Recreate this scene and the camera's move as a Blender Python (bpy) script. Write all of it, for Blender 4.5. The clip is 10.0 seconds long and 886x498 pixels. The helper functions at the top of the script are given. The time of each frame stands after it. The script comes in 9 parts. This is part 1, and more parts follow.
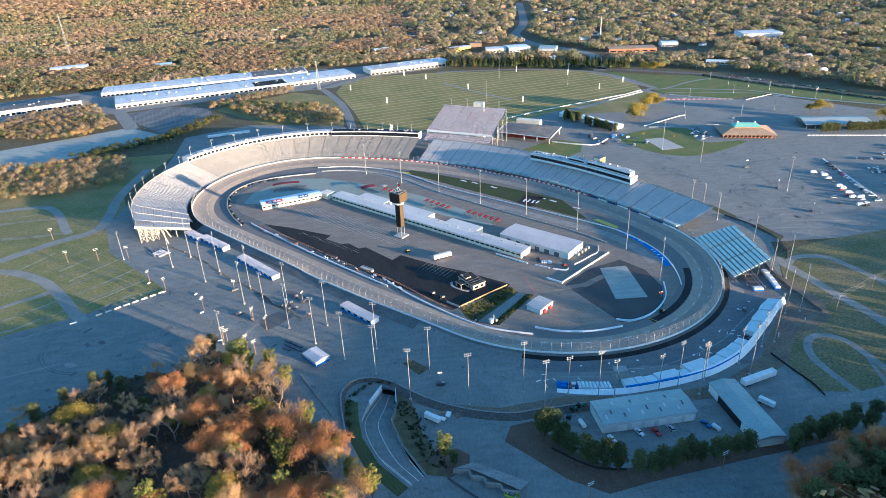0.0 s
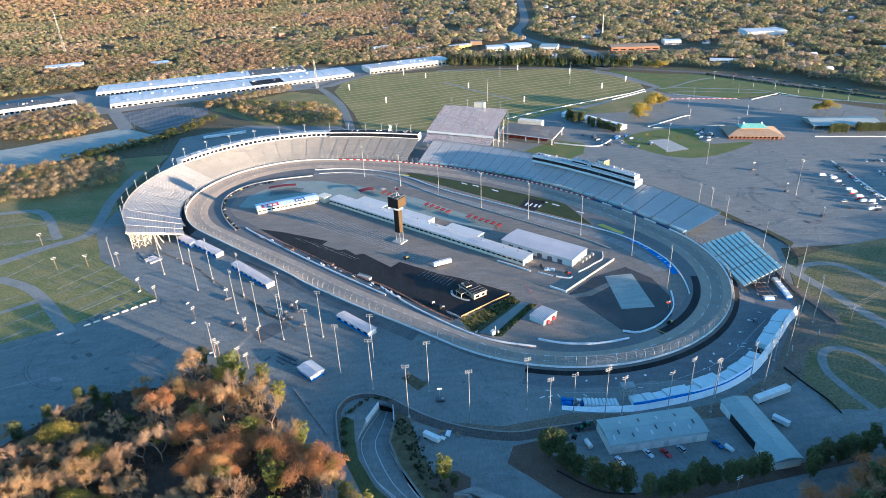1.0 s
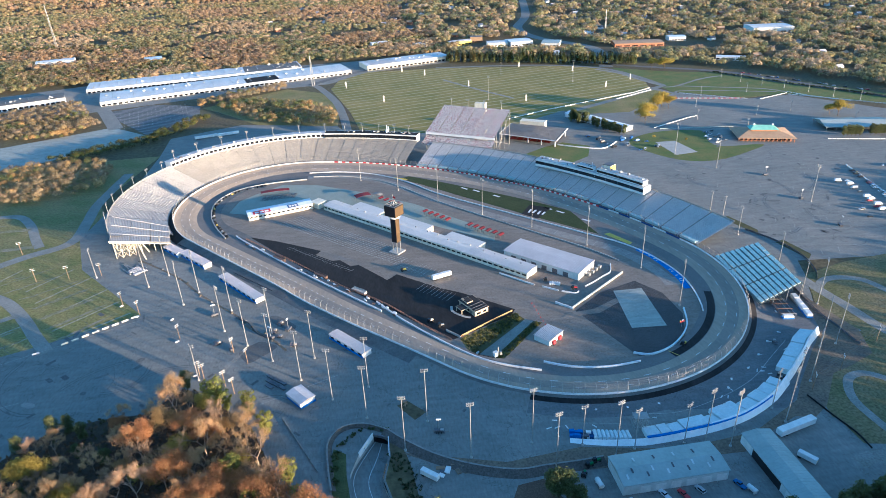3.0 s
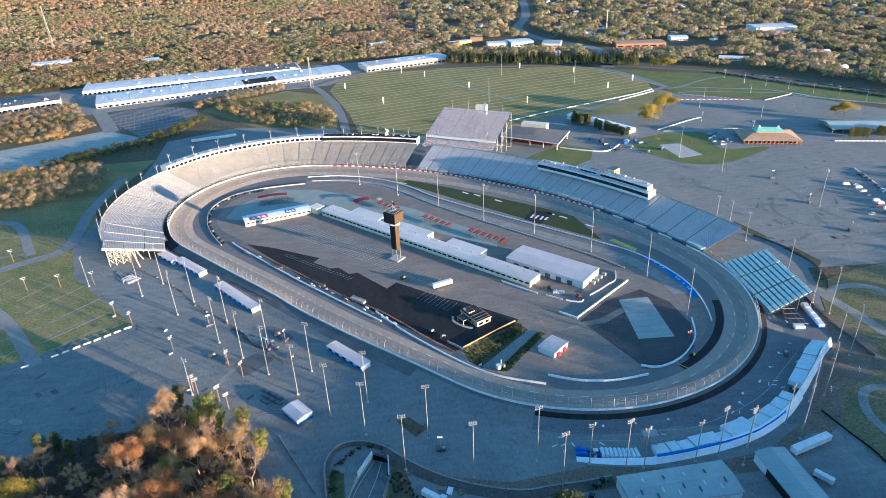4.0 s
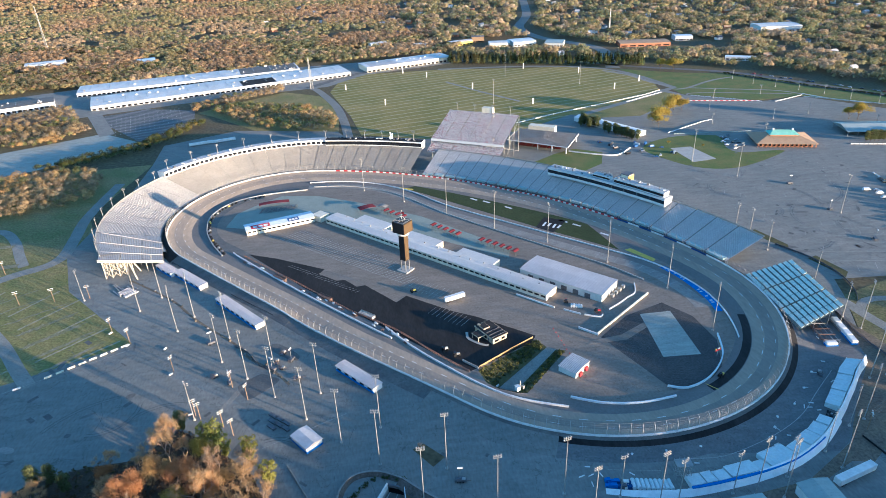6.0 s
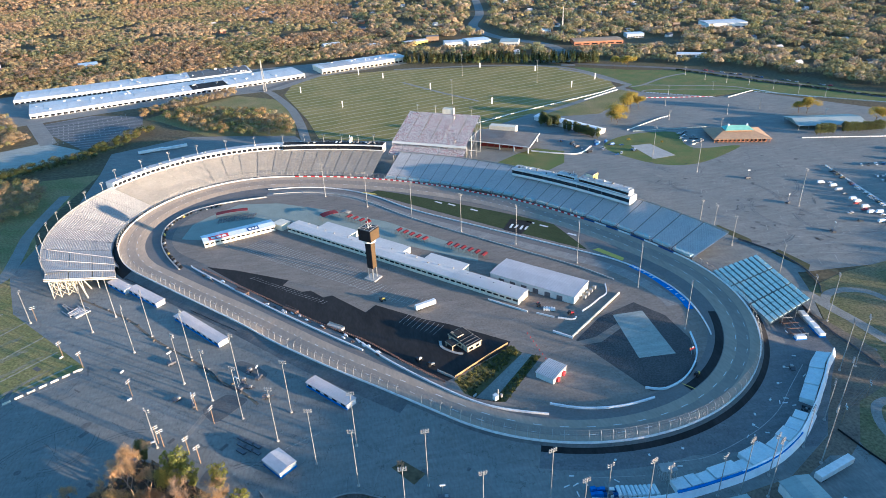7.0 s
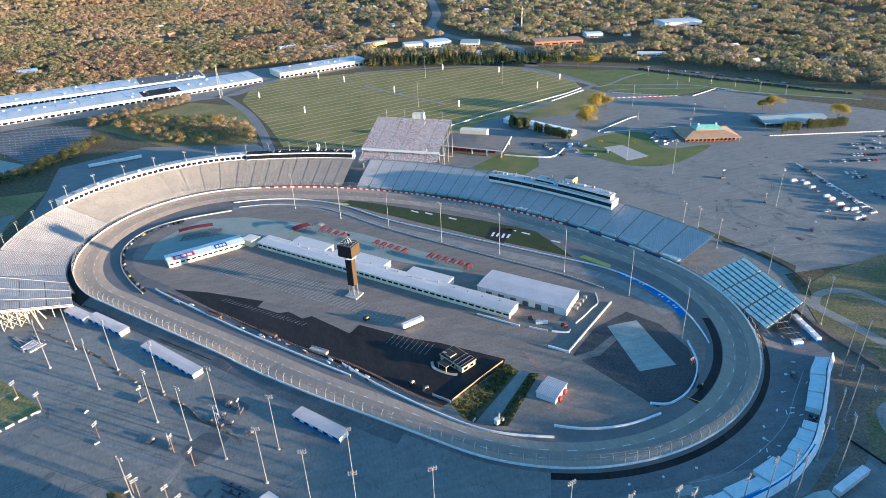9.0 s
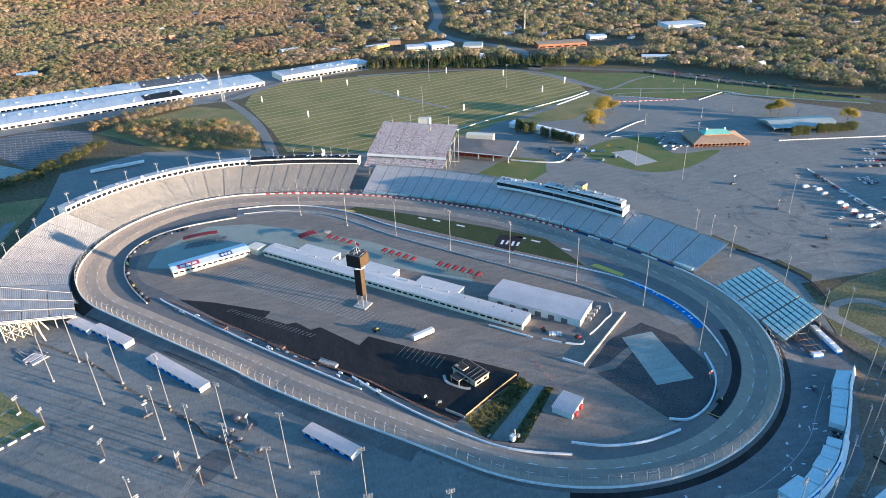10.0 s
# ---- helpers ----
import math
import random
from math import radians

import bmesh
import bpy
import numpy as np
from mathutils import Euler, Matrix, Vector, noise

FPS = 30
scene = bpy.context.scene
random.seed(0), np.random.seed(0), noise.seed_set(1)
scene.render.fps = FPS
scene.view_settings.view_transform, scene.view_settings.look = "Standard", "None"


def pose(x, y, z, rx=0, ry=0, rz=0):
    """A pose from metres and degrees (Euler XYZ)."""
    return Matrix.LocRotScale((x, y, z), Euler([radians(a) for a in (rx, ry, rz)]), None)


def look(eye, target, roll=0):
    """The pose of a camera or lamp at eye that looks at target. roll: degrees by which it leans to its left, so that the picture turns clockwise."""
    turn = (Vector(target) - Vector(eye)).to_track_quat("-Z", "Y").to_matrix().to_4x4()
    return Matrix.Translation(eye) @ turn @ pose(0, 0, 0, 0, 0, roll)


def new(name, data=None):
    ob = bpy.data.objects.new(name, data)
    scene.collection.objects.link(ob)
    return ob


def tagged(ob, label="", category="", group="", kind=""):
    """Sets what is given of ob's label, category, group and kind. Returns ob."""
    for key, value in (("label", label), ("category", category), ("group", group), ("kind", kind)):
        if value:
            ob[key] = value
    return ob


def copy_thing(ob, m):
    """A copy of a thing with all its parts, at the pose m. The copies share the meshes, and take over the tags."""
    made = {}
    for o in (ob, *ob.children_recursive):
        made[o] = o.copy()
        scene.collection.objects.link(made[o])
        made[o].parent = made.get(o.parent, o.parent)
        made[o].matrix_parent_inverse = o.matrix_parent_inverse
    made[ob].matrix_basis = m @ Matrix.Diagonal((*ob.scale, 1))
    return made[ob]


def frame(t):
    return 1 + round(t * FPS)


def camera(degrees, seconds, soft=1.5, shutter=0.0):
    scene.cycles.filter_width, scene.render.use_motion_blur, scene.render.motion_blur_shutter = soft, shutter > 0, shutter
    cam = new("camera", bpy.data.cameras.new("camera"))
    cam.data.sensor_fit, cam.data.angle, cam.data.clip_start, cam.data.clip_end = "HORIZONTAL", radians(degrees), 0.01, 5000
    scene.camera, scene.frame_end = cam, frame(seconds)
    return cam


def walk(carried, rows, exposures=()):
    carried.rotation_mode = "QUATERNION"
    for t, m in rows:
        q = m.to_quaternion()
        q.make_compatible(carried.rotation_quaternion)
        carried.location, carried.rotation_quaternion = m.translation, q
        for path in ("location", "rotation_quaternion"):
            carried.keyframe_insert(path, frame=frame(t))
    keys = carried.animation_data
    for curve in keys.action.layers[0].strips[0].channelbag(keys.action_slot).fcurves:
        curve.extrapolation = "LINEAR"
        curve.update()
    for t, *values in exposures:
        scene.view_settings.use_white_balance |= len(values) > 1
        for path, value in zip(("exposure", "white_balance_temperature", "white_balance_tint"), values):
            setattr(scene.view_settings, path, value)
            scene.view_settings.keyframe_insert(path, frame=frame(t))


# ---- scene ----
cam = camera(70.3, 10.0, soft=0.6)
PATH = [
    (0, (9.931, -58.56, 220.459), (10.098, -56.779, 219.565), -2.5),
    (0.5, (10.949, -49.715, 220.441), (11.116, -47.936, 219.543), -2.5),
    (1, (11.861, -42.772, 220.43), (12.027, -40.995, 219.528), -2.5),
    (1.5, (12.603, -36.206, 220.46), (12.769, -34.432, 219.553), -2.5),
    (2, (13.482, -29.051, 220.661), (13.648, -27.279, 219.749), -2.5),
    (2.5, (14.246, -22.398, 220.876), (14.413, -20.629, 219.959), -2.4),
    (4, (15.546, -3.695, 220.826), (15.713, -1.928, 219.906), -2.5),
    (4.5, (14.467, 1.805, 220.777), (14.636, 3.571, 219.855), -2.5),
    (5, (12.587, 6.949, 220.576), (12.756, 8.716, 219.653), -2.5),
    (6.5, (5.271, 23.442, 220.342), (5.469, 25.203, 219.413), -2.6),
    (7, (2.372, 29.392, 220.203), (2.681, 31.134, 219.271), -2.4),
    (7.5, (-1.224, 35.415, 219.975), (-0.854, 37.145, 219.041), -2.3),
    (8, (-4.222, 41.117, 219.818), (-3.831, 42.841, 218.884), -2.3),
    (8.5, (-7.128, 47.281, 219.671), (-6.71, 48.998, 218.736), -2.3),
    (9, (-10.437, 53.468, 219.825), (-9.996, 55.179, 218.888), -2.2),
    (9.5, (-12.888, 59.29, 220.368), (-12.447, 61.002, 219.432), -2.2),
    (10, (-14.845, 64.162, 221.161), (-14.401, 65.874, 220.227), -2.2),
]
EXPOSURES = [(0, 2.23, 4610, 0), (10, 2.09, 4630, 0)]
walk(cam, [(t, look(eye, target, roll)) for t, eye, target, roll in PATH], EXPOSURES)

from mathutils import geometry

# ---- light ----
SUN_AZ, SUN_EL = -36.5, 5.7          # degrees from +x, and above the horizon
world = bpy.data.worlds.new("evening_sky")
scene.world = world
world.use_nodes = True
sky = world.node_tree.nodes.new("ShaderNodeTexSky")
sky.sky_type = "NISHITA"
sky.sun_disc = False
sky.sun_elevation, sky.sun_rotation = radians(SUN_EL), radians(90 - SUN_AZ)
sky.air_density, sky.dust_density, sky.ozone_density = 1.0, 0.5, 2.2
world.node_tree.links.new(sky.outputs[0], world.node_tree.nodes["Background"].inputs[0])
world.node_tree.nodes["Background"].inputs[1].default_value = 0.11
sun_data = bpy.data.lights.new("sun", "SUN")
sun_data.energy, sun_data.angle, sun_data.color = 5.0, radians(0.6), (1.0, 0.60, 0.32)
sun = new("sun", sun_data)
sun.matrix_world = look((math.cos(radians(SUN_AZ)) * 400, math.sin(radians(SUN_AZ)) * 400, 400 * math.tan(radians(SUN_EL))), (0, 0, 0))


# ---- materials ----
def mat(name, color, rough=0.85, second=None, scale=0.08, mix=0.5, grain=2.0, grain_amount=0.25, bump=0.0, metal=0.0,
        stripes=None, object_random=0.0, stretch=None, spec=0.3, cracks=0.0):
    """A surface: base colour varied by a broad stain pattern and a fine grain, in metres; stripes=(colour, period, share, angle)."""
    m = bpy.data.materials.new(name)
    m.use_nodes = True
    nt = m.node_tree
    n, l = nt.nodes, nt.links
    bsdf = n["Principled BSDF"]
    bsdf.inputs["Roughness"].default_value = rough
    bsdf.inputs["Metallic"].default_value = metal
    bsdf.inputs["Specular IOR Level"].default_value = spec
    tc = n.new("ShaderNodeNewGeometry")
    pos = tc.outputs["Position"]
    if stretch:
        mp = n.new("ShaderNodeMapping")
        mp.inputs["Rotation"].default_value = (0, 0, radians(stretch[2]))
        mp.inputs["Scale"].default_value = (stretch[0], stretch[1], 1)
        l.new(pos, mp.inputs["Vector"])
        pos_s = mp.outputs[0]
    else:
        pos_s = pos
    big = n.new("ShaderNodeTexNoise")
    big.inputs["Scale"].default_value = scale
    big.inputs["Detail"].default_value = 6
    big.inputs["Roughness"].default_value = 0.65
    l.new(pos_s, big.inputs["Vector"])
    ramp = n.new("ShaderNodeValToRGB")
    ramp.color_ramp.elements[0].position, ramp.color_ramp.elements[1].position = 0.5 - 0.2 * mix - 0.02, 0.5 + 0.2 * mix + 0.02
    second = second or tuple(c * 0.75 for c in color)
    ramp.color_ramp.elements[0].color = (*color, 1)
    ramp.color_ramp.elements[1].color = (*second, 1)
    l.new(big.outputs["Fac"], ramp.inputs[0])
    col = ramp.outputs[0]
    fine = n.new("ShaderNodeTexNoise")
    fine.inputs["Scale"].default_value = grain
    fine.inputs["Detail"].default_value = 4
    l.new(pos_s, fine.inputs["Vector"])
    mr = n.new("ShaderNodeMapRange")
    mr.inputs["From Min"].default_value, mr.inputs["From Max"].default_value = 0.3, 0.7
    mr.inputs["To Min"].default_value, mr.inputs["To Max"].default_value = 1 - grain_amount, 1 + grain_amount
    l.new(fine.outputs["Fac"], mr.inputs[0])
    mul = n.new("ShaderNodeVectorMath")
    mul.operation = "SCALE"
    l.new(col, mul.inputs[0])
    l.new(mr.outputs[0], mul.inputs["Scale"])
    col = mul.outputs[0]
    if cracks:
        cn = n.new("ShaderNodeTexNoise")
        cn.inputs["Scale"].default_value = cracks
        cn.inputs["Detail"].default_value = 5
        cn.inputs["Roughness"].default_value = 0.6
        l.new(pos, cn.inputs["Vector"])
        off = n.new("ShaderNodeMath")
        off.operation = "SUBTRACT"
        l.new(cn.outputs["Fac"], off.inputs[0])
        off.inputs[1].default_value = 0.5
        ab = n.new("ShaderNodeMath")
        ab.operation = "ABSOLUTE"
        l.new(off.outputs[0], ab.inputs[0])
        cr = n.new("ShaderNodeMapRange")
        cr.inputs["From Min"].default_value, cr.inputs["From Max"].default_value = 0.0012, 0.005
        cr.inputs["To Min"].default_value, cr.inputs["To Max"].default_value = 0.72, 1.0
        l.new(ab.outputs[0], cr.inputs[0])
        sm = n.new("ShaderNodeTexNoise")
        sm.inputs["Scale"].default_value = 0.11
        sm.inputs["Detail"].default_value = 5
        sm.inputs["Roughness"].default_value = 0.7
        mp2 = n.new("ShaderNodeMapping")
        mp2.inputs["Rotation"].default_value = (0, 0, radians(-35))
        mp2.inputs["Scale"].default_value = (0.5, 2.2, 1)
        l.new(pos, mp2.inputs["Vector"])
        l.new(mp2.outputs[0], sm.inputs["Vector"])
        sr_ = n.new("ShaderNodeMapRange")
        sr_.inputs["From Min"].default_value, sr_.inputs["From Max"].default_value = 0.35, 0.65
        sr_.inputs["To Min"].default_value, sr_.inputs["To Max"].default_value = 0.87, 1.13
        l.new(sm.outputs["Fac"], sr_.inputs[0])
        mm = n.new("ShaderNodeMath")
        mm.operation = "MULTIPLY"
        l.new(cr.outputs[0], mm.inputs[0])
        l.new(sr_.outputs[0], mm.inputs[1])
        mul4 = n.new("ShaderNodeVectorMath")
        mul4.operation = "SCALE"
        l.new(col, mul4.inputs[0])
        l.new(mm.outputs[0], mul4.inputs["Scale"])
        col = mul4.outputs[0]
    if stripes:
        scol, period, share, angle = stripes
        mp = n.new("ShaderNodeMapping")
        mp.inputs["Rotation"].default_value = (0, 0, radians(angle))
        l.new(pos, mp.inputs["Vector"])
        sep = n.new("ShaderNodeSeparateXYZ")
        l.new(mp.outputs[0], sep.inputs[0])
        wob = n.new("ShaderNodeMath")
        wob.operation = "MULTIPLY_ADD"
        l.new(big.outputs["Fac"], wob.inputs[0])
        wob.inputs[1].default_value = period * 0.8
        l.new(sep.outputs[0], wob.inputs[2])
        md = n.new("ShaderNodeMath")
        md.operation = "PINGPONG"
        l.new(wob.outputs[0], md.inputs[0])
        md.inputs[1].default_value = period / 2
        mr2 = n.new("ShaderNodeMapRange")
        mr2.inputs["From Min"].default_value, mr2.inputs["From Max"].default_value = share * period / 2 * 0.5, share * period / 2 * 1.2
        mr2.inputs["To Min"].default_value, mr2.inputs["To Max"].default_value = 1, 0
        l.new(md.outputs[0], mr2.inputs[0])
        brk = n.new("ShaderNodeMath")
        brk.operation = "MULTIPLY"
        l.new(mr2.outputs[0], brk.inputs[0])
        l.new(mr.outputs[0], brk.inputs[1])
        brk.use_clamp = True
        mx = n.new("ShaderNodeMix")
        mx.data_type = "RGBA"
        l.new(brk.outputs[0], mx.inputs["Factor"])
        l.new(col, mx.inputs["A"])
        mx.inputs["B"].default_value = (*scol, 1)
        col = mx.outputs["Result"]
    if object_random:
        oi = n.new("ShaderNodeObjectInfo")
        mr3 = n.new("ShaderNodeMapRange")
        mr3.inputs["To Min"].default_value, mr3.inputs["To Max"].default_value = 1 - object_random, 1 + object_random
        l.new(oi.outputs["Random"], mr3.inputs[0])
        mul2 = n.new("ShaderNodeVectorMath")
        mul2.operation = "SCALE"
        l.new(col, mul2.inputs[0])
        l.new(mr3.outputs[0], mul2.inputs["Scale"])
        col = mul2.outputs[0]
    l.new(col, bsdf.inputs["Base Color"])
    if bump:
        bp = n.new("ShaderNodeBump")
        bp.inputs["Strength"].default_value = bump
        bp.inputs["Distance"].default_value = 0.3
        l.new(fine.outputs["Fac"], bp.inputs["Height"])
        l.new(bp.outputs[0], bsdf.inputs["Normal"])
    return m


def leaf_mat(name, color, island=0.18, gaps=0.0):
    """Foliage: the tint attribute gives each tree its own shade, each clump varies a little."""
    m = bpy.data.materials.new(name)
    m.use_nodes = True
    n, l = m.node_tree.nodes, m.node_tree.links
    bsdf = n["Principled BSDF"]
    bsdf.inputs["Roughness"].default_value = 0.9
    bsdf.inputs["Specular IOR Level"].default_value = 0.1
    at = n.new("ShaderNodeAttribute")
    at.attribute_name = "tint"
    g = n.new("ShaderNodeNewGeometry")
    mr = n.new("ShaderNodeMapRange")
    mr.inputs["To Min"].default_value, mr.inputs["To Max"].default_value = 1 - island, 1 + island
    l.new(g.outputs["Random Per Island"], mr.inputs[0])
    mul = n.new("ShaderNodeVectorMath")
    mul.operation = "SCALE"
    l.new(at.outputs["Color"], mul.inputs[0])
    l.new(mr.outputs[0], mul.inputs["Scale"])
    oi = n.new("ShaderNodeObjectInfo")
    mr3 = n.new("ShaderNodeMapRange")
    mr3.inputs["To Min"].default_value, mr3.inputs["To Max"].default_value = 0.8, 1.25
    l.new(oi.outputs["Random"], mr3.inputs[0])
    mul2 = n.new("ShaderNodeVectorMath")
    mul2.operation = "SCALE"
    l.new(mul.outputs[0], mul2.inputs[0])
    l.new(mr3.outputs[0], mul2.inputs["Scale"])
    l.new(mul2.outputs[0], bsdf.inputs["Base Color"])
    tr = n.new("ShaderNodeBsdfTranslucent")
    l.new(mul2.outputs[0], tr.inputs["Color"])
    ms = n.new("ShaderNodeMixShader")
    ms.inputs["Fac"].default_value = 0.5
    l.new(bsdf.outputs[0], ms.inputs[1])
    l.new(tr.outputs[0], ms.inputs[2])
    shader = ms.outputs[0]
    if gaps:
        tp = n.new("ShaderNodeBsdfTransparent")
        mg = n.new("ShaderNodeMixShader")
        mg.inputs["Fac"].default_value = gaps
        l.new(shader, mg.inputs[1])
        l.new(tp.outputs[0], mg.inputs[2])
        shader = mg.outputs[0]
    l.new(shader, n["Material Output"].inputs["Surface"])
    return m


GRASS = mat("grass", (0.15, 0.155, 0.05), 0.95, (0.25, 0.20, 0.085), 0.035, 0.7, 0.6, 0.4, 0.5)
LAWN = mat("green_lawn", (0.09, 0.135, 0.035), 0.95, (0.16, 0.15, 0.05), 0.05, 0.7, 0.8, 0.3, 0.4)
DARKLAWN = mat("dark_green_turf", (0.032, 0.048, 0.014), 0.95, (0.048, 0.06, 0.02), 0.08, 0.7, 0.8, 0.3, 0.3)
FIELD = mat("striped_field_grass", (0.165, 0.155, 0.036), 0.95, (0.28, 0.22, 0.07), 0.018, 0.8, 0.5, 0.3, 0.4,
            stripes=((0.36, 0.31, 0.19), 15.0, 0.18, 72))
DULLGRASS = mat("dull_worn_grass", (0.115, 0.118, 0.045), 0.95, (0.20, 0.16, 0.085), 0.045, 0.8, 0.7, 0.4, 0.5)
WORN = mat("worn_grass_lot", (0.15, 0.16, 0.048), 0.95, (0.25, 0.205, 0.08), 0.06, 0.8, 0.7, 0.4, 0.5)
RUT = mat("wheel_worn_earth", (0.27, 0.235, 0.165), 0.95, (0.17, 0.165, 0.07), 0.12, 0.5, 0.9, 0.3, 0.4)
FLOOR = mat("woodland_floor", (0.10, 0.077, 0.046), 0.95, (0.10, 0.09, 0.04), 0.01, 0.8, 0.3, 0.4, 0.5)
ASPHALT = mat("lot_asphalt", (0.175, 0.182, 0.168), 0.9, (0.23, 0.22, 0.195), 0.03, 0.9, 0.9, 0.13, 0.1, stretch=(1, 0.35, 40), cracks=0.035)
ASPHALT_FRONT = mat("front_lot_asphalt", (0.165, 0.172, 0.16), 0.9, (0.20, 0.192, 0.168), 0.03, 0.9, 0.9, 0.13, 0.1, stretch=(1, 0.35, 40), cracks=0.035)
ASPHALT_TURN = mat("dark_sealed_lot_asphalt", (0.13, 0.132, 0.131), 0.8, (0.155, 0.153, 0.148), 0.07, 0.8, 0.9, 0.16, 0.1, cracks=0.05)
PATHGREY = mat("pale_worn_path", (0.27, 0.262, 0.235), 0.95, (0.20, 0.195, 0.165), 0.1, 0.8, 1.0, 0.2, 0.1)
ASPHALT_OLD = mat("infield_asphalt", (0.18, 0.158, 0.13), 0.9, (0.225, 0.192, 0.157), 0.05, 0.8, 0.7, 0.14, 0.1, cracks=0.05)
ASPHALT_DARK = mat("dark_asphalt", (0.105, 0.106, 0.104), 0.85, (0.15, 0.144, 0.133), 0.06, 0.7, 0.8, 0.15, 0.1, cracks=0.05)
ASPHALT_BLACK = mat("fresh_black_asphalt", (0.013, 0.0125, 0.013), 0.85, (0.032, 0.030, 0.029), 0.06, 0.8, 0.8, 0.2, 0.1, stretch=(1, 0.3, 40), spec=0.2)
TRACK = mat("race_track_asphalt", (0.285, 0.236, 0.18), 0.8, (0.34, 0.28, 0.212), 0.06, 0.6, 0.8, 0.12, 0.05, stretch=(1, 0.25, 45))
APRON = mat("apron_asphalt", (0.14, 0.132, 0.122), 0.85, (0.18, 0.165, 0.15), 0.06, 0.8, 0.8, 0.12, 0.05)
CONCRETE = mat("pale_concrete", (0.42, 0.40, 0.36), 0.85, (0.34, 0.33, 0.30), 0.2, 0.7, 1.5, 0.12)
CONCRETE_OLD = mat("old_grey_concrete", (0.27, 0.255, 0.225), 0.9, (0.21, 0.20, 0.185), 0.06, 0.8, 1.0, 0.15, cracks=0.03)
PADC = mat("pale_grey_green_concrete", (0.33, 0.35, 0.31), 0.9, (0.28, 0.295, 0.265), 0.12, 0.8, 1.0, 0.1, cracks=0.08)
PATIO = mat("grey_green_paving", (0.28, 0.31, 0.265), 0.85, (0.235, 0.265, 0.225), 0.12, 0.8, 1.0, 0.12)
LOTSTRIPED = mat("dark_striped_asphalt", (0.085, 0.088, 0.09), 0.9, (0.115, 0.115, 0.113), 0.06, 0.8, 0.8, 0.15, 0.1, stripes=((0.27, 0.27, 0.265), 5.6, 0.22, -62))
GRAVEL = mat("dark_gravel", (0.055, 0.055, 0.055), 0.95, (0.085, 0.08, 0.075), 0.07, 0.9, 1.2, 0.45, 0.6)
DIRT = mat("bare_dirt", (0.13, 0.105, 0.08), 0.95, (0.19, 0.15, 0.10), 0.08, 0.8, 0.8, 0.3, 0.4)
MULCH = mat("brown_mulch_bank", (0.095, 0.064, 0.044), 0.95, (0.13, 0.09, 0.06), 0.2, 0.7, 1.5, 0.3, 0.4)
WHITE = mat("white_paint", (0.72, 0.71, 0.68), 0.6, (0.60, 0.60, 0.58), 0.3, 0.6, 1.0, 0.05)
WALLWHITE = mat("white_barrier_paint", (0.76, 0.75, 0.73), 0.7, (0.56, 0.55, 0.53), 0.5, 0.9, 2.0, 0.12)
CREAM = mat("cream_wall", (0.72, 0.66, 0.52), 0.7, (0.62, 0.57, 0.45), 0.3, 0.6, 1.0, 0.06)
ROOFWHITE = mat("white_membrane_roof", (0.62, 0.63, 0.62), 0.6, (0.50, 0.51, 0.50), 0.06, 0.8, 0.6, 0.1, stretch=(1, 0.3, -18))
ROOFCREAM = mat("smooth_cream_roof", (0.60, 0.57, 0.53), 0.6, (0.52, 0.495, 0.46), 0.06, 0.8, 0.6, 0.06)
ROOFGREY = mat("weathered_grey_roof", (0.50, 0.50, 0.49), 0.7, (0.36, 0.36, 0.36), 0.3, 0.9, 1.2, 0.15)
METALROOF = mat("ribbed_metal_roof", (0.60, 0.56, 0.54), 0.5, (0.52, 0.48, 0.46), 0.1, 0.6, 0.6, 0.06, metal=0.2)
TEALROOF = mat("grey_green_metal_roof", (0.39, 0.43, 0.40), 0.5, (0.33, 0.37, 0.345), 0.1, 0.6, 0.6, 0.06, metal=0.2)
SHEDWALL = mat("pale_metal_cladding", (0.60, 0.62, 0.60), 0.6, (0.5, 0.52, 0.5), 0.2, 0.6, 0.6, 0.06)
BENCH = mat("aluminium_bench", (0.56, 0.53, 0.51), 0.5, (0.48, 0.455, 0.44), 0.08, 0.7, 0.5, 0.1, metal=0.1)
# bench and tread tones split to even out the sun's angle along the stand
BENCH_WARM = mat("sun_dimmed_aluminium_bench", (0.275, 0.26, 0.233), 0.6, (0.232, 0.219, 0.198), 0.08, 0.7, 0.5, 0.1)
BENCH_BRIGHT = mat("sun_lifted_aluminium_bench", (0.38, 0.37, 0.35), 0.5, (0.315, 0.306, 0.29), 0.08, 0.7, 0.5, 0.1)
TREAD_BRIGHT = mat("sun_lifted_stand_tread", (0.27, 0.265, 0.258), 0.6, (0.22, 0.215, 0.21), 0.1, 0.7, 0.6, 0.1)
TREAD_WARM = mat("sun_dimmed_stand_tread", (0.25, 0.235, 0.212), 0.7, (0.21, 0.198, 0.18), 0.1, 0.7, 0.6, 0.1)
STEEL = mat("galvanised_steel", (0.36, 0.355, 0.335), 0.5, (0.29, 0.285, 0.27), 0.5, 0.6, 2.0, 0.08, metal=0.4)
CREAMSTEEL = mat("cream_painted_steel", (0.66, 0.60, 0.46), 0.6, (0.55, 0.50, 0.38), 0.5, 0.6, 2.0, 0.08)
GREYSTEEL = mat("dark_grey_steel", (0.10, 0.10, 0.11), 0.5, (0.14, 0.14, 0.15), 0.5, 0.6, 2.0, 0.1, metal=0.3)
BLACK = mat("black_panel", (0.015, 0.015, 0.017), 0.3, (0.02, 0.02, 0.022), 0.3, 0.6, 1.0, 0.1)
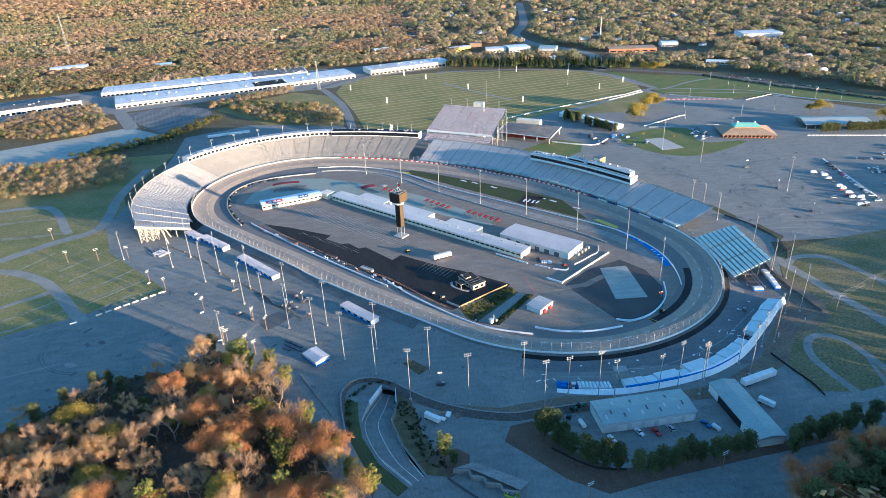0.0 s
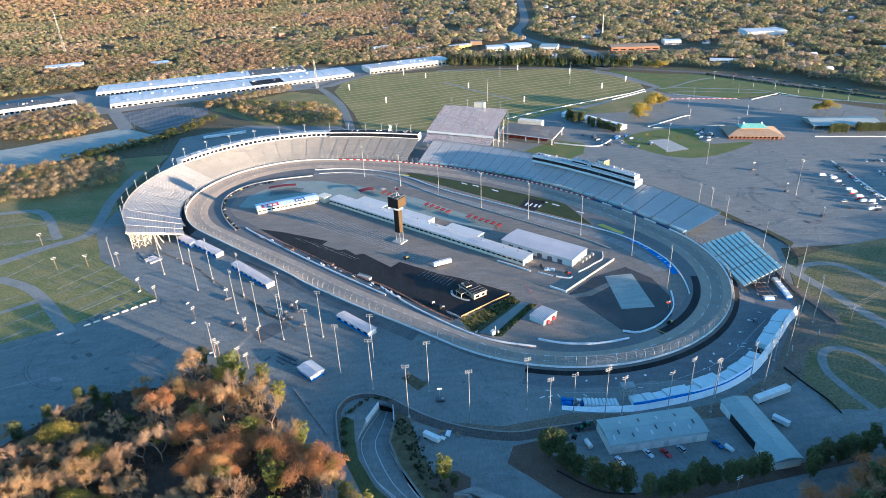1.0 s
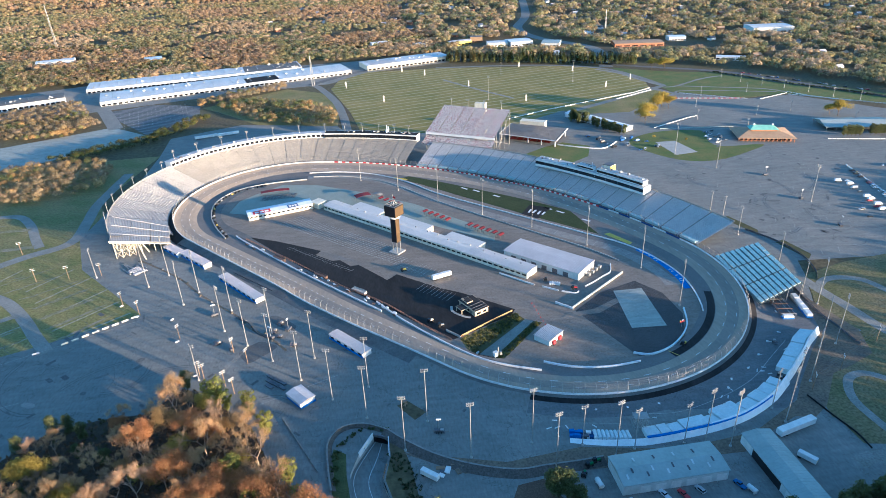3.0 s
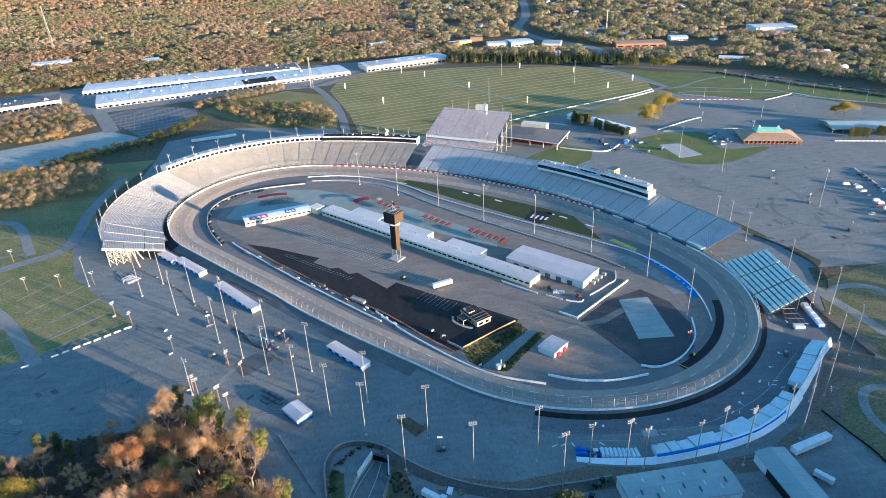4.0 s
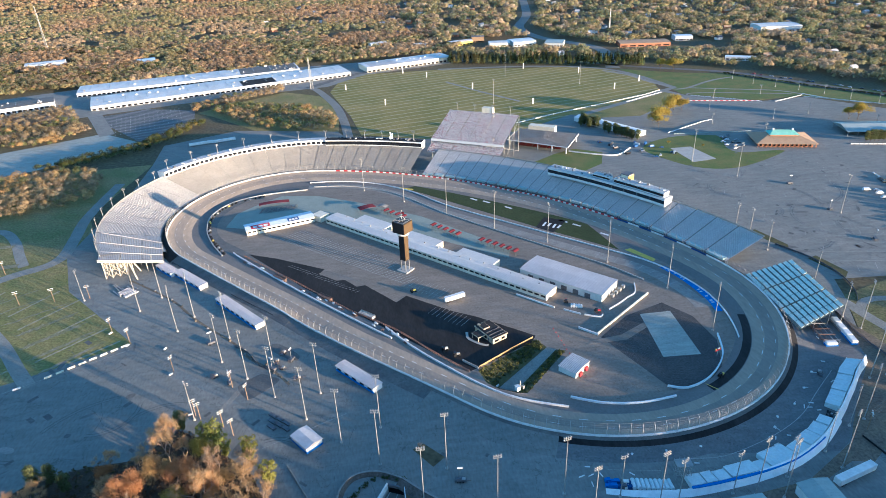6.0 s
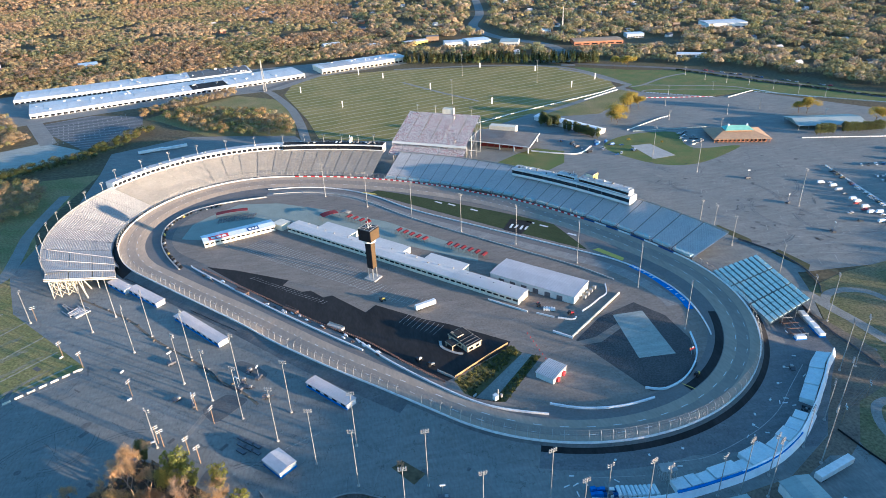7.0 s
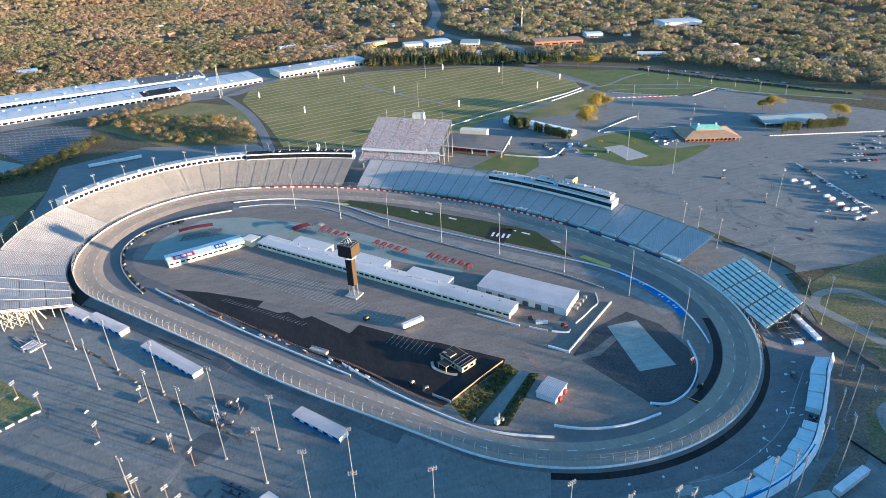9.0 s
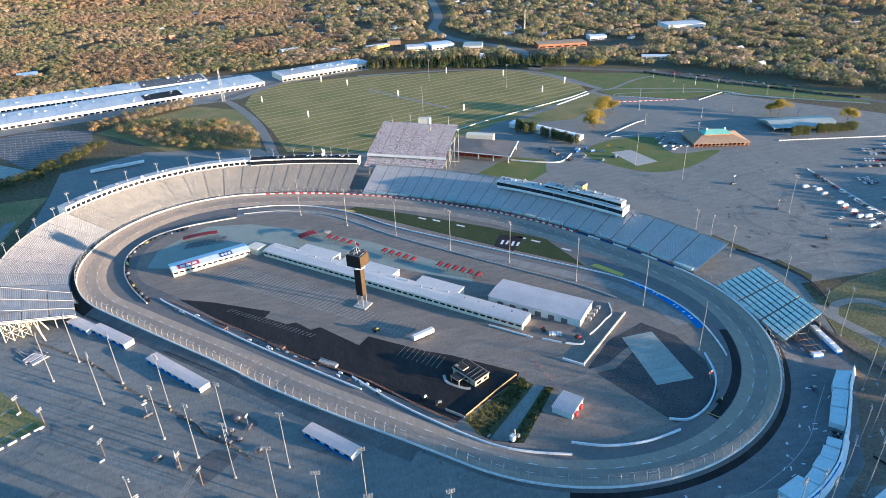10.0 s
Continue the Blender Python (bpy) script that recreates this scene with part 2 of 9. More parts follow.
GLASS = mat("dark_window_glass", (0.012, 0.014, 0.018), 0.08, (0.018, 0.02, 0.024), 0.3, 0.6, 1.0, 0.05, spec=0.6)
RED = mat("red_fabric", (0.17, 0.02, 0.025), 0.75, (0.12, 0.016, 0.02), 0.5, 0.6, 1.5, 0.1)
REDPAINT = mat("red_paint", (0.45, 0.04, 0.05), 0.6, (0.36, 0.035, 0.04), 0.5, 0.6, 1.5, 0.1)
BLUE = mat("blue_paint", (0.02, 0.16, 0.50), 0.5, (0.02, 0.12, 0.40), 0.4, 0.6, 1.5, 0.08)
NAVY = mat("navy_paint", (0.02, 0.06, 0.20), 0.5, (0.02, 0.05, 0.16), 0.4, 0.6, 1.5, 0.08)
PALEBLUE = mat("pale_blue_roof", (0.64, 0.69, 0.715), 0.5, (0.56, 0.61, 0.64), 0.2, 0.6, 1.0, 0.06)
GOLD = mat("ochre_panel", (0.085, 0.055, 0.024), 0.5, (0.07, 0.045, 0.02), 0.4, 0.6, 1.5, 0.1)
YELLOW = mat("yellow_paint", (0.62, 0.48, 0.08), 0.6, (0.5, 0.38, 0.07), 0.5, 0.6, 1.5, 0.1)
BRICK = mat("orange_brick", (0.42, 0.19, 0.10), 0.8, (0.34, 0.15, 0.08), 0.3, 0.6, 1.5, 0.12)
TANROOF = mat("tan_shingle_roof", (0.40, 0.28, 0.17), 0.85, (0.32, 0.22, 0.14), 0.2, 0.6, 1.5, 0.12)
GREENROOF = mat("verdigris_copper_roof", (0.26, 0.52, 0.42), 0.55, (0.2, 0.44, 0.36), 0.2, 0.6, 1.5, 0.1)
TREAD = mat("grey_stand_tread", (0.27, 0.265, 0.262), 0.7, (0.22, 0.217, 0.215), 0.1, 0.7, 0.6, 0.1)
SCRUB = mat("rough_scrub", (0.06, 0.072, 0.028), 0.95, (0.10, 0.085, 0.04), 0.2, 0.8, 1.2, 0.3, 0.4)
GROOVE = mat("rubbered_groove_asphalt", (0.215, 0.185, 0.15), 0.7, (0.252, 0.217, 0.177), 0.08, 0.8, 0.8, 0.1, stretch=(1, 0.3, 45))
BARK = mat("tree_bark", (0.13, 0.095, 0.07), 0.95, (0.09, 0.07, 0.05), 0.8, 0.6, 3.0, 0.2)
PALEBARK = mat("pale_bare_branches", (0.38, 0.29, 0.20), 0.9, (0.30, 0.22, 0.155), 0.8, 0.6, 3.0, 0.2)
WOOD = mat("weathered_wood", (0.26, 0.18, 0.11), 0.9, (0.2, 0.14, 0.09), 0.8, 0.6, 3.0, 0.2)
LEAF = leaf_mat("foliage", (1, 1, 1), island=0.07)
TWIG = leaf_mat("thin_autumn_crown", (1, 1, 1), island=0.07, gaps=0.3)


# ---- building helpers ----
def part(name, bm, material, parent=None, label=""):
    """Links a bmesh as one mesh object, under a thing or part."""
    me = bpy.data.meshes.new(name)
    bm.to_mesh(me)
    bm.free()
    for m in material if isinstance(material, (list, tuple)) else (material,):
        me.materials.append(m)
    ob = new(name, me)
    if parent:
        ob.parent = parent
    if label:
        ob["label"] = label
    return ob


def empty(name, m=None):
    ob = new(name)
    ob.empty_display_size = 1
    if m:
        ob.matrix_world = m
    return ob


def mesh_from(name, verts, faces, material, parent=None, label=""):
    me = bpy.data.meshes.new(name)
    me.from_pydata([tuple(v) for v in verts], [], faces)
    me.materials.append(material)
    ob = new(name, me)
    if parent:
        ob.parent = parent
    if label:
        ob["label"] = label
    return ob


def box(bm, x, y, z, sx, sy, sz, rz=0.0, mi=0):
    """A box with its base centre at (x, y, z)."""
    m = pose(x, y, z + sz / 2, 0, 0, rz) @ Matrix.Diagonal((sx, sy, sz, 1))
    geo = bmesh.ops.create_cube(bm, size=1.0, matrix=m)
    if mi:
        for f in {f for v in geo["verts"] for f in v.link_faces}:
            f.material_index = mi
    return geo


def bar(bm, a, b, r=0.1, n=5):
    """A round bar from a to b."""
    a, b = Vector(a), Vector(b)
    d = b - a
    m = Matrix.Translation((a + b) / 2) @ d.to_track_quat("Z", "Y").to_matrix().to_4x4()
    return bmesh.ops.create_cone(bm, cap_ends=True, segments=n, radius1=r, radius2=r, depth=d.length, matrix=m)


def prism(bm, pts, z0, z1, mi=0):
    """An upright prism over the polygon pts."""
    lo = [bm.verts.new((p[0], p[1], z0)) for p in pts]
    hi = [bm.verts.new((p[0], p[1], z1)) for p in pts]
    fs = [bm.faces.new(hi), bm.faces.new(lo[::-1])]
    for i in range(len(pts)):
        j = (i + 1) % len(pts)
        fs.append(bm.faces.new((lo[i], lo[j], hi[j], hi[i])))
    for f in fs:
        f.material_index = mi
    bmesh.ops.recalc_face_normals(bm, faces=fs)
    return fs


def gable(bm, sx, sy, eave, ridge, over=0.4, thick=0.25, hip=0.0):
    """A pitched roof shell round the origin, its ridge along x."""
    hx, hy = sx / 2 + over, sy / 2 + over
    rx = hx - hip
    v = [(-hx, -hy, eave), (hx, -hy, eave), (hx, hy, eave), (-hx, hy, eave), (-rx, 0, ridge), (rx, 0, ridge)]
    top = [bm.verts.new(p) for p in v]
    low = [bm.verts.new((p[0], p[1], p[2] - thick)) for p in v]
    quads = [(0, 1, 5, 4), (2, 3, 4, 5), (1, 2, 5), (3, 0, 4)]
    fs = []
    for q in quads:
        fs.append(bm.faces.new([top[i] for i in q]))
        fs.append(bm.faces.new([low[i] for i in q][::-1]))
    for i, j in ((0, 1), (1, 2), (2, 3), (3, 0)):
        fs.append(bm.faces.new((low[i], low[j], top[j], top[i])))
    return fs


def smooth(pts, per=8, closed=False):
    """Points on a smooth line through pts."""
    p = [Vector((*q, 0)[:3]) for q in pts]
    n = len(p)
    out = []
    for i in range(n if closed else n - 1):
        g = (lambda k: p[k % n]) if closed else (lambda k: p[max(0, min(n - 1, k))])
        a, b, c, d = g(i - 1), g(i), g(i + 1), g(i + 2)
        for s in range(per):
            t = s / per
            out.append(0.5 * ((2 * b) + (c - a) * t + (2 * a - 5 * b + 4 * c - d) * t * t + (3 * b - a - 3 * c + d) * t ** 3))
    if not closed:
        out.append(p[-1])
    return out


def sweep(name, line, w0, w1, z0, z1, material, parent=None, label="", per=1):
    """A band along line between the side distances w0 and w1 (left positive), flat from z0 at w0 to z1 at w1."""
    pts = [Vector(p) for p in line]
    verts, faces = [], []
    for i, p in enumerate(pts):
        d = (pts[min(i + 1, len(pts) - 1)] - pts[max(i - 1, 0)]).to_2d().normalized()
        nrm = Vector((-d.y, d.x))
        verts += [(p.x + nrm.x * w0, p.y + nrm.y * w0, p.z + z0), (p.x + nrm.x * w1, p.y + nrm.y * w1, p.z + z1)]
    for i in range(len(pts) - 1):
        faces.append((2 * i, 2 * i + 2, 2 * i + 3, 2 * i + 1))
    ob = mesh_from(name, verts, faces, material, parent, label)
    return ob


def wall_line(name, line, thick, height, material, parent=None, label="", base=0.0):
    """A solid wall along line."""
    pts = [Vector(p) for p in line]
    verts, faces = [], []
    for i, p in enumerate(pts):
        d = (pts[min(i + 1, len(pts) - 1)] - pts[max(i - 1, 0)]).to_2d().normalized()
        nrm = Vector((-d.y, d.x)) * thick / 2
        for s, z in ((1, base), (1, base + height), (-1, base + height), (-1, base)):
            verts.append((p.x + nrm.x * s, p.y + nrm.y * s, p.z + z))
    for i in range(len(pts) - 1):
        for k in range(4):
            a, b = 4 * i + k, 4 * i + (k + 1) % 4
            faces.append((a, a + 4, b + 4, b))
    faces += [(0, 1, 2, 3), tuple(4 * (len(pts) - 1) + k for k in (3, 2, 1, 0))]
    return mesh_from(name, verts, faces, material, parent, label)


def sheet(name, pts, z, material, label="", per=0, category="ground"):
    """A thin paved or planted sheet over the ground, 0.3 m deep."""
    if per:
        pts = [(p.x, p.y) for p in smooth(pts, per, True)]
    bm = bmesh.new()
    fs = prism(bm, pts, z - 0.3, z)
    bmesh.ops.triangulate(bm, faces=[f for f in fs if len(f.verts) > 4])
    ob = part(name, bm, material)
    return tagged(ob, label, category, kind="structure")


def holed(name, outer, holes, z, material, label, category="ground"):
    """A flat sheet with openings through it."""
    loops = [[Vector((p[0], p[1], 0)) for p in loop] for loop in (outer, *holes)]
    pts = [p for loop in loops for p in loop]
    tris = geometry.tessellate_polygon(loops)
    faces = []
    for t in tris:
        a, b, c = (pts[i] for i in t)
        faces.append(t if (b - a).cross(c - a).z > 0 else t[::-1])
    ob = mesh_from(name, [(p.x, p.y, z) for p in pts], [tuple(f) for f in faces], material)
    return tagged(ob, label, category, kind="structure")


# ---- the oval: two turns, a straight back stretch and a bowed front stretch ----
TURN_A, RAD_A, TURN_B, RAD_B, BOW = Vector((125.54, 339.61)), 114.93, Vector((-71.62, 523.41)), 100.18, 383.86
MIDDLE = Vector((26.0, 430.0))
WOBBLE = (-0.02, 0.23, -0.33, 0.03, 0.56, 0.51, -0.74, -0.17, -0.48, -0.81, -0.24)


def oval_table():
    ab = TURN_B - TURN_A
    d = ab.length
    u = ab / d
    n = Vector((-u.y, u.x))
    if n.y > 0:
        n = -n
    r1, r2 = BOW - RAD_A, BOW - RAD_B
    s = (r1 * r1 - r2 * r2 + d * d) / (2 * d)
    centre = TURN_A + s * u + math.sqrt(r1 * r1 - s * s) * n
    co = (RAD_A - RAD_B) / d
    m = co * u + math.sqrt(1 - co * co) * n
    a0 = math.atan2(m.y, m.x)
    a1 = math.atan2(*(TURN_A - centre).yx)
    a2 = math.atan2(*(TURN_B - centre).yx)
    pts = []
    for c, r, s0, s1 in ((TURN_A, RAD_A, a0, a1), (centre, BOW, a1, a2), (TURN_B, RAD_B, a2, a0)):
        while s1 < s0:
            s1 += 2 * math.pi
        k = max(2, int(r * (s1 - s0) / 1.5))
        pts += [c + r * Vector((math.cos(s0 + (s1 - s0) * i / k), math.sin(s0 + (s1 - s0) * i / k))) for i in range(k)]
    end, start = pts[-1], pts[0]
    k = int((start - end).length / 1.5)
    pts += [end.lerp(start, i / k) for i in range(1, k)]
    out = []
    for p in pts:
        th = math.atan2(p.y - MIDDLE.y, p.x - MIDDLE.x)
        w = WOBBLE[0] + sum(WOBBLE[2 * k - 1] * math.cos(k * th) + WOBBLE[2 * k] * math.sin(k * th) for k in range(1, 6))
        out.append((p, th, w))
    # outward offset by the wobble, then resample by polar angle
    moved = []
    for i, (p, th, w) in enumerate(out):
        t = (out[(i + 1) % len(out)][0] - out[i - 1][0]).normalized()
        moved.append(p + Vector((t.y, -t.x)) * w)
    ang = np.unwrap([math.atan2(p.y - MIDDLE.y, p.x - MIDDLE.x) for p in moved])
    return moved, ang


OVAL, OVAL_ANG = oval_table()
OVAL_X = np.array([p.x for p in OVAL] * 3)
OVAL_Y = np.array([p.y for p in OVAL] * 3)
OVAL_T = np.concatenate([OVAL_ANG - 2 * math.pi, OVAL_ANG, OVAL_ANG + 2 * math.pi])


def on_oval(deg, off=0.0, z=0.0):
    """The point at a polar angle of the oval's outer wall, moved outwards by off."""
    t = radians(deg)
    while t > OVAL_ANG[-1]:
        t -= 2 * math.pi
    while t < OVAL_ANG[0]:
        t += 2 * math.pi
    h = radians(1.2)
    x, y = np.interp(t, OVAL_T, OVAL_X), np.interp(t, OVAL_T, OVAL_Y)
    dx, dy = np.interp(t + h, OVAL_T, OVAL_X) - np.interp(t - h, OVAL_T, OVAL_X), np.interp(t + h, OVAL_T, OVAL_Y) - np.interp(t - h, OVAL_T, OVAL_Y)
    n = math.hypot(dx, dy)
    return Vector((x + dy / n * off, y - dx / n * off, z))


def rise(d):
    """How far the banked track climbs from its inner to its outer edge: most in the turns."""
    right, left = (math.sqrt(max(0.0, math.cos(radians(((d - c + 180) % 360 - 180) * 1.06)))) for c in (-42.0, 136.0))
    return 0.9 + max(1.9 * right, 2.6 * left)


def track_top(d):
    return 0.2 + rise(d)


def arc(d0, d1, off=0.0, z=0.0, step=1.5):
    k = max(2, int(abs(d1 - d0) / step))
    out = []
    for i in range(k + 1):
        d = d0 + (d1 - d0) * i / k
        out.append(on_oval(d, off if not callable(off) else off(i / k), z(d) if callable(z) else z))
    return out


def out_dir(deg):
    return (on_oval(deg, 1.0) - on_oval(deg, 0.0)).normalized()


def band(name, d0, d1, o0, o1, z0, z1, material, label="", parent=None, step=1.5):
    """A paved band of the oval between two offsets."""
    k = max(2, int(abs(d1 - d0) / step))
    verts, faces = [], []
    for i in range(k + 1):
        d = d0 + (d1 - d0) * i / k
        verts += [on_oval(d, o0, z0(d) if callable(z0) else z0), on_oval(d, o1, z1(d) if callable(z1) else z1)]
    for i in range(k):
        faces.append((2 * i, 2 * i + 1, 2 * i + 3, 2 * i + 2))
    return mesh_from(name, verts, faces, material, parent, label)


# ---- ground, lots and roads ----
RAMP_HOLE = [(-8, 207), (-1, 219), (6, 216), (6, 204), (3, 190), (7, 174), (17, 152), (10, 147), (-3, 164), (-10, 181), (-12, 195)]
INFIELD_HOLE = [(52, 290.6), (55.4, 276.5), (69, 269.2), (74, 268), (104, 300), (93, 308), (90, 313)]
holed("ground", [(-5000, -5000), (5000, -5000), (5000, 5000), (-5000, 5000)], [RAMP_HOLE, INFIELD_HOLE], 0.0, FLOOR, "brown woodland ground reaching to the horizon")

sheet("grass_lot", [(-700, 150), (-330, 228), (-214, 318), (-151, 352), (-216, 425), (-239, 481), (-237, 529), (-250, 560), (-240, 640), (-233, 693), (-276, 691), (-425, 679), (-700, 560)],
      0.03, GRASS, "patchy green grass parking land", 0)
sheet("worn_grass_lot", [(-420, 236), (-231.6, 300), (-200.7, 321), (-189.9, 322.6), (-149, 351), (-173, 377.5), (-199, 408), (-222, 440.5), (-232, 464), (-262, 466), (-300, 452), (-420, 500)], 0.05, WORN, "worn grass parking lot with bare wheel tracks")
LANE = mat("bare_dirt_lane", (0.34, 0.30, 0.22), 0.95, (0.25, 0.23, 0.13), 0.25, 0.8, 0.9, 0.4, 0.3)
for a_, b_ in [((-230, 380), (-202, 414)), ((-215, 358), (-186, 391)), ((-203, 342), (-172, 372)), ((-192, 330), (-159, 356)), ((-261, 348), (-236, 369)), ((-252, 329), (-225, 352)), ((-244, 313), (-214, 337)), ((-284, 396), (-262, 433)), ((-244, 398), (-223, 427))]:
    a_, b_ = Vector(a_), Vector(b_)
    o_ = Vector(((b_ - a_).y, -(b_ - a_).x)).normalized() * 0.75
    sheet("parking_lane", [tuple(p_) for p_ in (a_ - o_, b_ - o_, b_ + o_, a_ + o_)], 0.064, LANE, "pale bare lane between rows of grass parking")
holed("asphalt_lot", [(-480, 130), (250, 40), (330, 230), (296, 270), (262, 262), (293, 326), (300, 345), (560, 330), (760, 500), (660, 640), (562, 771), (498, 764), (424, 821), (410, 857), (270, 778),
                      (170, 715), (64, 712), (-26, 735), (-39, 769), (-162, 801), (-239, 760), (-233, 693), (-230, 600), (-237, 529), (-239, 481), (-216, 425), (-151, 352), (-206, 325), (-480, 210)], [RAMP_HOLE, INFIELD_HOLE], 0.06, ASPHALT, "weathered grey asphalt lot around the oval")
front_edge = [(p.x, p.y) for p in arc(275, 205, 7.5, step=3)]
holed("front_lot", [(-480, 130), (60, 63), (60, 200)] + front_edge + [(-151, 352), (-206, 325), (-480, 210)], [RAMP_HOLE], 0.075, ASPHALT_FRONT, "darker weathered asphalt lot below the back stretch")
sheet("striped_field", [(-55, 972), (-45, 1030), (1, 1083), (123, 1082), (345, 1035), (385, 998), (413, 890), (405, 857), (270, 778), (170, 715), (64, 712), (-10, 745), (-23, 831)], 0.10, FIELD,
      "wide mown field with pale parking stripes")
sheet("grass_verge", [(420, 870), (424, 825), (498, 770), (562, 776), (690, 668), (720, 690), (600, 860), (540, 920), (470, 950), (400, 1000)], 0.09, LAWN, "green verge beyond the parking lots")
sheet("event_lawn", [(284, 624), (326, 653), (378, 647), (368, 609), (374, 590), (412, 588), (412, 580), (358, 553), (324, 553), (300, 575)], 0.10, LAWN, "bright lawn around a concrete pad", 4)
sheet("concrete_pad", [(312, 618), (334, 618), (341, 578), (316, 574)], 0.14, CONCRETE, "pale concrete pad on the lawn")
sheet("stage_lawn", [(165, 610), (190, 628), (215, 640), (240, 622), (228, 590), (200, 570), (170, 585)], 0.10, LAWN, "grass bank beside the stage")
sheet("far_grass", [(230, 790), (300, 830), (400, 850), (420, 815), (330, 740), (270, 745)], 0.09, GRASS, "dry grass beside the access road")
sheet("right_grass", [(245, 175), (262, 178), (268, 200), (295, 262), (262, 256), (240, 228), (226, 212), (218, 180)], 0.075, DULLGRASS, "grass slope outside the turn", 0)
sheet("right_lawn", [(293, 326), (330, 338), (420, 352), (520, 330), (460, 200), (330, 160), (262, 165), (285, 262), (270, 276)], 0.11, DULLGRASS, "grass outside the turn with worn paths")
sheet("dirt_patch", [(276, 300), (284, 262), (276, 240), (258, 232), (240, 226), (226, 214), (208, 205), (222, 222), (246, 248), (262, 264), (268, 282)], 0.135, DIRT, "bare brown earth outside the bleachers")
sheet("dirt_verge", [(12, 205), (60, 192), (96, 196), (140, 188), (180, 193), (215, 212), (245, 240), (268, 268), (255, 240), (225, 205), (190, 182), (140, 182), (90, 182), (40, 188)], 0.12, DIRT, "bare dirt strip below the wall")
sheet("warehouse_lawn", [(-233.3, 902.7), (-184.6, 945.7), (-123.4, 991.5), (-70.0, 953.4), (-38.5, 895.5), (-36.8, 766.0), (-140.9, 797.1), (-205.7, 877.0)], 0.07, GRASS, "dry grass between the trees and the warehouse")
sheet("dark_lot", [(-372, 912), (-311, 945), (-239, 918), (-224, 845), (-275, 785)], 0.08, LOTSTRIPED, "dark striped car park")
sheet("concrete_lot", [(-470, 755), (-433, 773), (-331, 831), (-266, 775), (-358, 703), (-390, 684), (-480, 640)], 0.08, PADC, "old pale concrete lot")
sheet("warehouse_yard", [(-620, 930), (-450, 900), (-380, 925), (-200, 985), (-60, 1010), (0, 1080), (150, 1130), (130, 1200), (-120, 1180), (-470, 1110), (-640, 1040)], 0.05, ASPHALT, "asphalt yard round the warehouses")
holed("infield", [(p.x, p.y) for p in arc(0, 357, -18.5, step=3)], [INFIELD_HOLE], 0.10, ASPHALT_OLD, "worn tan asphalt infield with faded lines")


def road(name, pts, width, material, label, z=0.12):
    line = smooth(pts, 8)
    ob = sweep(name, line, -width / 2, width / 2, z, z, material)
    return tagged(ob, label, "road", kind="structure")


road("field_road", [(-90, 1010), (-74, 989), (-45, 894), (-32, 816), (-24, 735), (-20, 700)], 11, ASPHALT, "grey access road beside the field")
road("far_road", [(120, 1085), (280, 1060), (385, 1000), (425, 880), (410, 850), (280, 772), (180, 712)], 9, ASPHALT, "access road round the field")
road("edge_road", [(740, 620), (690, 700), (600, 850), (545, 930), (430, 1010), (300, 1110), (140, 1150), (0, 1100), (-90, 1010)], 12, ASPHALT_DARK, "dark perimeter road")
road("highway", [(395, 1010), (430, 1180), (360, 1330), (350, 1480), (420, 1700), (520, 2200)], 22, ASPHALT, "multi lane road through the woods")
road("yard_road", [(-460, 1075), (-444, 1050), (-385, 945), (-324, 822)], 18, ASPHALT, "grey yard road between the lots", 0.085)
road("left_road", [(-420, 300), (-340, 385), (-301.5, 426.5), (-286, 441), (-268, 457), (-249, 469), (-242.7, 485.5), (-246.8, 520), (-252, 561), (-250, 640)], 10, PATHGREY, "grey road between the grass lots", 0.11)
road("left_path", [(-340, 412), (-291, 406), (-273.8, 399.7), (-253.3, 386.5), (-238.5, 372), (-224.4, 355), (-211, 337), (-196, 318)], 8, PATHGREY, "grey path through grass", 0.115)
road("left_path", [(-300, 322), (-262.8, 347.5), (-250.4, 355.7), (-236, 364)], 4.5, PATHGREY, "narrow grey path through grass", 0.12)
road("left_path", [(-400, 532), (-357, 540), (-336, 543), (-314, 541), (-294.5, 519), (-278, 490), (-266.5, 471)], 7.5, PATHGREY, "grey path through grass", 0.12)
road("left_path", [(-400, 498), (-340, 506), (-317, 509.5), (-291, 510)], 5, RUT, "worn earth path through grass", 0.125)
road("left_path", [(-370, 474), (-323, 471), (-299.5, 471), (-272, 474)], 6, RUT, "worn earth path through grass", 0.125)
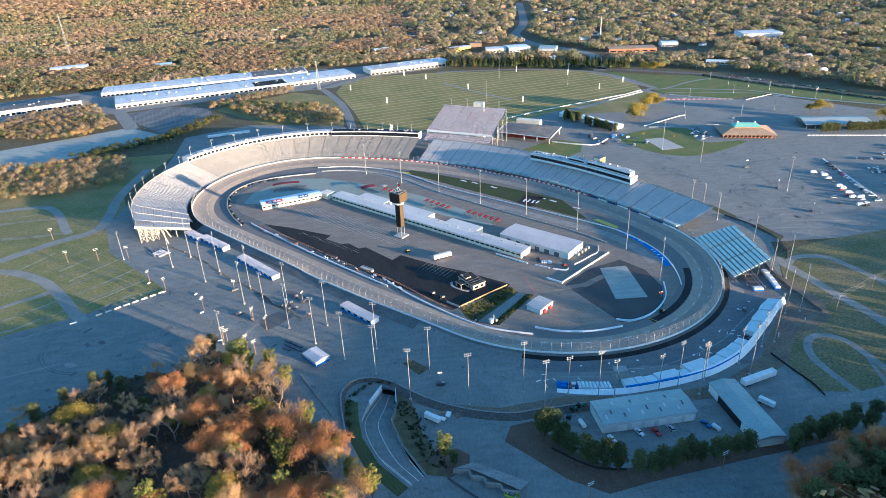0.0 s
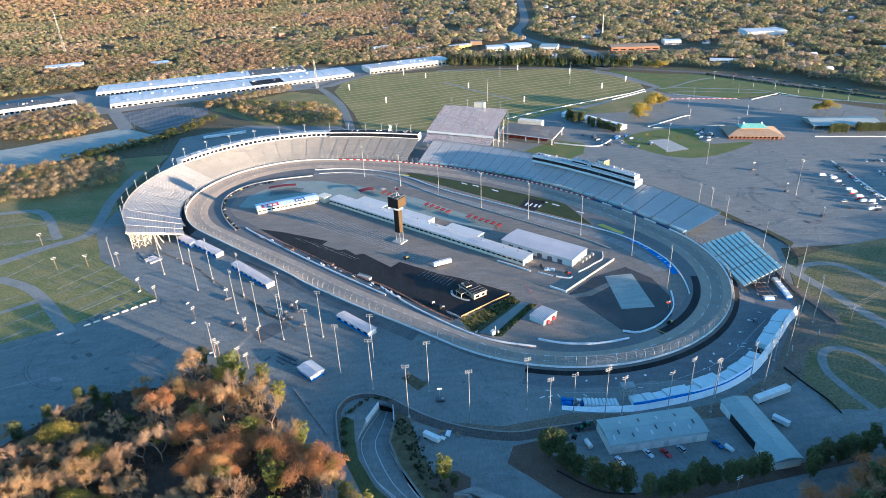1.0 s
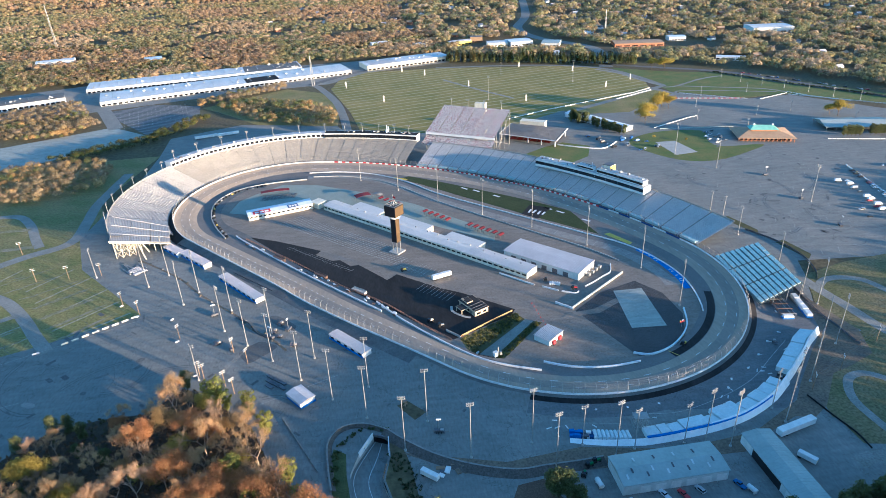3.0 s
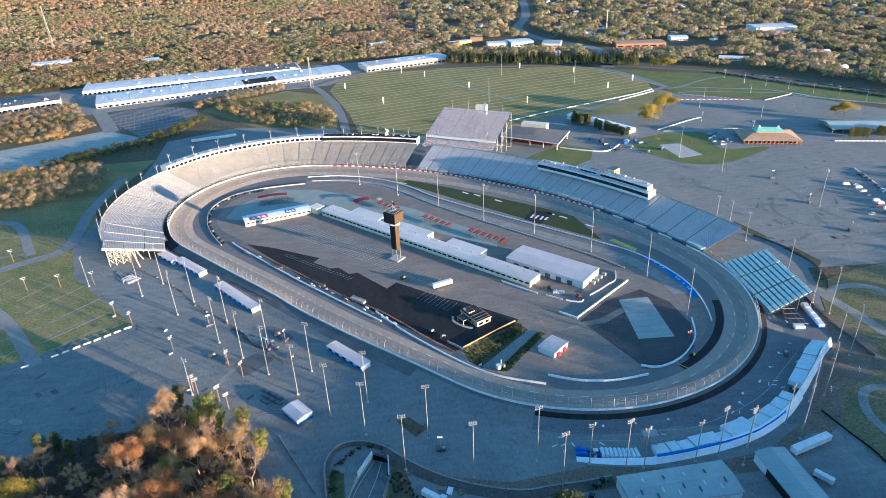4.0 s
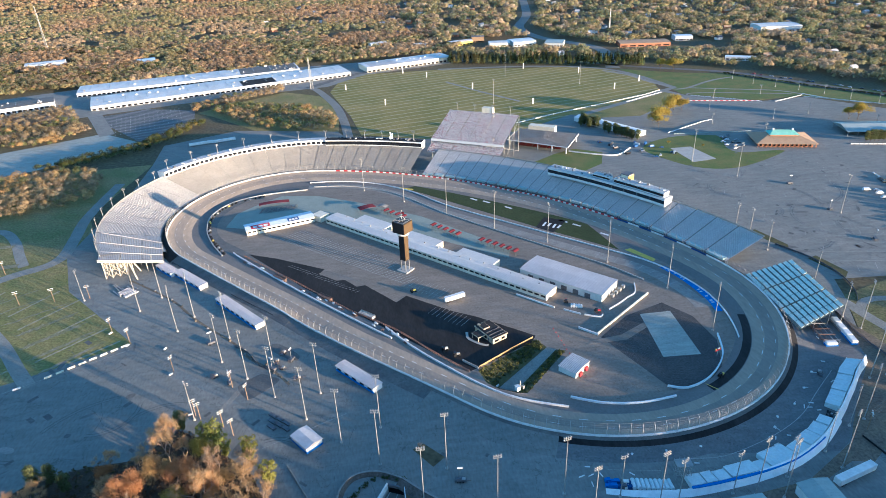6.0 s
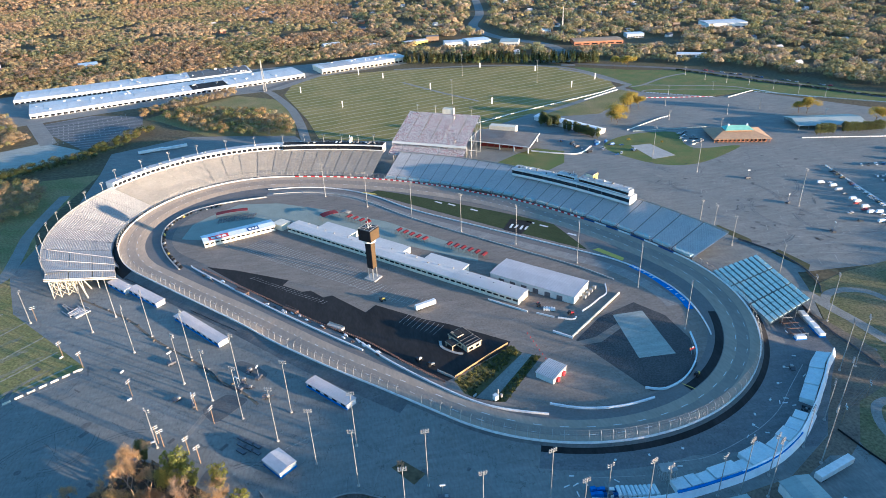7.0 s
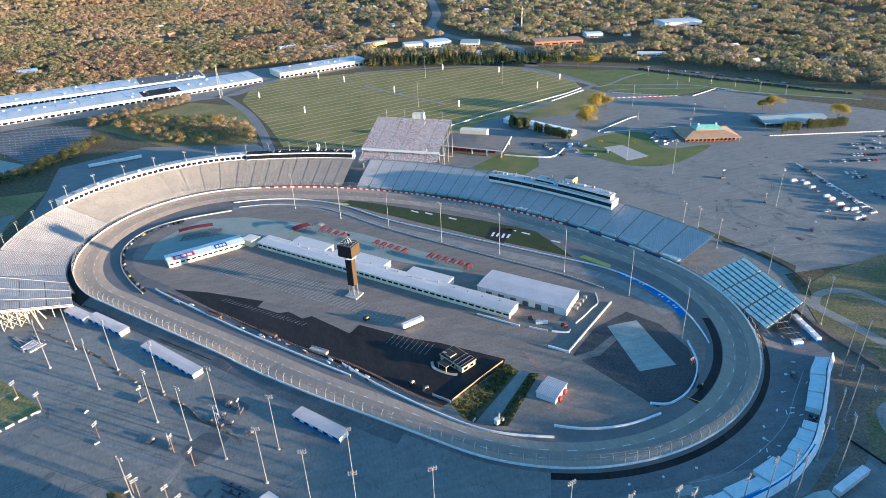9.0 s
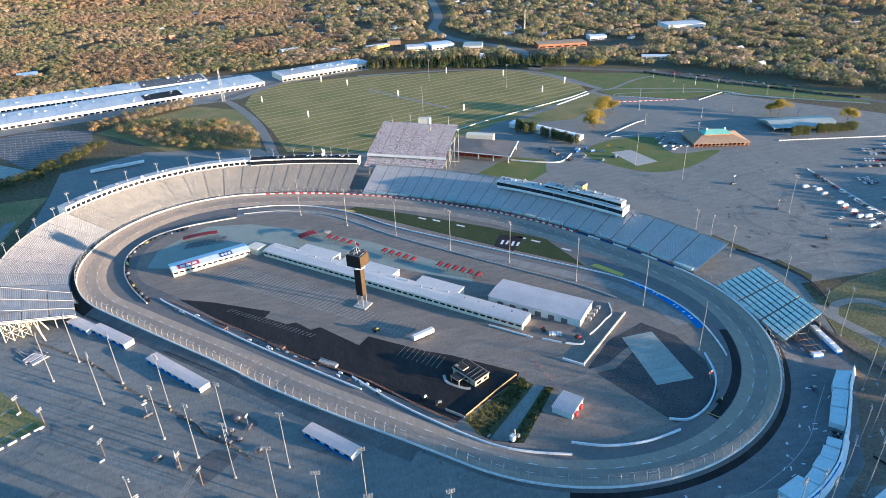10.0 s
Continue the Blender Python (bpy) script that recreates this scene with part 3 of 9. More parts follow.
# wheel-worn strips, uneven along their edges
rut_rng = random.Random(8)
for (x0, y0), (x1, y1), w in (((-243.8, 386.4), (-208.8, 409), 1.6), ((-228.5, 372.5), (-198.4, 395.4), 3.2), ((-219.2, 357), (-187.4, 382), 3.4), ((-208.8, 343.8), (-178.5, 370), 3.2), ((-197.2, 328.7), (-168.5, 356.6), 2.4),
                             ((-290, 356), (-253, 375.3), 2.4), ((-275, 316), (-225.6, 346.8), 2.4), ((-262, 304), (-216.3, 335), 2.6), ((-284, 410.7), (-255.5, 422.5), 1.4), ((-272, 406.6), (-236, 434), 1.2),
                             ((-262, 396), (-222, 424), 1.4), ((-330, 300), (-270, 338), 2.4), ((-330, 440), (-305, 446), 2.0), ((-345, 520), (-315, 523), 1.6)):
    k_ = 14
    line_ = [Vector((x0 + (x1 - x0) * i / k_ + rut_rng.uniform(-0.7, 0.7), y0 + (y1 - y0) * i / k_ + rut_rng.uniform(-0.7, 0.7), 0)) for i in range(k_ + 1)]
    line_ = smooth([(p.x, p.y) for p in line_], 3)
    verts_, faces_ = [], []
    d_ = Vector((x1 - x0, y1 - y0)).normalized()
    for i, p in enumerate(line_):
        u_ = i / (len(line_) - 1)
        hw = w / 2 * min(1.0, 6 * u_ + 0.15, 6 * (1 - u_) + 0.15)
        l_, r_ = hw * rut_rng.uniform(0.6, 1.25), hw * rut_rng.uniform(0.6, 1.25)
        verts_ += [(p.x - d_.y * l_, p.y + d_.x * l_, 0.075), (p.x + d_.y * r_, p.y - d_.x * r_, 0.075)]
    for i in range(len(line_) - 1):
        faces_.append((2 * i, 2 * i + 1, 2 * i + 3, 2 * i + 2))
    tagged(mesh_from("wheel_track", verts_, faces_, RUT), "bare wheel-worn strip through the grass lot", "ground", kind="structure")
road("service_road", [(-120, 320), (-78, 281), (-61, 261), (-48, 238), (-38, 217), (-25, 193), (-13, 166), (0, 130), (8, 80)], 8, ASPHALT, "grey service road beside the woods", 0.09)
road("lawn_path", [(284, 340), (288, 321), (290.7, 302), (294, 286), (297, 266), (301, 249), (304, 230.5), (306, 205), (306, 180)], 7.5, PATHGREY, "grey asphalt path through grass", 0.13)
road("lawn_path", [(290, 308), (300, 317), (312, 318.6), (325, 313), (331, 298), (335.5, 283), (338, 273), (340, 240)], 5.5, PATHGREY, "grey asphalt path through grass", 0.135)
road("lower_road", [(20, 90), (80, 124), (127, 124), (174, 135), (233, 142), (300, 150)], 9, ASPHALT, "lower entrance road", 0.13)

# ---- the race track ----
track = empty("race_track")
tagged(track, "grey asphalt oval race track with white walls", "race track", kind="structure")
band("racing_surface", 0, 360, -18, 0, 0.2, track_top, TRACK, "tan grey asphalt", track)
band("groove", 0, 360, -11.5, -5.0, lambda d: 0.225 + rise(d) * 6.5 / 18, lambda d: 0.225 + rise(d) * 13 / 18, GROOVE, "darker rubbered groove", track)
band("apron", 60, 250, -30, -18, 0.14, 0.2, APRON, "darker apron", track)
band("inner_verge", 112, 196, -38, -30, 0.12, 0.14, ASPHALT_DARK, "dark asphalt verge", track)
band("apron_turn", -75, 20, -27, -18, 0.14, 0.2, APRON, "darker apron", track)
band("apron_back", 250, 285, -21, -18, 0.14, 0.2, APRON, "darker apron", track)
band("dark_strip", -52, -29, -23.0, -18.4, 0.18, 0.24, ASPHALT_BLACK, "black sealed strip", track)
band("shoulder", -90, 0, 0, 2.2, track_top, lambda d: 0.12 + 0.75 * rise(d), ASPHALT_DARK, "dark asphalt shoulder", track)
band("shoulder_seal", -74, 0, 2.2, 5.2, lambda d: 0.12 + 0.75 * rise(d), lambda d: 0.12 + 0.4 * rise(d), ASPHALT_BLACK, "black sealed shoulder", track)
band("shoulder_edge", -74, 0, 5.2, 14, lambda d: 0.12 + 0.4 * rise(d), 0.10, ASPHALT_TURN, "dark asphalt shoulder", track)
band("shoulder_slope", -90, -74, 2.2, 14, lambda d: 0.12 + 0.75 * rise(d), 0.10, ASPHALT_FRONT, "grey asphalt shoulder", track)
band("shoulder_back", 170, 270, 0, 8, track_top, 0.10, ASPHALT_DARK, "dark asphalt shoulder", track)
# black stands for dark asphalt plus the shade at the stands' front
band("shoulder_front", 0, 170, 0, 8, track_top, 0.10, ASPHALT_BLACK, "asphalt shoulder below the stands, black for dark asphalt and stand shade", track)
sheet("turn_lot", [(p.x, p.y) for p in arc(-66, -22, 9)] + [(p.x, p.y) for p in arc(-22, -50, 40)], 0.10, ASPHALT_TURN, "dark asphalt lot outside the turn")

outer_wall = empty("outer_wall")
tagged(outer_wall, "white concrete retaining wall of the oval", "wall", kind="structure")
edges = []
for i in range(120):
    edges += [3.0 * i + 3.0 * q / (3 if 8 < 3 * i < 108 else 1) for q in range(3 if 8 < 3 * i < 108 else 1)]
for d0, d1 in zip(edges, edges[1:] + [360.0]):
    wall_line("wall_panel", arc(d0, d1, 0.3, lambda d: track_top(d) - 0.05, 1.0), 0.5, 1.1, WALLWHITE, outer_wall)

pit_line = smooth([(-60, 600), (-30, 597), (3, 584), (35, 557), (66, 516), (120, 462), (168, 415), (192, 390), (206, 363), (212, 334), (207, 300), (193, 272), (171, 253), (150, 250)], 6)
tagged(wall_line("pit_wall", pit_line[:62], 0.6, 1.0, WALLWHITE), "white concrete pit wall", "wall", kind="structure")
lawn_edge = [(p.x, p.y) for p in arc(14, 82, lambda t: -18.6 - 7.5 * math.sin(math.pi * t), step=3)]
sheet("front_lawn", lawn_edge + [(30, 566), (48, 548), (80, 513), (130, 460), (178, 412)], 0.22, DARKLAWN, "dark green front stretch lawn")
pit_road = sweep("pit_road", pit_line[:56], -16, -0.4, 0.16, 0.16, CONCRETE_OLD)
tagged(pit_road, "pale concrete pit road", "road", kind="structure")
sheet("gravel_bed", [(128, 309), (151, 328), (178, 338), (190, 320), (192, 295), (183, 272), (166, 258), (149, 258), (140, 280)], 0.15, GRAVEL, "dark gravel infield bed", 0)
sheet("gravel_path", [(118, 303), (122, 307), (140, 309), (158, 319), (160, 315), (142, 304)], 0.18, ASPHALT_OLD, "pale trodden path through gravel")
sheet("helipad", [(159.5, 328), (179, 328), (177, 284), (155.5, 285)], 0.20, PADC, "pale concrete pad in dark gravel")
sheet("black_asphalt", [(-97, 458), (-75, 447), (-38, 423), (-42, 417), (-29, 405), (-23, 405), (-15, 394), (-9, 395), (11, 369), (18, 376), (46, 352), (60, 343), (91, 317), (87, 311), (48, 291), (30, 310), (5, 338), (-50, 398)],
      0.15, ASPHALT_BLACK, "fresh black asphalt area")


# ---- grandstands ----
SEATS = mat("mosaic_seats", (0.62, 0.60, 0.60), 0.6, (0.62, 0.60, 0.60), 0.3, 0.2, 1.0, 0.05)
nt = SEATS.node_tree
vor = nt.nodes.new("ShaderNodeTexVoronoi")
vor.inputs["Scale"].default_value = 1.4
gp = nt.nodes.new("ShaderNodeNewGeometry")
nt.links.new(gp.outputs["Position"], vor.inputs["Vector"])
sr = nt.nodes.new("ShaderNodeValToRGB")
sr.color_ramp.interpolation = "CONSTANT"
sr.color_ramp.elements[0].color = (0.58, 0.54, 0.52, 1)
sr.color_ramp.elements[1].position, sr.color_ramp.elements[1].color = 0.55, (0.10, 0.10, 0.12, 1)
e = sr.color_ramp.elements.new(0.74)
e.color = (0.30, 0.075, 0.08, 1)
e = sr.color_ramp.elements.new(0.86)
e.color = (0.36, 0.35, 0.36, 1)
sx = nt.nodes.new("ShaderNodeSeparateColor")
nt.links.new(vor.outputs["Color"], sx.inputs[0])
nt.links.new(sx.outputs[0], sr.inputs[0])
nt.links.new(sr.outputs[0], nt.nodes["Principled BSDF"].inputs["Base Color"])

TEALDARK = mat("dark_green_stand_deck", (0.17, 0.20, 0.19), 0.7, (0.21, 0.24, 0.225), 0.3, 0.7, 1.0, 0.15)
TEAL = mat("blue_green_tarpaulin", (0.58, 0.63, 0.55), 0.5, (0.70, 0.74, 0.66), 0.2, 0.8, 0.8, 0.1)

TEALBOX = mat("pale_blue_green_panel", (0.40, 0.52, 0.52), 0.6, (0.33, 0.44, 0.45), 0.3, 0.7, 1.0, 0.1)


def seat_section(name, fa, fb, ba, bb, z0, z1, rows, material, parent, bench=0.42, step_share=0.5, tread=None):
    """A raked block of bench rows between a front edge and a back edge."""
    fa, fb, ba, bb = (Vector(p[:2]) for p in (fa, fb, ba, bb))
    verts, faces, kinds = [], [], []

    def strip(u0, z_0, u1, z_1, k_):
        k = len(verts)
        for u, z in ((u0, z_0), (u1, z_1)):
            for a, b in ((fa, ba), (fb, bb)):
                p = a.lerp(b, u)
                verts.append((p.x, p.y, z))
        faces.append((k, k + 1, k + 3, k + 2))
        kinds.append(k_)
    rise = (z1 - z0) / rows
    strip(0, z0 - 1.6, 0, z0, 0)
    for r in range(rows):
        u0, u1 = r / rows, (r + 1) / rows
        um = u0 + (u1 - u0) * step_share
        z = z0 + rise * r
        strip(u0, z, um, z, 1)
        strip(um, z, um, z + bench, 0)
        strip(um, z + bench, u1, z + bench, 0)
        strip(u1, z + bench, u1, z + rise, 1)
    ob = mesh_from(name, verts, faces, material, parent)
    if tread:
        ob.data.materials.append(tread)
        ob.data.polygons.foreach_set("material_index", kinds)
    return ob


def curved_stand(label, d0, d1, front, depth, z0, z1, rows, sections, skip=(), back_wall=True, bench_m=None, tread_m=None, aisle_m=None, aisle_w=0.9, gap=0.03):
    """A grandstand along the oval, split into blocks by aisles."""
    st = empty("grandstand", Matrix.Translation((0, 0, 0)))
    tagged(st, label, "grandstand", "grandstands of the oval")
    for i in range(sections):
        a = d0 + (d1 - d0) * (i + gap) / sections
        b = d0 + (d1 - d0) * (i + 1 - gap) / sections
        ta, tb = i / sections, (i + 1) / sections
        da, db = depth(ta), depth(tb)
        seat_section("seat_block", on_oval(a, front), on_oval(b, front), on_oval(a, front + da), on_oval(b, front + db), z0, z1, rows, bench_m or BENCH, st, 0.26, 0.3 if bench_m else 0.38, tread_m or TREAD)
        # stair aisle
        c = d0 + (d1 - d0) * i / sections
        dc = depth(ta)
        o = (on_oval(a, front) - on_oval(c, front)) * aisle_w
        fa, ba = on_oval(c, front), on_oval(c, front + dc)
        seat_section("aisle", fa - o, fa + o, ba - o, ba + o, z0 - 0.05, z1 - 0.05, rows, aisle_m or GREYSTEEL, st, 0.12 if bench_m else 0.2)
        # frame below
        bm = bmesh.new()
        for s in (0.35, 0.7, 1.0):
            p = on_oval(c, front + dc * s)
            z = z0 + (z1 - z0) * s - 0.4
            bar(bm, (p.x, p.y, 0), (p.x, p.y, z), 0.25)
        q0, q1 = on_oval(c, front + dc * 0.35), on_oval(c, front + dc)
        bar(bm, (q0.x, q0.y, 0), (q1.x, q1.y, z1 - 2), 0.15)
        bar(bm, (q1.x, q1.y, 0.2), (q0.x, q0.y, z0 + (z1 - z0) * 0.35 - 1), 0.15)
        part("support_frame", bm, CREAMSTEEL, st)
        if back_wall:
            wall_line("back_rail", arc(a, b, front + da, z1, 1.5), 0.15, 1.2, STEEL, st)
        wall_line("front_rail", arc(a, b, front - 0.6, z0 - 1.6, 1.5), 0.15, 1.9, GREYSTEEL, st)
    return st


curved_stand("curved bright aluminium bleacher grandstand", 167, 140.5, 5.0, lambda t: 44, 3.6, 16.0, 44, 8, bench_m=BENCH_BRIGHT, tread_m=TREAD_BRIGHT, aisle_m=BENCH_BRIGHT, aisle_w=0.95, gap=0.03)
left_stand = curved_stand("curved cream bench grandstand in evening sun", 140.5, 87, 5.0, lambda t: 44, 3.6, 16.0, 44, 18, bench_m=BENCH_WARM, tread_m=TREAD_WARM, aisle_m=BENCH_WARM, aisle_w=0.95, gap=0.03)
right_stand = curved_stand("curved aluminium bench grandstand with stair aisles", 82.5, -15, 4.0, lambda t: 45 - 11 * t, 3.6, 13.5, 40, 24, aisle_w=0.7, gap=0.022)
# pale blue-green vomitory boxes along its front
for i in range(24):
    a = 82.5 - 97.5 * (i + 0.12) / 24
    b = 82.5 - 97.5 * (i + 0.88) / 24
    bm = bmesh.new()
    prism(bm, arc(a, b, 3.2, 0, 2) + arc(b, a, 6.0 + (i % 2), 0, 2), 3.2, 4.9)
    part("front_box", bm, TEALBOX, right_stand, "pale blue green front box")

# end block of the left stand on its steel trestle
end_stand = empty("end_grandstand")
tagged(end_stand, "raised bench grandstand block on a cream steel trestle", "grandstand")
END_F0, END_F1, END_B0, END_B1 = Vector((-166, 481)), Vector((-157, 450)), Vector((-211, 487)), Vector((-197.5, 438.5))
for i in range(3):
    s0, s1 = (i + 0.02) / 3, (i + 0.98) / 3
    seat_section("seat_block", END_F0.lerp(END_B0, s0), END_F1.lerp(END_B1, s0), END_F0.lerp(END_B0, s1), END_F1.lerp(END_B1, s1), 5.2 + 3.4 * i, 8.4 + 3.4 * i, 12, BENCH_BRIGHT, end_stand, 0.26, 0.4, TREAD_BRIGHT)
for s in (0.0, 0.36, 0.7, 1.0):
    a, b = END_F0.lerp(END_F1, s), END_B0.lerp(END_B1, s)
    bm = bmesh.new()
    bar(bm, (a.x, a.y, 5.6), (b.x, b.y, 15.8), 0.22)
    part("stair_rail", bm, BENCH, end_stand, "pale metal rail")
bm = bmesh.new()
prism(bm, [END_F1 + Vector((0.2, -0.4)), END_F1, END_B1, END_B1 + Vector((0.2, -0.4))], 4.0, 5.0)
for v in bm.verts:
    v.co.z += 10.2 * max(0.0, min(1.0, (END_F1.x - v.co.x) / (END_F1.x - END_B1.x)))
part("edge_beam", bm, CREAMSTEEL, end_stand, "cream painted edge beam")
nx = 9
for i in range(nx):
    for j in range(3):
        u, v = (i + 0.5) / nx, (0.0, 0.3, 0.62)[j]
        p = END_F1.lerp(END_B1, u).lerp(END_F0.lerp(END_B0, u), v)
        z = 4.6 + 10.2 * u
        if u < 0.5 and (i + j) % 2:
            continue
        bm = bmesh.new()
        bar(bm, (p.x, p.y, 0), (p.x, p.y, z), 0.26)
        part("post", bm, CREAMSTEEL, end_stand, "cream painted steel post")
        if u > 0.5 and i < nx - 1:
            q = END_F1.lerp(END_B1, u + 1 / nx).lerp(END_F0.lerp(END_B0, u + 1 / nx), v)
            for s0, s1 in ((0.2, z * 0.5), (z * 0.5, 0.2), (z * 0.5, z), (z, z * 0.5), (z * 0.5, z * 0.5)):
                bm = bmesh.new()
                bar(bm, (p.x, p.y, s0), (q.x, q.y, s1), 0.15)
                part("brace", bm, CREAMSTEEL, end_stand, "cream painted steel brace")
        if u > 0.5 and j < 2:
            v2 = (0.0, 0.3, 0.62)[j + 1]
            q = END_F1.lerp(END_B1, u).lerp(END_F0.lerp(END_B0, u), v2)
            for s0, s1 in ((0.2, z), (z, 0.2)):
                bm = bmesh.new()
                bar(bm, (p.x, p.y, s0), (q.x, q.y, s1), 0.15)
                part("brace", bm, CREAMSTEEL, end_stand, "cream painted steel brace")
bm = bmesh.new()
bar(bm, (-180, 446, 9), (-172, 434, 0), 0.5)
bar(bm, (-177, 447, 8), (-173.5, 447, 0), 0.4)
part("stair", bm, CREAMSTEEL, end_stand, "cream painted steel stair")

def suite_row(label, d0, d1, off0, off1, z0, z1, bands, n, gap=0.01, roof_m=None):
    """A row of glazed boxes along the back of a stand: a white shell and dark window bands."""
    st = empty("suite_building")
    tagged(st, label, "press box")
    step = (d1 - d0) / n
    for i in range(n):
        a, b = d0 + step * i, d0 + step * (i + 1)
        bm = bmesh.new()
        q = arc(a, b, off0, 0, 2) + arc(b, a, off1, 0, 2)
        prism(bm, q, z0, z1)
        part("shell", bm, WHITE, st)
        for zb, zt in bands:
            wall_line("window", arc(a + step * gap, b - step * gap, off0 - 0.05, 0, 2), 0.2, zt - zb, GLASS, st, base=zb)
        bm = bmesh.new()
        prism(bm, arc(a, b, off0 - 0.3, 0, 2) + arc(b, a, off1 + 0.3, 0, 2), z1, z1 + 0.25)
        part("roof", bm, WHITE, st)
        bm = bmesh.new()
        prism(bm, arc(a, b, off0 + 0.4, 0, 2) + arc(b, a, off1 - 0.3, 0, 2), z1 + 0.25, z1 + 0.3)
        part("roof_deck", bm, roof_m or ROOFGREY, st)
    return st


suite_row("long white suite building with a dark window band", 140.5, 112.5, 47.5, 56, 14.0, 20.6, ((16.5, 19.0),), 34, 0.13)
suite_row("long white suite building with a continuous black window band", 112.5, 87.5, 46.0, 56, 13.0, 20.6, ((16.0, 19.5),), 12, 0.0, ASPHALT_BLACK)
suite_row("long white press box with a black window band", 39, 2.5, 28, 38, 12.0, 18.4, ((14.2, 17.0),), 10)
suite_row("upper white press box storey with a black window band", 17, 3.2, 30, 37, 18.8, 22.4, ((19.4, 21.4),), 4)
suite_row("upper white press box storey beside a stair tower", 24, 18.5, 31, 36, 18.8, 21.6, ((19.4, 20.8),), 2)
pb = bpy.data.objects["suite_building.002"]
pb_rng = random.Random(6)
for i in range(30):
    d = pb_rng.uniform(4, 38)
    hi = 22.8 if d < 16.5 else 22.0 if 18.8 < d < 23.6 else 18.8
    p = on_oval(d, pb_rng.uniform(31.5, 36))
    bm = bmesh.new()
    if i % 4 == 0:
        bar(bm, (p.x, p.y, hi - 0.1), (p.x, p.y, hi + pb_rng.uniform(2, 4)), 0.1)
        box(bm, p.x, p.y, hi + 1.6, 1.6, 0.3, 0.5, pb_rng.uniform(0, 90))
    else:
        box(bm, p.x, p.y, hi - 0.1, pb_rng.uniform(0.8, 2.2), pb_rng.uniform(0.8, 1.8), pb_rng.uniform(0.6, 1.5), pb_rng.uniform(0, 90))
    part("roof_gear", bm, (STEEL, WHITE, GREYSTEEL)[i % 3], pb, "roof gear")
for d0_, d1_ in ((38.5, 24.4), (23.8, 18.7), (16.8, 3.4)):
    hi = 18.8 if d0_ > 30 else 22.0 if d0_ > 20 else 22.8
    for o_ in (28.4 if d0_ > 30 else 30.6, 36.4):
        wall_line("roof_rail", arc(d0_, d1_, o_, hi + 0.85, 1.5), 0.08, 0.1, SHEDWALL, pb)
        wall_line("roof_rail", arc(d0_, d1_, o_, hi + 0.4, 1.5), 0.08, 0.08, SHEDWALL, pb)
lb = bpy.data.objects["suite_building.001"]
for i in range(26):
    d = pb_rng.uniform(88.5, 139)
    p = on_oval(d, pb_rng.uniform(49.5, 54))
    bm = bmesh.new()
    box(bm, p.x, p.y, 20.85, pb_rng.uniform(0.8, 3.0), pb_rng.uniform(0.8, 1.8), pb_rng.uniform(0.5, 1.6), pb_rng.uniform(0, 90))
    part("roof_gear", bm, (STEEL, WHITE, GREYSTEEL)[i % 3], lb, "roof gear")
dish = on_oval(97, 52)
bm = bmesh.new()
box(bm, dish.x, dish.y, 20.8, 3.2, 2.0, 3.2, 20)
bar(bm, (dish.x, dish.y, 24), (dish.x - 0.6, dish.y, 28.5), 0.5)
box(bm, dish.x + 1.4, dish.y, 24, 1.0, 1.6, 3.2, 30)
part("roof_mast", bm, SHEDWALL, lb, "pale equipment mast on the roof")
lift = empty("lift_tower")
tagged(lift, "cream lift tower with a yellow side and dark roof", "tower")
lp = on_oval(15, 40)
for nm, sx, sy, z0, h, m in (("shaft", 8, 7, 0, 25.5, CREAM), ("side_panel", 8.2, 0.3, 10, 15, YELLOW), ("roof", 8.6, 7.6, 25.5, 0.4, GREYSTEEL)):
    bm = bmesh.new()
    box(bm, 0, -3.6 if nm == "side_panel" else 0, z0, sx, sy, h)
    part(nm, bm, m, lift)
lift.matrix_world = pose(lp.x, lp.y, 0, 0, 0, math.degrees(math.atan2(*out_dir(15).yx)))

# tall stand with the coloured seats
tall = empty("tall_grandstand")
tagged(tall, "tall steep grandstand with mosaic of coloured seats", "grandstand")
ta, tb = Vector((58, 636)), Vector((126, 596))
back = Vector((0.51, 0.86))
for i in range(6):
    a, b = ta.lerp(tb, (i + 0.02) / 6), ta.lerp(tb, (i + 0.98) / 6)
    seat_section("lower_block", a, b, a + back * 14, b + back * 14, 12.5, 17.5, 14, SEATS, tall)
    ua, ub = a + back * 12, b + back * 12
    seat_section("upper_block", ua, ub, ua + back * 50, ub + back * 50, 21.5, 38.0, 46, SEATS, tall)
bm = bmesh.new()
q = [ta + back * 11.4, tb + back * 11.4, tb + back * 12, ta + back * 12]
prism(bm, q, 19.0, 21.3)
part("fascia", bm, WHITE, tall, "white fascia band")
for i in range(9):
    bm = bmesh.new()
    p = ta.lerp(tb, i / 8)
    for s, z in ((12, 19), (28, 26), (44, 32), (60, 37)):
        w = p + back * s
        bar(bm, (w.x, w.y, 0), (w.x, w.y, z), 0.3)
    w0, w1 = p + back * 12, p + back * 60
    bar(bm, (w0.x, w0.y, 0), (w1.x, w1.y, 36), 0.2)
    bar(bm, (w1.x, w1.y, 0), (w0.x, w0.y, 18), 0.2)
    part("steel_frame", bm, STEEL, tall, "galvanised support frame")

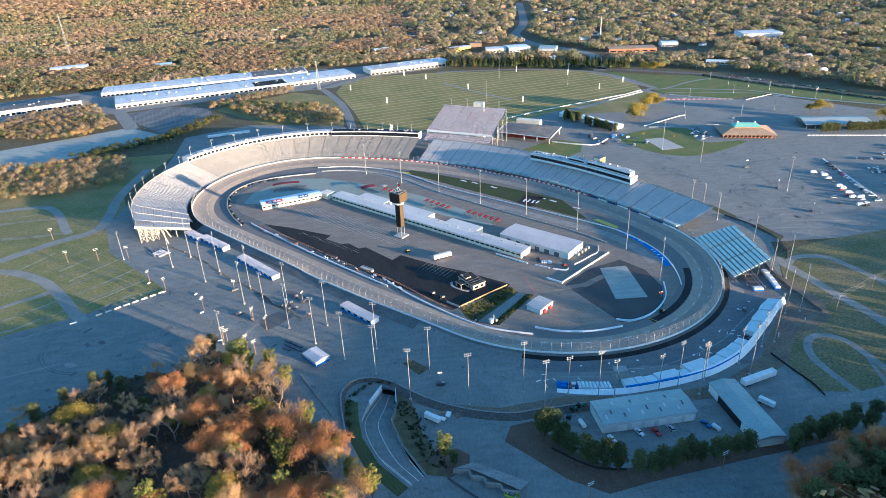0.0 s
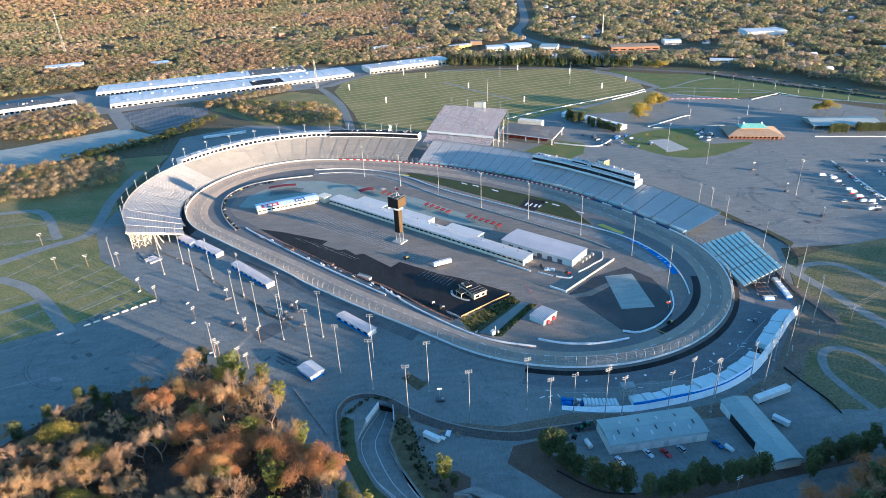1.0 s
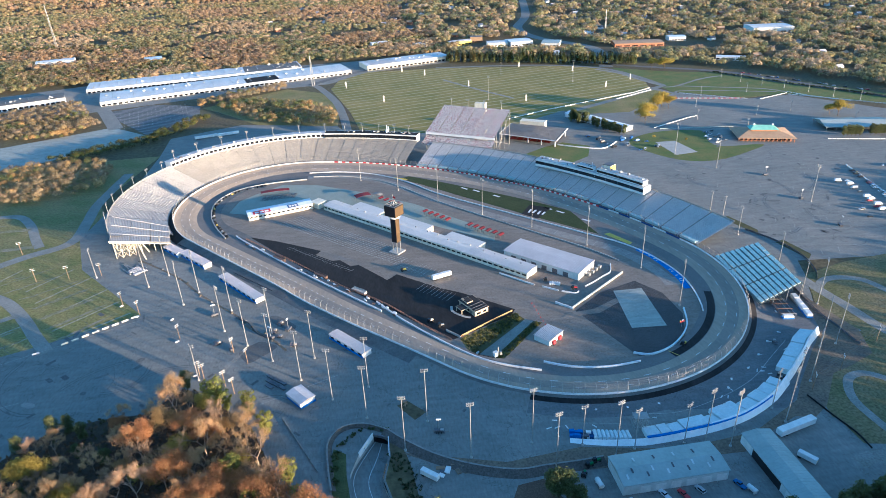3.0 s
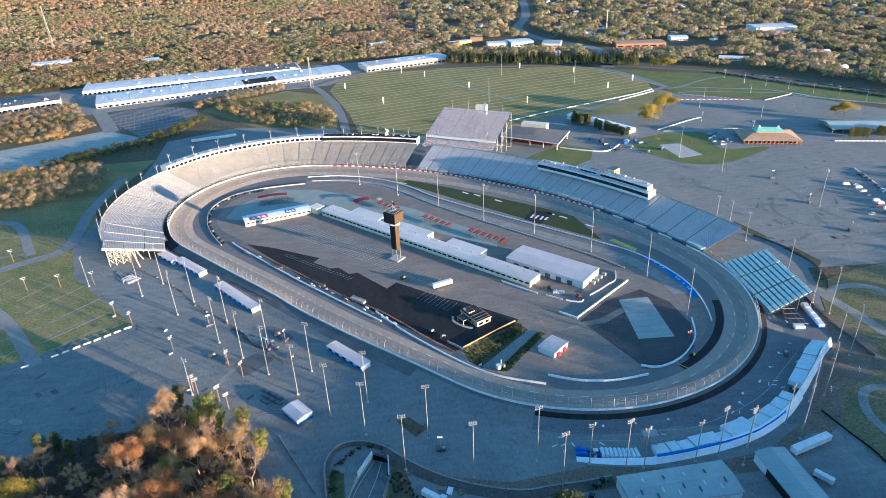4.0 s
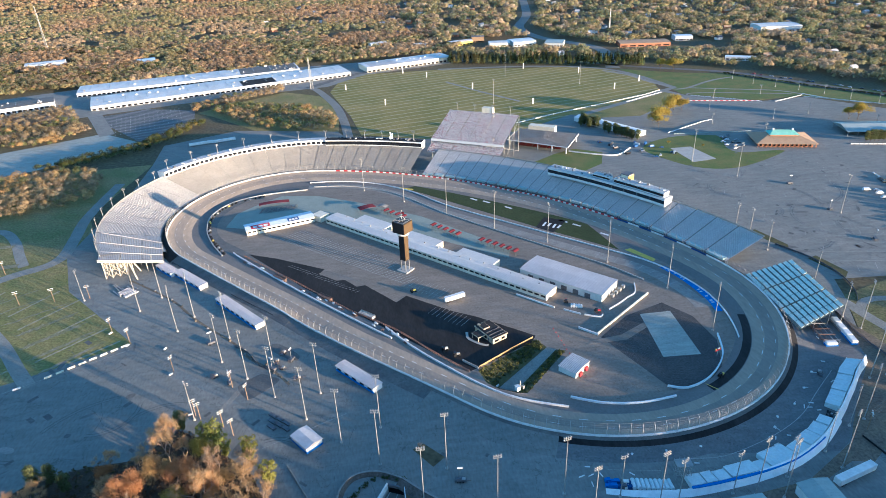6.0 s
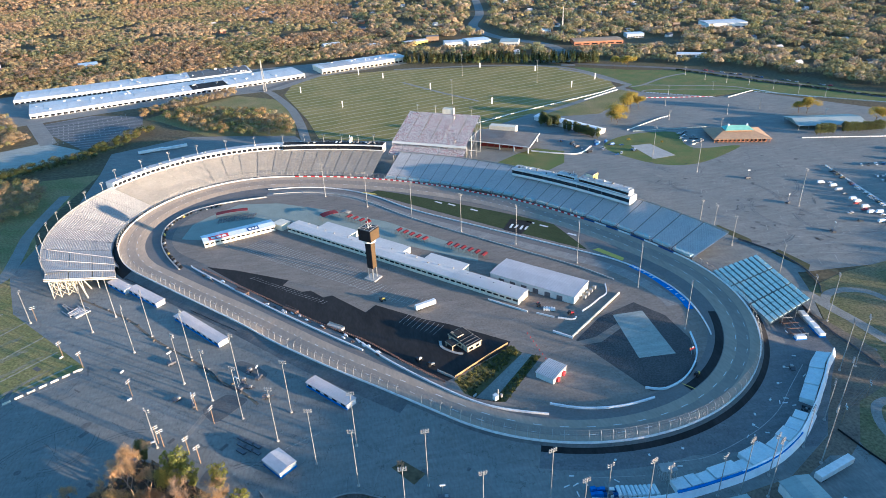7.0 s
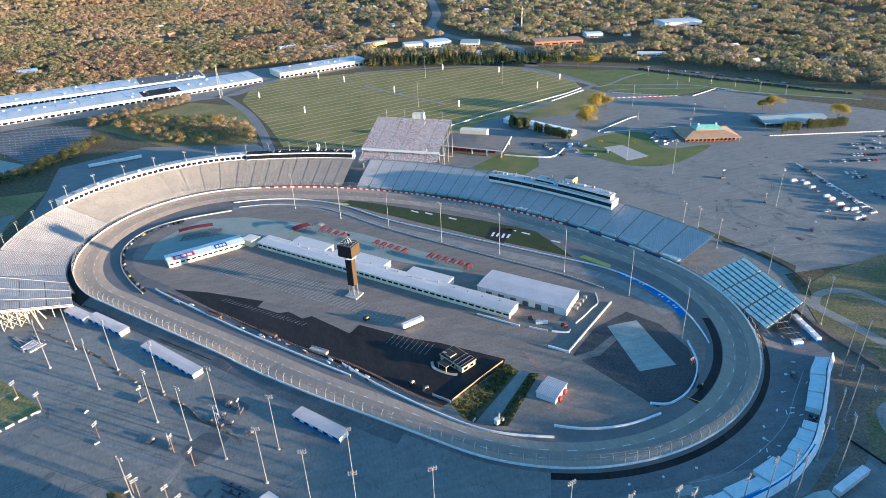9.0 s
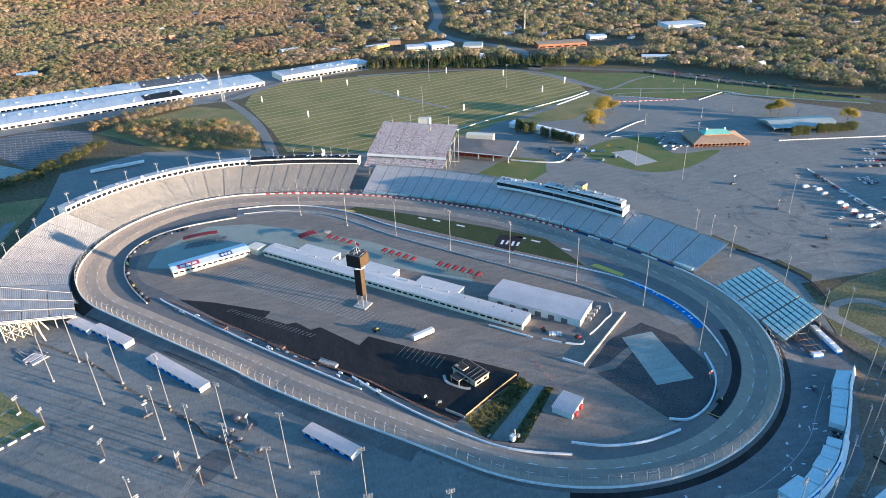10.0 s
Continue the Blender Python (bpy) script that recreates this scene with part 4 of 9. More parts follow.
# blue-green covered stand
teal = empty("covered_grandstand")
tagged(teal, "stand of nine rows under blue green tarpaulin", "grandstand")
fa, fb, ba, bb = Vector((244, 357)), Vector((242, 293)), Vector((275, 356)), Vector((271, 299))
def tilted_board(name, a, b, c, d, z0, z1, thick, material, parent):
    """A thick board over the quad a b c d, its edge ab at z0 and cd at z1."""
    lo = [(a.x, a.y, z0), (b.x, b.y, z0), (c.x, c.y, z1), (d.x, d.y, z1)]
    v = lo + [(p[0], p[1], p[2] - thick) for p in lo]
    return mesh_from(name, v, [(0, 1, 2, 3), (7, 6, 5, 4), (0, 4, 5, 1), (1, 5, 6, 2), (2, 6, 7, 3), (3, 7, 4, 0)], material, parent)


for i in range(3):
    s0, s1 = (i + 0.02) / 3, (i + 0.98) / 3
    seat_section("row_block", fa.lerp(fb, s0), fa.lerp(fb, s1), ba.lerp(bb, s0), ba.lerp(bb, s1), 2.6, 11.4, 9, TEALDARK, teal, 0.1, 0.4)
    for r in range(9):
        for k in range(3):
            t0, t1 = s0 + (s1 - s0) * (k + 0.04) / 3, s0 + (s1 - s0) * (k + 0.96) / 3
            f0, f1, b0, b1 = fa.lerp(fb, t0), fa.lerp(fb, t1), ba.lerp(bb, t0), ba.lerp(bb, t1)
            u0, u1 = (r + 0.12) / 9, (r + 0.72) / 9
            z = 2.9 + 8.8 * r / 9
            tilted_board("seat_cover", f0.lerp(b0, u0), f1.lerp(b1, u0), f1.lerp(b1, u1), f0.lerp(b0, u1), z + 0.5, z + 1.25, 0.35, TEAL, teal)
# small bleachers beside it
RUSTSTEEL = mat("rusty_brown_steel", (0.16, 0.10, 0.075), 0.8, (0.11, 0.075, 0.06), 0.5, 0.8, 2.0, 0.2)
frame_b = empty("bleacher_frame", pose(254, 292, 0.1, 0, 0, 82))
tagged(frame_b, "rusty open bleacher frame with a pale end cover", "bleachers")
for i in range(9):
    bm = bmesh.new()
    box(bm, -11 + i * 2.75, 0, 0.6 + 1.4 * (i % 2 == 0), 0.35, 9.5, 0.3)
    bar(bm, (-11 + i * 2.75, -4.4, 0), (-11 + i * 2.75, -4.4, 1.6), 0.12)
    bar(bm, (-11 + i * 2.75, 4.4, 0), (-11 + i * 2.75, 4.4, 2.4), 0.12)
    part("joist", bm, RUSTSTEEL if i % 3 else STEEL, frame_b)
for y in (-4.6, -1.6, 1.6, 4.6):
    bm = bmesh.new()
    box(bm, 0, y, 1.5 + 0.12 * y, 23, 0.35, 0.3)
    part("rail", bm, STEEL if y < 0 else RUSTSTEEL, frame_b)
bm = bmesh.new()
box(bm, -12.6, 1.0, 0, 3.0, 6.6, 2.2)
bmesh.ops.bevel(bm, geom=bm.edges[:], offset=0.5, segments=2, affect="EDGES")
part("end_cover", bm, WHITE, frame_b, "white end cover")
bm = bmesh.new()
box(bm, -12.6, 1.0, 0, 3.1, 6.7, 0.8)
part("end_base", bm, BLUE, frame_b, "blue base band")
cov_b = empty("covered_bleacher_block", pose(266, 289.5, 0.1, 0, 0, 80))
tagged(cov_b, "long white covered bleacher block with a blue base", "bleachers")
for i in range(4):
    bm = bmesh.new()
    box(bm, -9.3 + i * 6.2, 0, 0.8, 6.0, 3.8, 1.9 + 0.15 * (i % 2))
    bmesh.ops.bevel(bm, geom=bm.edges[:], offset=0.4, segments=2, affect="EDGES")
    part("cover", bm, WHITE, cov_b)
    bm = bmesh.new()
    box(bm, -9.3 + i * 6.2, 0, 0, 6.0, 3.6, 1.2)
    part("base", bm, BLUE if i < 2 else STEEL, cov_b, "blue base" if i < 2 else "")
for i in range(8):
    for s in (0.3, 0.65, 1.0):
        p = fa.lerp(fb, i / 7).lerp(ba.lerp(bb, i / 7), s)
        bm = bmesh.new()
        bar(bm, (p.x, p.y, 0), (p.x, p.y, 3 + 9 * s), 0.22)
        part("leg", bm, STEEL, teal)

# low bleachers under white covers outside the turn
low = empty("covered_bleachers")
tagged(low, "curved low bleachers under white covers with a blue stripe", "bleachers")


def low_off(d):
    return float(np.interp(d, [-72, -64, -60, -54, -50, -47, -43, -39, -36.5], [28.5, 32, 31.6, 33, 32.3, 30.6, 30.2, 32.2, 37]))


def screen(name, d0, d1, in0, in1, z0, z1, flare, material, label, taper=0.0):
    """A leaning screen wall along the back of the bleachers, with a flared foot."""
    verts, faces = [], []
    k = max(2, int((d1 - d0) / 1.0))
    for i in range(k + 1):
        d = d0 + (d1 - d0) * i / k
        top = z0 + (z1 - z0) * min(1.0, (1 - taper) + taper * i / k * 1.6)
        o = low_off(d)
        for off, z in ((in0, z0), (in0, top), (in1, top), (in1 + flare, z0)):
            p = on_oval(d, o + off)
            verts.append((p.x, p.y, z))
    for i in range(k):
        for j in range(4):
            a, b = 4 * i + j, 4 * i + (j + 1) % 4
            faces.append((a, b, b + 4, a + 4))
    faces += [(3, 2, 1, 0), tuple(4 * k + j for j in range(4))]
    return mesh_from(name, verts, faces, material, low, label)


SCREENWHITE = mat("white_vinyl_screen", (0.84, 0.84, 0.82), 0.6, (0.74, 0.74, 0.72), 0.3, 0.7, 1.0, 0.05)
COVER = mat("pale_stretched_cover", (0.62, 0.66, 0.66), 0.55, (0.52, 0.57, 0.58), 0.25, 0.8, 1.2, 0.08)
screen("back_screen", -69.9, -46.5, -0.5, 0.0, 0.0, 4.0, 2.4, SCREENWHITE, "white screen wall", 0.85)
screen("back_screen", -46.5, -36.5, -0.5, 0.0, 0.0, 5.0, 1.6, SCREENWHITE, "tall white screen wall")
screen("stripe", -63.5, -50.0, -0.3, 0.75, 2.85, 3.45, 0.0, BLUE, "blue stripe along the wall top")
g = random.Random(4)
for d0, d1, dp, h in ((-63.4, -62.2, 6.5, 3.0), (-62.1, -61.2, 6.5, 3.1), (-61.1, -60.0, 6.0, 2.8), (-59.9, -57.4, 6.8, 3.2), (-57.3, -56.4, 5.6, 2.8), (-56.3, -53.6, 8.6, 3.3), (-53.4, -51.8, 6.2, 3.0), (-51.7, -50.2, 6.8, 3.4),
                      (-50.1, -48.6, 6.4, 3.3), (-48.5, -47.4, 5.6, 3.7), (-45.4, -43.0, 6.4, 3.6), (-42.9, -40.2, 6.6, 3.9), (-40.1, -37.2, 6.8, 4.2)):
    ds = [d0 + (d1 - d0) * i / 3 for i in range(4)]
    bm = bmesh.new()
    prism(bm, [on_oval(d, low_off(d) - 1.0 - dp) for d in ds] + [on_oval(d, low_off(d) - 1.0) for d in ds[::-1]], 0.1, h)
    for v in bm.verts:
        if v.co.z > 1 and min((Vector(v.co.xy) - on_oval(d, low_off(d) - 1.0 - dp).to_2d()).length for d in ds) < 0.05:
            v.co.z -= 0.9
    cover = part("cover", bm, COVER, low, "pale stretched cover")
    for u in (0.33, 0.66, 1.0):
        if d1 - d0 < 1.2 and u < 1:
            continue
        d = d0 + (d1 - d0) * u - 0.05
        a, b = on_oval(d, low_off(d) - 1.1), on_oval(d, low_off(d) - 0.9 - dp)
        bm = bmesh.new()
        bar(bm, (a.x, a.y, h + 0.03), (b.x, b.y, h - 0.87), 0.09, 4)
        part("seam", bm, WHITE, cover)
    a, b = on_oval(d0, low_off(d0) - 1.0 - dp, h - 0.9), on_oval(d1, low_off(d1) - 1.0 - dp, h - 0.9)
    bm = bmesh.new()
    bar(bm, a, b, 0.14, 4)
    part("front_edge", bm, WHITE, cover)
# stored seating and a ribbed white cover at the low end
for i in range(16):
    d = -69.7 + (i % 8) * 0.24
    p = on_oval(d, low_off(d) - 2.2 - 2.4 * (i // 8))
    bm = bmesh.new()
    box(bm, p.x, p.y, 0.1, 2.3, 1.5, 1.2 + 0.4 * (i % 3), g.uniform(-12, 12) - 5)
    part("stored_seating", bm, BLUE if i % 8 < 4 else (NAVY, GREYSTEEL, WHITE, NAVY)[i % 4], low, "stored blue seating frame")
for i in range(9):
    d = -67.7 + i * 0.36
    a, b = on_oval(d, low_off(d) - 1.2), on_oval(d, low_off(d) - 6.6)
    bm = bmesh.new()
    bar(bm, (a.x, a.y, 1.3), (b.x, b.y, 1.0), 0.95, 8)
    part("rolled_cover", bm, COVER, low, "rolled white cover")
for i in range(14):
    p = on_oval(-46.4 + g.uniform(-0.5, 0.5), low_off(-46.4) - g.uniform(1.5, 5.5))
    bm = bmesh.new()
    bmesh.ops.create_cone(bm, cap_ends=True, segments=10, radius1=0.5, radius2=0.5, depth=0.35, matrix=pose(p.x, p.y, 0.3 + 0.25 * (i % 3), g.uniform(-20, 20), g.uniform(-20, 20)))
    tagged(part("loose_tyre", bm, BLACK), "black loose tyre on dark asphalt", "tyre", "heap of tyres")

# ---- scoring tower ----
def make_tower():
    tw = empty("scoring_tower", pose(20, 411, 0, 0, 0, -42))
    tagged(tw, "tall four sided scoring tower with black screens", "tower")
    bm = bmesh.new()
    box(bm, 0, 0, 0, 9, 9, 1.0)
    part("plinth", bm, CONCRETE, tw)
    for sx in (-2, 2):
        for sy in (-2, 2):
            bm = bmesh.new()
            bar(bm, (sx, sy, 1), (sx, sy, 9.2), 0.3)
            part("leg", bm, STEEL, tw)
    bm = bmesh.new()
    box(bm, 0, 0, 9, 4.6, 4.6, 20)
    part("shaft", bm, BLACK, tw)
    bm = bmesh.new()
    box(bm, 2.4, 0, 9, 0.2, 4.2, 20)
    part("side_panel", bm, GOLD, tw, "ochre brown panel")
    bm = bmesh.new()
    bmesh.ops.create_cone(bm, cap_ends=True, segments=20, radius1=4.2, radius2=4.2, depth=2.0, matrix=Matrix.Translation((0, 0, 30)))
    part("collar", bm, WHITE, tw)
    bm = bmesh.new()
    box(bm, 0, 0, 31, 10, 10, 8)
    part("head", bm, BLACK, tw)
    bm = bmesh.new()
    box(bm, 5.05, 0, 31.3, 0.2, 9.4, 7.4)
    part("screen", bm, GOLD, tw, "ochre brown screen")
    bm = bmesh.new()
    bar(bm, (0, 0, 39), (0, 0, 47), 0.12)
    part("flag_pole", bm, WHITE, tw)
    bm = bmesh.new()
    for a, b in (((-4.6, -4.6), (4.6, -4.6)), ((4.6, -4.6), (4.6, 4.6)), ((4.6, 4.6), (-4.6, 4.6)), ((-4.6, 4.6), (-4.6, -4.6)), ((-4.6, 0), (4.6, 0)), ((0, -4.6), (0, 4.6)), ((-4.6, -4.6), (4.6, 4.6))):
        bar(bm, (*a, 39.5), (*b, 39.5), 0.14)
        bar(bm, (*a, 39.0), (*a, 39.5), 0.14)
    part("roof_truss", bm, STEEL, tw, "pale steel roof truss")
    bm = bmesh.new()
    for sx, sy in ((-1.6, -1.6), (1.6, -1.6), (1.6, 1.6), (-1.6, 1.6)):
        bar(bm, (sx, sy, 39), (sx * 0.3, sy * 0.3, 42.5), 0.13)
    bar(bm, (0, 0, 39), (0, 0, 46), 0.12)
    part("mast", bm, SHEDWALL, tw, "white mast on four struts")
    bm = bmesh.new()
    v = [bm.verts.new((0.1 + 0.45 * i, 0.15 * math.sin(i * 1.3), z)) for i in range(6) for z in (44.2, 45.8)]
    for i in range(5):
        bm.faces.new((v[2 * i], v[2 * i + 2], v[2 * i + 3], v[2 * i + 1]))
    bmesh.ops.solidify(bm, geom=bm.faces[:], thickness=0.04)
    part("flag", bm, REDPAINT, tw, "small red and white flag")
    return tw


make_tower()


# ---- infield buildings ----
def hall(name, label, category, a, b, depth, eave, ridge, wallm, roofm, windows=0, win=(1.4, 1.2, 1.6), kind="gable"):
    """A hall whose near wall runs from a to b, its depth to the left of that way."""
    a, b = Vector(a), Vector(b)
    length = (b - a).length
    ang = math.degrees(math.atan2(b.y - a.y, b.x - a.x))
    c = (a + b) / 2
    base = pose(c.x, c.y, 0, 0, 0, ang) @ pose(0, depth / 2, 0)
    h = empty(name, base)
    tagged(h, label, category)
    bm = bmesh.new()
    box(bm, 0, 0, 0, length, depth, eave)
    part("wall", bm, wallm, h)
    bm = bmesh.new()
    gable(bm, length, depth, eave + 0.3, ridge + 0.3)
    part("roof", bm, roofm, h)
    for i in range(windows):
        x = -length / 2 + length * (i + 0.5) / windows
        bm = bmesh.new()
        box(bm, x, -depth / 2, win[0], length / windows * 0.72, 0.16, win[1])
        part("window", bm, GLASS, h)
    return h


hall("garage_building", "long white garage building with strip windows and curved metal roof", "building", (-40, 503), (107, 353), 13, 4.6, 5.3, CREAM, ROOFCREAM, 44, (2.2, 1.3))
hall("garage_wing", "white building wing with red and blue roof signs", "building", (-103, 491), (-50, 508), 13, 4.6, 5.4, CREAM, PALEBLUE, 14, (2.2, 1.2))
hall("inspection_building", "grey metal garage with ribbed roof", "building", (98, 388), (141, 345), 23, 5.4, 6.1, SHEDWALL, METALROOF, 0)
hall("metal_shed", "small white metal shed with red doors", "shed", (95, 283), (102, 275), 14, 3.4, 4.0, SHEDWALL, METALROOF)
kiosk = empty("kiosk", pose(65, 322.6, 0.1, 0, 0, -62))
tagged(kiosk, "flat roofed beige kiosk with porch on black asphalt", "building")
TANWALL = mat("tan_render_wall", (0.46, 0.37, 0.25), 0.8, (0.38, 0.305, 0.21), 0.3, 0.6, 1.5, 0.08)
ROOFDARK = mat("dark_felt_roof", (0.03, 0.028, 0.027), 0.9, (0.055, 0.05, 0.046), 0.3, 0.8, 1.5, 0.2, spec=0.15)
for nm, x, y, z, sx, sy, sz, m in (("wall", 0, 0, 0, 17, 10.4, 3.5, TANWALL), ("fascia", 0, 0, 3.5, 17.8, 11.2, 0.5, TANWALL), ("roof", 0, 0, 4.0, 17.2, 10.6, 0.1, ROOFDARK), ("porch_fascia", -1.5, -8.2, 3.0, 6.6, 5.2, 0.45, TANWALL),
                                   ("porch_roof", -1.5, -8.2, 3.45, 6.1, 4.7, 0.08, ROOFDARK), ("upper_wall", -4.6, -1.6, 4.0, 5.6, 4.6, 0.8, TANWALL), ("upper_roof", -4.6, -1.6, 4.8, 5.2, 4.2, 0.08, ROOFDARK), ("roof_hatch", -7.2, -3.2, 4.1, 2.2, 1.4, 0.8, TANWALL),
                                   ("window", 8.52, -2.4, 1.0, 0.1, 3.0, 1.5, GLASS), ("window", 8.52, 2.4, 1.0, 0.1, 2.4, 1.5, GLASS), ("door", 4.2, -5.22, 0.1, 1.3, 0.1, 2.3, GREYSTEEL), ("window", 1.0, -5.22, 1.0, 3.2, 0.1, 1.6, GLASS),
                                   ("roof_beam", 1.5, 0, 4.1, 0.25, 10.4, 0.18, GREYSTEEL), ("roof_beam", 4.5, 0, 4.1, 0.25, 10.4, 0.18, GREYSTEEL), ("roof_beam", 7.2, 0, 4.1, 0.25, 10.4, 0.18, GREYSTEEL)):
    bm = bmesh.new()
    box(bm, x, y, z, sx, sy, sz)
    part(nm, bm, m, kiosk)
for sx in (-4.4, 1.4):
    bm = bmesh.new()
    box(bm, sx, -10.4, 0, 0.4, 0.4, 3.0)
    part("porch_post", bm, TANWALL, kiosk)
tagged(wall_line("kerb", [(p.x, p.y, 0.1) for p in smooth([(51.2, 327.3), (51, 322), (53.6, 318), (58, 314), (61.6, 312.3)], 5)], 1.6, 0.25, CONCRETE), "pale curved concrete kerb in front of the kiosk", "kerb", kind="structure")
hall("maintenance_shed", "long pale metal maintenance building with roller doors", "building", (105, 166), (153, 168), 17, 5.6, 6.8, SHEDWALL, TEALROOF)
hall("open_shed", "open fronted metal storage shed", "building", (170, 188), (172, 146), 14, 5.0, 6.4, SHEDWALL, TEALROOF)
hall("small_hut", "small white hut with blue base", "hut", (-46, 253), (-38, 243), 9, 3.2, 4.0, WHITE, METALROOF)
for a, b in (((-162, 447), (-148, 432)), ((-146, 434), (-123, 409)), ((-108, 390), (-77, 353)), ((-26, 304), (-6, 281))):
    hall("concession_trailer", "long white concession unit with blue front", "trailer", a, b, 6.5, 3.2, 3.5, WHITE, METALROOF)

# ---- buildings beyond ----
hall("warehouse", "very long white warehouse with loading doors", "warehouse", (-445, 1050), (-112, 1135), 58, 6.0, 6.6, WHITE, ROOFWHITE, 50, (0.3, 2.6))
hall("warehouse", "long white warehouse with loading doors", "warehouse", (-390, 955), (-25, 1080), 66, 6.0, 6.6, WHITE, ROOFWHITE, 50, (0.3, 2.6))
hall("warehouse", "dark roofed white warehouse", "warehouse", (-570, 945), (-455, 995), 40, 8, 8.6, WHITE, ASPHALT_DARK, 18, (0.3, 3.0))
hall("warehouse", "cream warehouse with white roof", "warehouse", (3, 1095), (150, 1145), 46, 8, 8.6, CREAM, ROOFWHITE, 20, (0.3, 3.0))
hall("low_building", "low white building with pale blue roof", "building", (246, 739), (292, 660), 16, 4.5, 6.0, WHITE, PALEBLUE)


for wh, x0, x1, y0, y1, m_, lab in (("warehouse", 75, 170, -27, 27, ASPHALT_DARK, "dark grey roof section"), ("warehouse.001", 20, 72, -31, 4, ASPHALT_BLACK, "black roof section"), ("warehouse.003", -70, -20, -20, 20, ROOFGREY, "weathered grey roof section")):
    wo = bpy.data.objects[wh]
    deep = {"warehouse": 29.4, "warehouse.001": 33.4, "warehouse.003": 23.4}[wh]
    bm = bmesh.new()
    v = [bm.verts.new((x, y, (8.9 if wh == "warehouse.003" else 6.9) + 0.05 - 0.6 * abs(y) / deep)) for x, y in ((x0, y0), (x1, y0), (x1, 0), (x0, 0), (x1, y1), (x0, y1))]
    bm.faces.new((v[0], v[1], v[2], v[3]))
    bm.faces.new((v[3], v[2], v[4], v[5]))
    part("roof_section", bm, m_, wo, lab)
wh_rng = random.Random(15)
for wh, half, deep, top in (("warehouse", 168, 24, 6.6), ("warehouse.001", 190, 28, 6.6), ("warehouse.002", 58, 16, 8.6), ("warehouse.003", 72, 18, 8.6)):
    wo = bpy.data.objects[wh]
    for i in range(int(half / 8)):
        bm = bmesh.new()
        box(bm, wh_rng.uniform(-half, half), wh_rng.uniform(-deep, deep), top - 0.2, wh_rng.uniform(1.5, 3.5), wh_rng.uniform(1.5, 3), 1.5)
        part("roof_unit", bm, STEEL if i % 2 else WHITE, wo, "small roof unit")
    for i in range(int(half / 14)):
        bm = bmesh.new()
        box(bm, -half + 2 * half * (i + 0.5) / int(half / 14), 0, top + 0.28, 0.5, deep * 1.3, 0.14)
        part("roof_joint", bm, ROOFGREY, wo, "grey roof joint")

# ---- light poles ----
def make_pole(height, lamps, label, name="light_pole"):
    pl = empty(name)
    tagged(pl, label, "light pole", "light poles")
    bm = bmesh.new()
    bmesh.ops.create_cone(bm, cap_ends=True, segments=8, radius1=0.27, radius2=0.15, depth=height, matrix=Matrix.Translation((0, 0, height / 2)))
    part("shaft", bm, STEEL, pl)
    bm = bmesh.new()
    bmesh.ops.create_cone(bm, cap_ends=True, segments=8, radius1=0.7, radius2=0.7, depth=0.8, matrix=Matrix.Translation((0, 0, 0.4)))
    part("footing", bm, CONCRETE, pl)
    bm = bmesh.new()
    box(bm, 0, 0, height - 0.2, 3.6, 0.2, 0.2)
    box(bm, 0, 0, height - 1.4, 3.6, 0.2, 0.2)
    part("crossarm", bm, STEEL, pl)
    for i in range(lamps):
        bm = bmesh.new()
        x, z = -1.5 + 3.0 * (i % (lamps // 2)) / max(1, lamps // 2 - 1), height - (0.1 if i < lamps // 2 else 1.3)
        bmesh.ops.create_cone(bm, cap_ends=True, segments=8, radius1=0.34, radius2=0.2, depth=0.5, matrix=Matrix.Translation((x, 0.4, z)) @ pose(0, 0, 0, 65))
        part("floodlight", bm, STEEL, pl)
    return pl


POLES = [(-126, 360), (-119, 375), (-92, 347), (-92, 323), (-75, 305), (-62, 316), (-58, 287), (-34, 286), (-40, 267), (-22, 248), (-3, 255), (-4, 231), (14, 206), (26, 224), (-147, 404), (-157, 389),
         (74, 202), (81, 185), (110, 188), (153, 189), (164, 186), (198, 197), (278, 291), (262, 251), (194, 304), (44, 197), (228, 223), (251.8, 250), (95, 466), (130, 434), (163, 395), (189, 354),
         (336, 530), (372, 438), (315, 576), (168, 845), (311, 920), (217, 1003), (-8, 569), (27, 535), (61, 501)]
SMALL_POLES = [(171.5, 196), (218.3, 220), (120, 191), (144, 191), (197, 207), (97, 197), (276, 304), (274, 423), (281, 391), (279, 412), (285, 344), (-200, 410), (-97, 276)]
first = make_pole(32.5, 8, "tall grey steel light pole with floodlights")
first_top = make_pole(9, 2, "short floodlight post on top of a grandstand")
first_small = make_pole(24, 4, "shorter grey steel light pole")
first_low = make_pole(12, 2, "low grey light pole on the verge")
first_low.matrix_world = pose(420, 745, 0.05)
for src, places in ((first, POLES), (first_small, SMALL_POLES)):
    for i, (x, y) in enumerate(places):
        ang = math.degrees(math.atan2(MIDDLE.y - y, MIDDLE.x - x)) - 90
        m = pose(x, y, 0.05, 0, 0, ang)
        if i == 0:
            src.matrix_world = m
        else:
            copy_thing(src, m)
for i, d in enumerate(list(np.arange(166, 142, -3.4)) + list(np.arange(139, 88, -4.4))):
    p = on_oval(float(d), 49.3 if d > 141 else 53)
    m = pose(p.x, p.y, 16.0 if d > 141 else 20.7, 0, 0, math.degrees(math.atan2(*out_dir(float(d)).yx)) + 90)
    if i == 0:
        first_top.matrix_world = m
    else:
        copy_thing(first_top, m)
